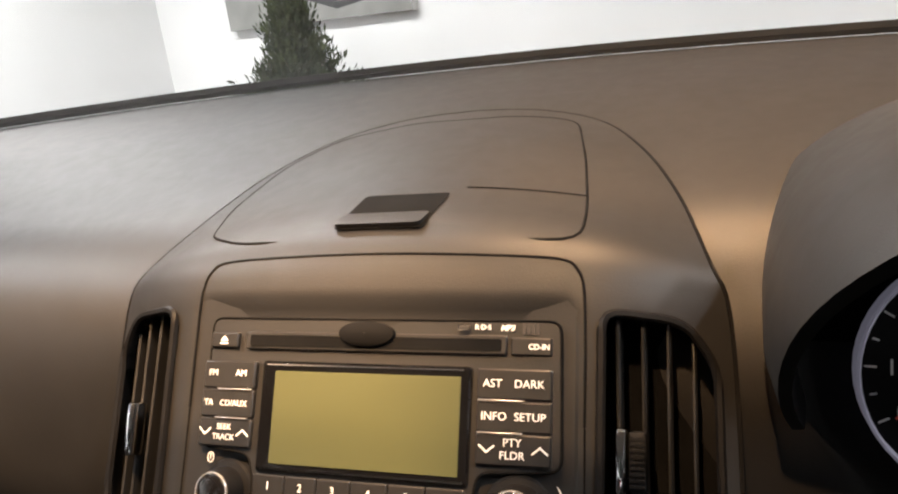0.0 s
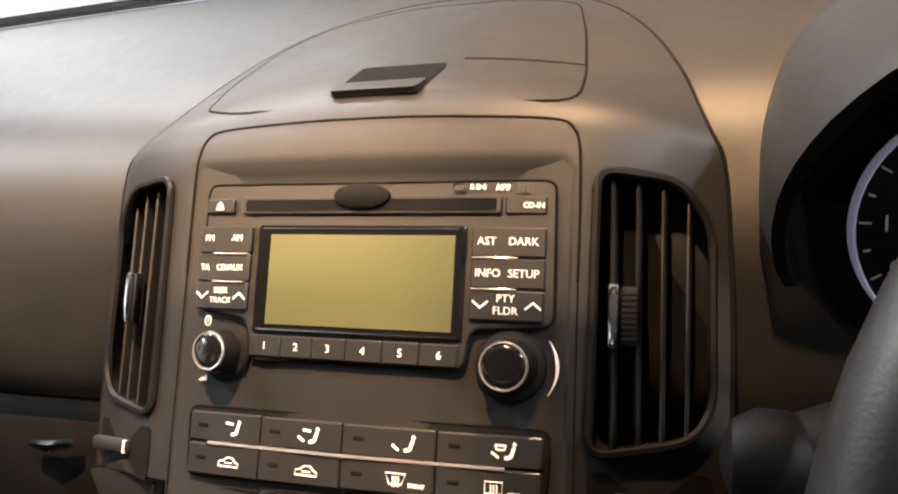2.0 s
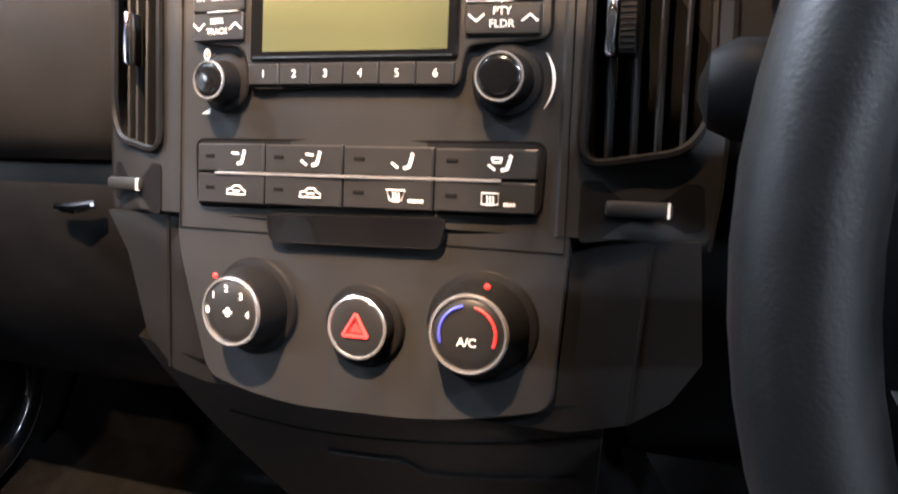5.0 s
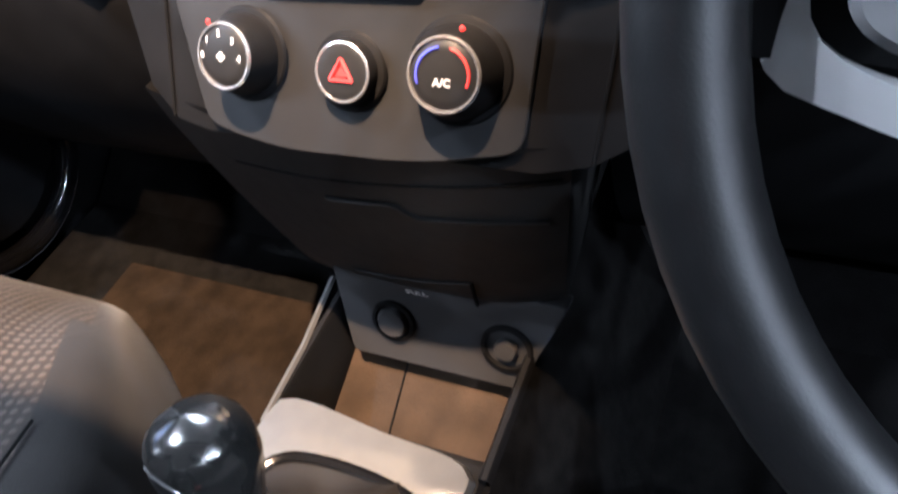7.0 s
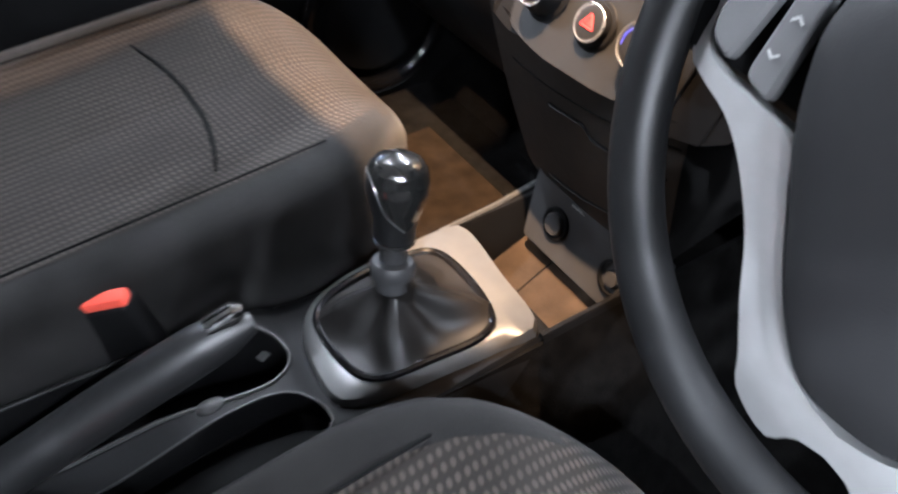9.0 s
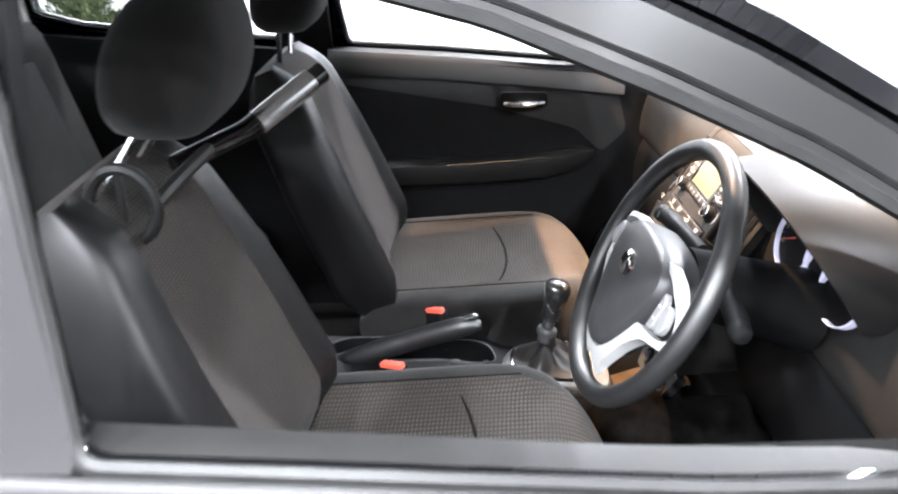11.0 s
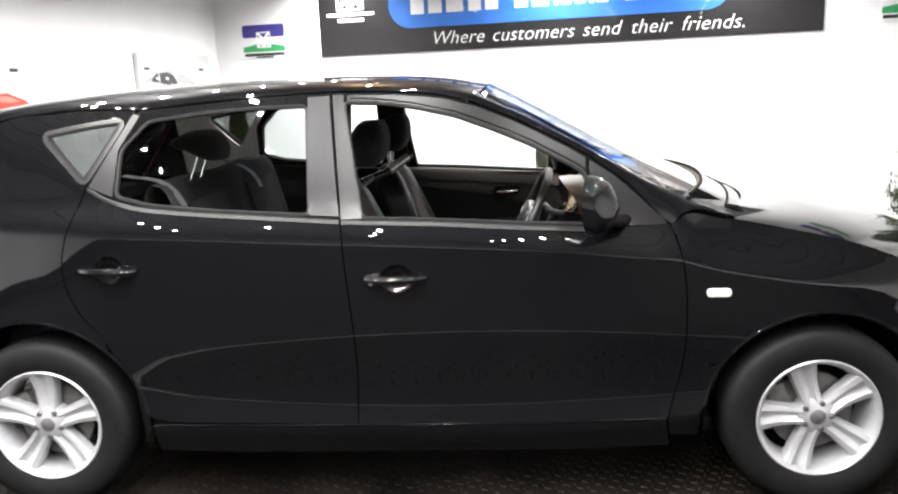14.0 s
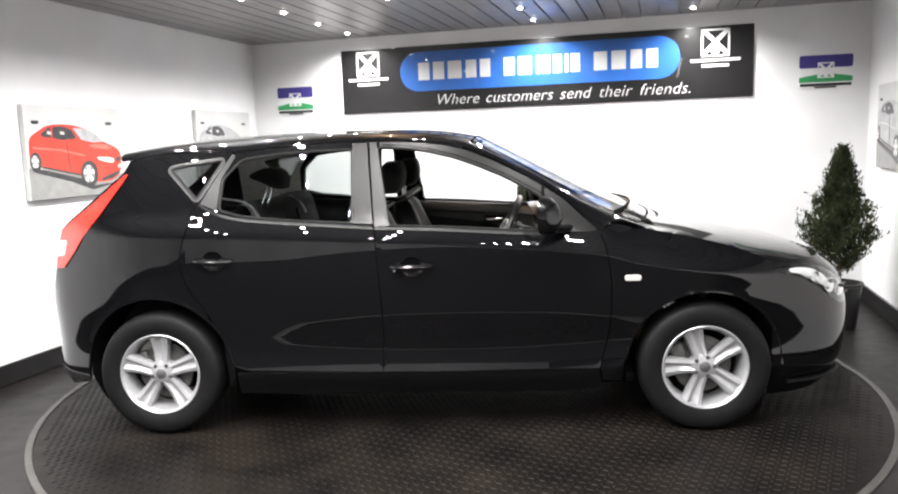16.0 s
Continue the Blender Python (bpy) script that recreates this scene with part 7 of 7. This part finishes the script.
add_tube(bm, [(-.262 + .040 * math.cos(q), -.455, 1.068 + .048 * math.sin(q)) for q in np.linspace(0, 2 * math.pi, 25)[:-1]], .008, 8, closed=True, up=(0, 1, 0))
add_tube(bm, [(-.262, -.455, 1.115), (-.262, -.455, 1.02)], .005, 6)
add_tube(bm, [(-.225, -.45, 1.07), (-.22, -.38, 1.075), (-.20, -.30, 1.09)], .010, 8)
part("ring", bm, RUBBER, lock, "black rubber ring")

# pillars' inner lining, B and C posts
for sign in (-1, 1):
    bm = bmesh.new()
    add_grid(bm, [[(x0, sign * (half_width(-.25, z) - .035), z) for x0 in (-.19, -.33)] for z in np.linspace(.4, 1.39, 8)])
    thick(bm, .02)
    part("post_lining", bm, DASH_DARK, car)
    bm = bmesh.new()
    add_sheet(bm, round_poly([(-1.0, 1.06), (-1.40, 1.02), (-1.40, 1.34), (-.90, 1.38), (-.99, 1.26)], .02), [inset_loop(WIN_Q, -.006)], lambda x, z: side_point(sign, x, z, .04), .05, flange=lambda x, z: side_point(sign, x, z, .012))
    part("rear_pillar_lining", bm, HEADLINER, car, "pale rear pillar lining")

# left and right door furniture
for sign, parent in ((1, "passenger"), (-1, "driver")):
    y0 = .79 * sign
    bm = bmesh.new()
    rows = []
    for x, w, z, h in ((-.16, .05, .672, .03), (.0, .062, .680, .034), (.2, .066, .690, .036), (.4, .06, .705, .036), (.50, .045, .722, .03), (.535, .02, .728, .015)):
        rows.append([(x, y0 - sign * (.005 + w * a), z + h * b) for a, b in ((0, .9), (.6, 1), (.95, .75), (1.0, 0), (.8, -.9), (0, -1.6))])
    add_grid(bm, rows)
    part("armrest", bm, DASH, car, "padded door armrest")
    bm = bmesh.new()
    upper = round_poly([(-.18, .955), (.58, .935), (.62, .80), (.555, .735), (.520, .765), (.48, .802), (.25, .862), (-.18, .925)], .02)
    add_sheet(bm, upper, [], lambda x, z: (x, sign * (half_width(x, z) - .112 + .035 * max(0, (z - .9) / .1)), z), .04, flange=lambda x, z: (x, sign * (half_width(x, z) - .098), z))
    part("upper_trim", bm, DASH, car, "grey upper door trim over a black insert")
    # flat dark plate painting the shade of the handle recess
    bm = bmesh.new()
    add_plate(bm, round_rect(.128, .042, .012, 4, .330, .890), .004, Matrix.Translation((0, sign * .748, 0)) @ Matrix(((1, 0, 0, 0), (0, 0, -sign, 0), (0, 1, 0, 0), (0, 0, 0, 1))), .001)
    part("handle_dish", bm, SEAM, car, "flat dark plate standing for the shaded recess of the inner handle")
    bm = bmesh.new()
    add_tube(bm, [(.276, sign * .742, .880), (.30, sign * .736, .879), (.355, sign * .734, .881), (.384, sign * .742, .884)], [.006, .009, .0095, .007], 10)
    part("inner_handle", bm, CHROME, car, "chrome inner door handle")
    bm = bmesh.new()
    add_tube(bm, [(.685 + .135 * math.cos(q), y0 - sign * .07, .44 + .132 * math.sin(q)) for q in np.linspace(0, 2 * math.pi, 40)[:-1]], .016, 12, closed=True, up=(0, 1, 0))
    part("speaker_ring", bm, BLACK_GLOSS, car, "glossy black speaker ring in the door")
    bm = bmesh.new()
    add_lathe(bm, [(.001, .0), (.06, .004), (.10, .008)], 30, Matrix.Translation((.685, y0 - sign * .06, .44)) @ pose(0, 0, 0, 90 * sign, 0, 0))
    part("speaker_grille", bm, DASH_DARK, car)

# ---- steering wheel and instruments ----
WHEEL = Matrix.Translation((.4013, -.3725, .9375)) @ Matrix(((0, .4384, -.8988, 0), (-1, 0, 0, 0), (0, .8988, .4384, 0), (0, 0, 0, 1)))
wheel_root = new("steering_wheel")
wheel_root.parent = car
wheel_root.matrix_basis = WHEEL
tagged(wheel_root, "black leather steering wheel with silver spoke trims")
WR = .181
bm = bmesh.new()
add_tube(bm, [(WR * math.cos(q), WR * math.sin(q), .0) for q in np.linspace(0, 2 * math.pi, 73)[:-1]], .0148, 16, closed=True, up=(0, 0, 1))
part("rim", bm, LEATHER, wheel_root, "black grained leather rim")
# dark cross-piece behind the trims
for s in (-1, 1):
    bm = bmesh.new()
    add_grid(bm, [[(s * x, y + dy, z) for dy, z in ((h, -.016), (h * .8, -.003), (0, .0), (-h * .8, -.003), (-h, -.016))] for x, y, h in ((.050, -.005, .040), (.10, -.005, .034), (.14, -.008, .026), (.176, -.012, .022))])
    thick(bm, .012)
    part("spoke", bm, DASH_DARK, wheel_root)
# silver U: round the button fields, down beside the airbag and under it to the rim
arm_out = mm([(-66, 46), (-110, 41), (-142, 27), (-161, 4), (-165, -19), (-159, -34), (-143, -39), (-119, -46), (-100, -61), (-81, -83), (-68, -105), (-54, -132), (-48, -150), (-27, -160), (-14, -147), (0, -143)])
arm_in = mm([(-66, 39), (-106, 34), (-137, 20), (-152, 0), (-153, -20), (-139, -30), (-115, -34), (-87, -40), (-75, -58), (-60, -83), (-44, -105), (-22, -124), (0, -130)])
arm_out, arm_in = smooth_line(arm_out, 60), smooth_line(arm_in, 60)
loop = arm_out + [(-x, y) for x, y in arm_out[::-1]][1:] + [(-x, y) for x, y in arm_in] + arm_in[::-1][1:]
bm = bmesh.new()
add_sheet(bm, loop, [], lambda x, y: (x, y, .013 - 1.0 * max(0, math.hypot(x, y) - .125)**1.5 * 2.2), .010, flange=lambda x, y: (x, y, -.004))
part("spoke_trim", bm, WHEEL_SILVER, wheel_root, "satin silver spoke trim round the airbag")
# airbag cover
bm = bmesh.new()
half_cover = [(84, -38), (72, -58), (57, -83), (42, -104), (20, -122)]
cover = smooth_line(mm([(-99, 12), (-88, 36), (-45, 52), (45, 52), (88, 36), (99, 12), (94, -14)] + half_cover + [(-x, y) for x, y in half_cover[::-1]] + [(-94, -14)]), 72, True)
rows = [[(x, y, -.030) for x, y in cover]]
for k in range(9):
    t = k / 8
    f = (1 - t**2.6) if k < 8 else .001
    f = 1 - .12 * t if t < .3 else (.964 * math.cos((t - .3) / .7 * math.pi / 2)**.8 if k < 8 else .001)
    rows.append([(x * f, (y + .03) * f - .03 - .004 * t, .008 + .024 * math.sin(t * math.pi / 2)) for x, y in cover])
add_grid(bm, rows, close_v=True)
part("airbag_cover", bm, AIRBAG, wheel_root, "dark grey airbag cover")
bm = bmesh.new()
add_lathe(bm, [(.0005, .0350), (.017, .0340), (.0205, .032), (.0215, .027)], 30, Matrix.Translation((0, .0, 0)) @ Matrix.Diagonal((1.2, .85, 1, 1)))
part("emblem", bm, CHROME, wheel_root, "oval chrome emblem")
for s in (-1, 1):
    for pts, mat in (([(149, -6), (146, -20), (132, -27), (124, 12), (138, 16)], WHEEL_GREY), ([(121, -28), (104, -34), (103, 20), (118, 14)], WHEEL_GREY)):
        bm = bmesh.new()
        add_plate(bm, round_poly([(s * x / 1000, y / 1000) for x, y in (pts if s < 0 else pts[::-1])], .006), .008, Matrix.Translation((0, 0, .0125)), .002)
        part("wheel_button", bm, mat, wheel_root)
    for bx, by in ((111, 2), (113, -15)):
        bm = bmesh.new()
        up = 1 if by > 0 else -1
        for d in (-1, 1):
            add_box(bm, (.0042, .0011, .0006), Matrix.Translation((s * bx / 1000 + d * .0013, by / 1000, .0130)) @ pose(0, 0, 0, 0, 0, -d * up * 38))
        part("button_mark", bm, INK, wheel_root)
# column shroud and stalks
bm = bmesh.new()
add_tube(bm, [(.450, -.365, .925), (.51, -.363, .905), (.63, -.36, .870)], [.052, .060, .072], 20, squash=.8)
column = part("column_shroud", bm, DASH_DARK, car, "black steering column shroud")
for s, tip in ((1, (.470, -.172, .942)), (-1, (.470, -.548, .942))):
    bm = bmesh.new()
    t = Vector(tip)
    add_tube(bm, [(.495, -.36 + s * .055, .935), (.480, -.36 + s * .11, .944), t + Vector((.004, -s * .026, .002)), t + Vector((.002, -s * .016, 0))], [.011, .0125, .0145, .0130], 14)
    add_tube(bm, [t + Vector((.002, -s * .016, 0)), t + Vector((.001, -s * .012, 0)), t + Vector((0, -s * .004, 0)), t + Vector((0, s * .003, 0)), t + Vector((0, s * .006, 0))], [.0125, .0140, .0145, .0110, .003], 14)
    stalk = part("column_stalk", bm, DASH_DARK, column, "black column stalk")
    if s > 0:
        bm = bmesh.new()
        c = Vector((.4743, -.1900, .9413))
        fx, fy, fz = Vector((0, -1, 0)), Vector((.25, 0, .97)), Vector((-.97, 0, .25))
        ring = [c + .0030 * (math.cos(q) * fx + math.sin(q) * fy) for q in np.linspace(0, 2 * math.pi, 15)[:-1]]
        add_tube(bm, [r + fz * .0154 for r in ring], .0005, 4, closed=True)
        for k in range(8):
            q = k * math.pi / 4
            d = math.cos(q) * fx + math.sin(q) * fy
            add_tube(bm, [c + d * .0042 + fz * .0152, c + d * .0060 + fz * .0146], .0005, 4)
        part("lamp_mark", bm, SILVER, column)

# instrument hood
bm = bmesh.new()
hood = []
for q in np.linspace(-20, 200, 45):
    c, s = math.cos(radians(q)), math.sin(radians(q))
    hood.append((.168 * math.copysign(abs(c)**.88, c), .114 * math.copysign(abs(s)**.92, s)))
rows = []
for dx, grow, high, lift in ((.30, .80, .50, .0), (.20, .95, .80, .004), (.09, 1.0, .96, .006), (.03, 1.02, 1.0, .005), (.0, 1.0, 1.0, .0), (.002, .965, .965, -.002), (.03, .94, .93, -.003), (.10, .90, .80, -.006)):
    rows.append([(.600 - .72 * v + dx * (1 + 2.2 * max(0, v)), -.355 + u * grow, .962 + v * high + lift) for u, v in hood])
add_grid(bm, rows)
binnacle = part("instrument_hood", bm, DASH, car, "dark grey hood over the instruments")
bm = bmesh.new()
pts, fs = fill([(u * .88, v * .88) for u, v in hood])
vs = [bm.verts.new((.668 - v * .1, -.355 + u, .950 + v)) for u, v in pts]
for f in fs:
    bm.faces.new([vs[i] for i in f])
part("instrument_face", bm, SEAM, binnacle, "black instrument face")
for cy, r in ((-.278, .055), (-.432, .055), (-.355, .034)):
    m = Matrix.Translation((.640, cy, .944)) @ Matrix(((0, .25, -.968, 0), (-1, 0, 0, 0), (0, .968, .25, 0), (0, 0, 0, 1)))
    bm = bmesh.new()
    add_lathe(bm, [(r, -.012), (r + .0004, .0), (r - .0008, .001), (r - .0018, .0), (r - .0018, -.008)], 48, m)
    # the glow of this ring is added to lift it from the dial
    part("gauge_ring", bm, GAUGE_GLOW, binnacle, "pale gauge ring with a faint glow added")
    bm = bmesh.new()
    add_lathe(bm, [(.0003, -.006), (r - .003, -.006)], 40, m)
    part("gauge_dial", bm, DASH_DARK, binnacle, "black gauge dial")
    if cy == -.278:
        for k, body in enumerate("01234567"):
            q = radians(207 - k * 30)
            text_mesh("numeral", body, .0105, m @ Matrix.Translation((.040 * math.cos(q), .040 * math.sin(q), -.0052)), INK, binnacle, 0, .0001)
            bm = bmesh.new()
            for h in (0, .5):
                qq = radians(207 - (k + h) * 30)
                add_box(bm, (.005 if h == 0 else .003, .0009, .0003), m @ Matrix.Translation((.0485 * math.cos(qq), .0485 * math.sin(qq), -.0054)) @ pose(0, 0, 0, 0, 0, math.degrees(qq)))
            part("gauge_tick", bm, INK, binnacle)
        bm = bmesh.new()
        q = radians(207)
        add_tube(bm, [m @ Vector((0, 0, -.001)), m @ Vector((.044 * math.cos(q), .044 * math.sin(q), -.002))], [.0016, .0006], 5)
        part("needle", bm, RED_BUTTON, binnacle, "red needle")
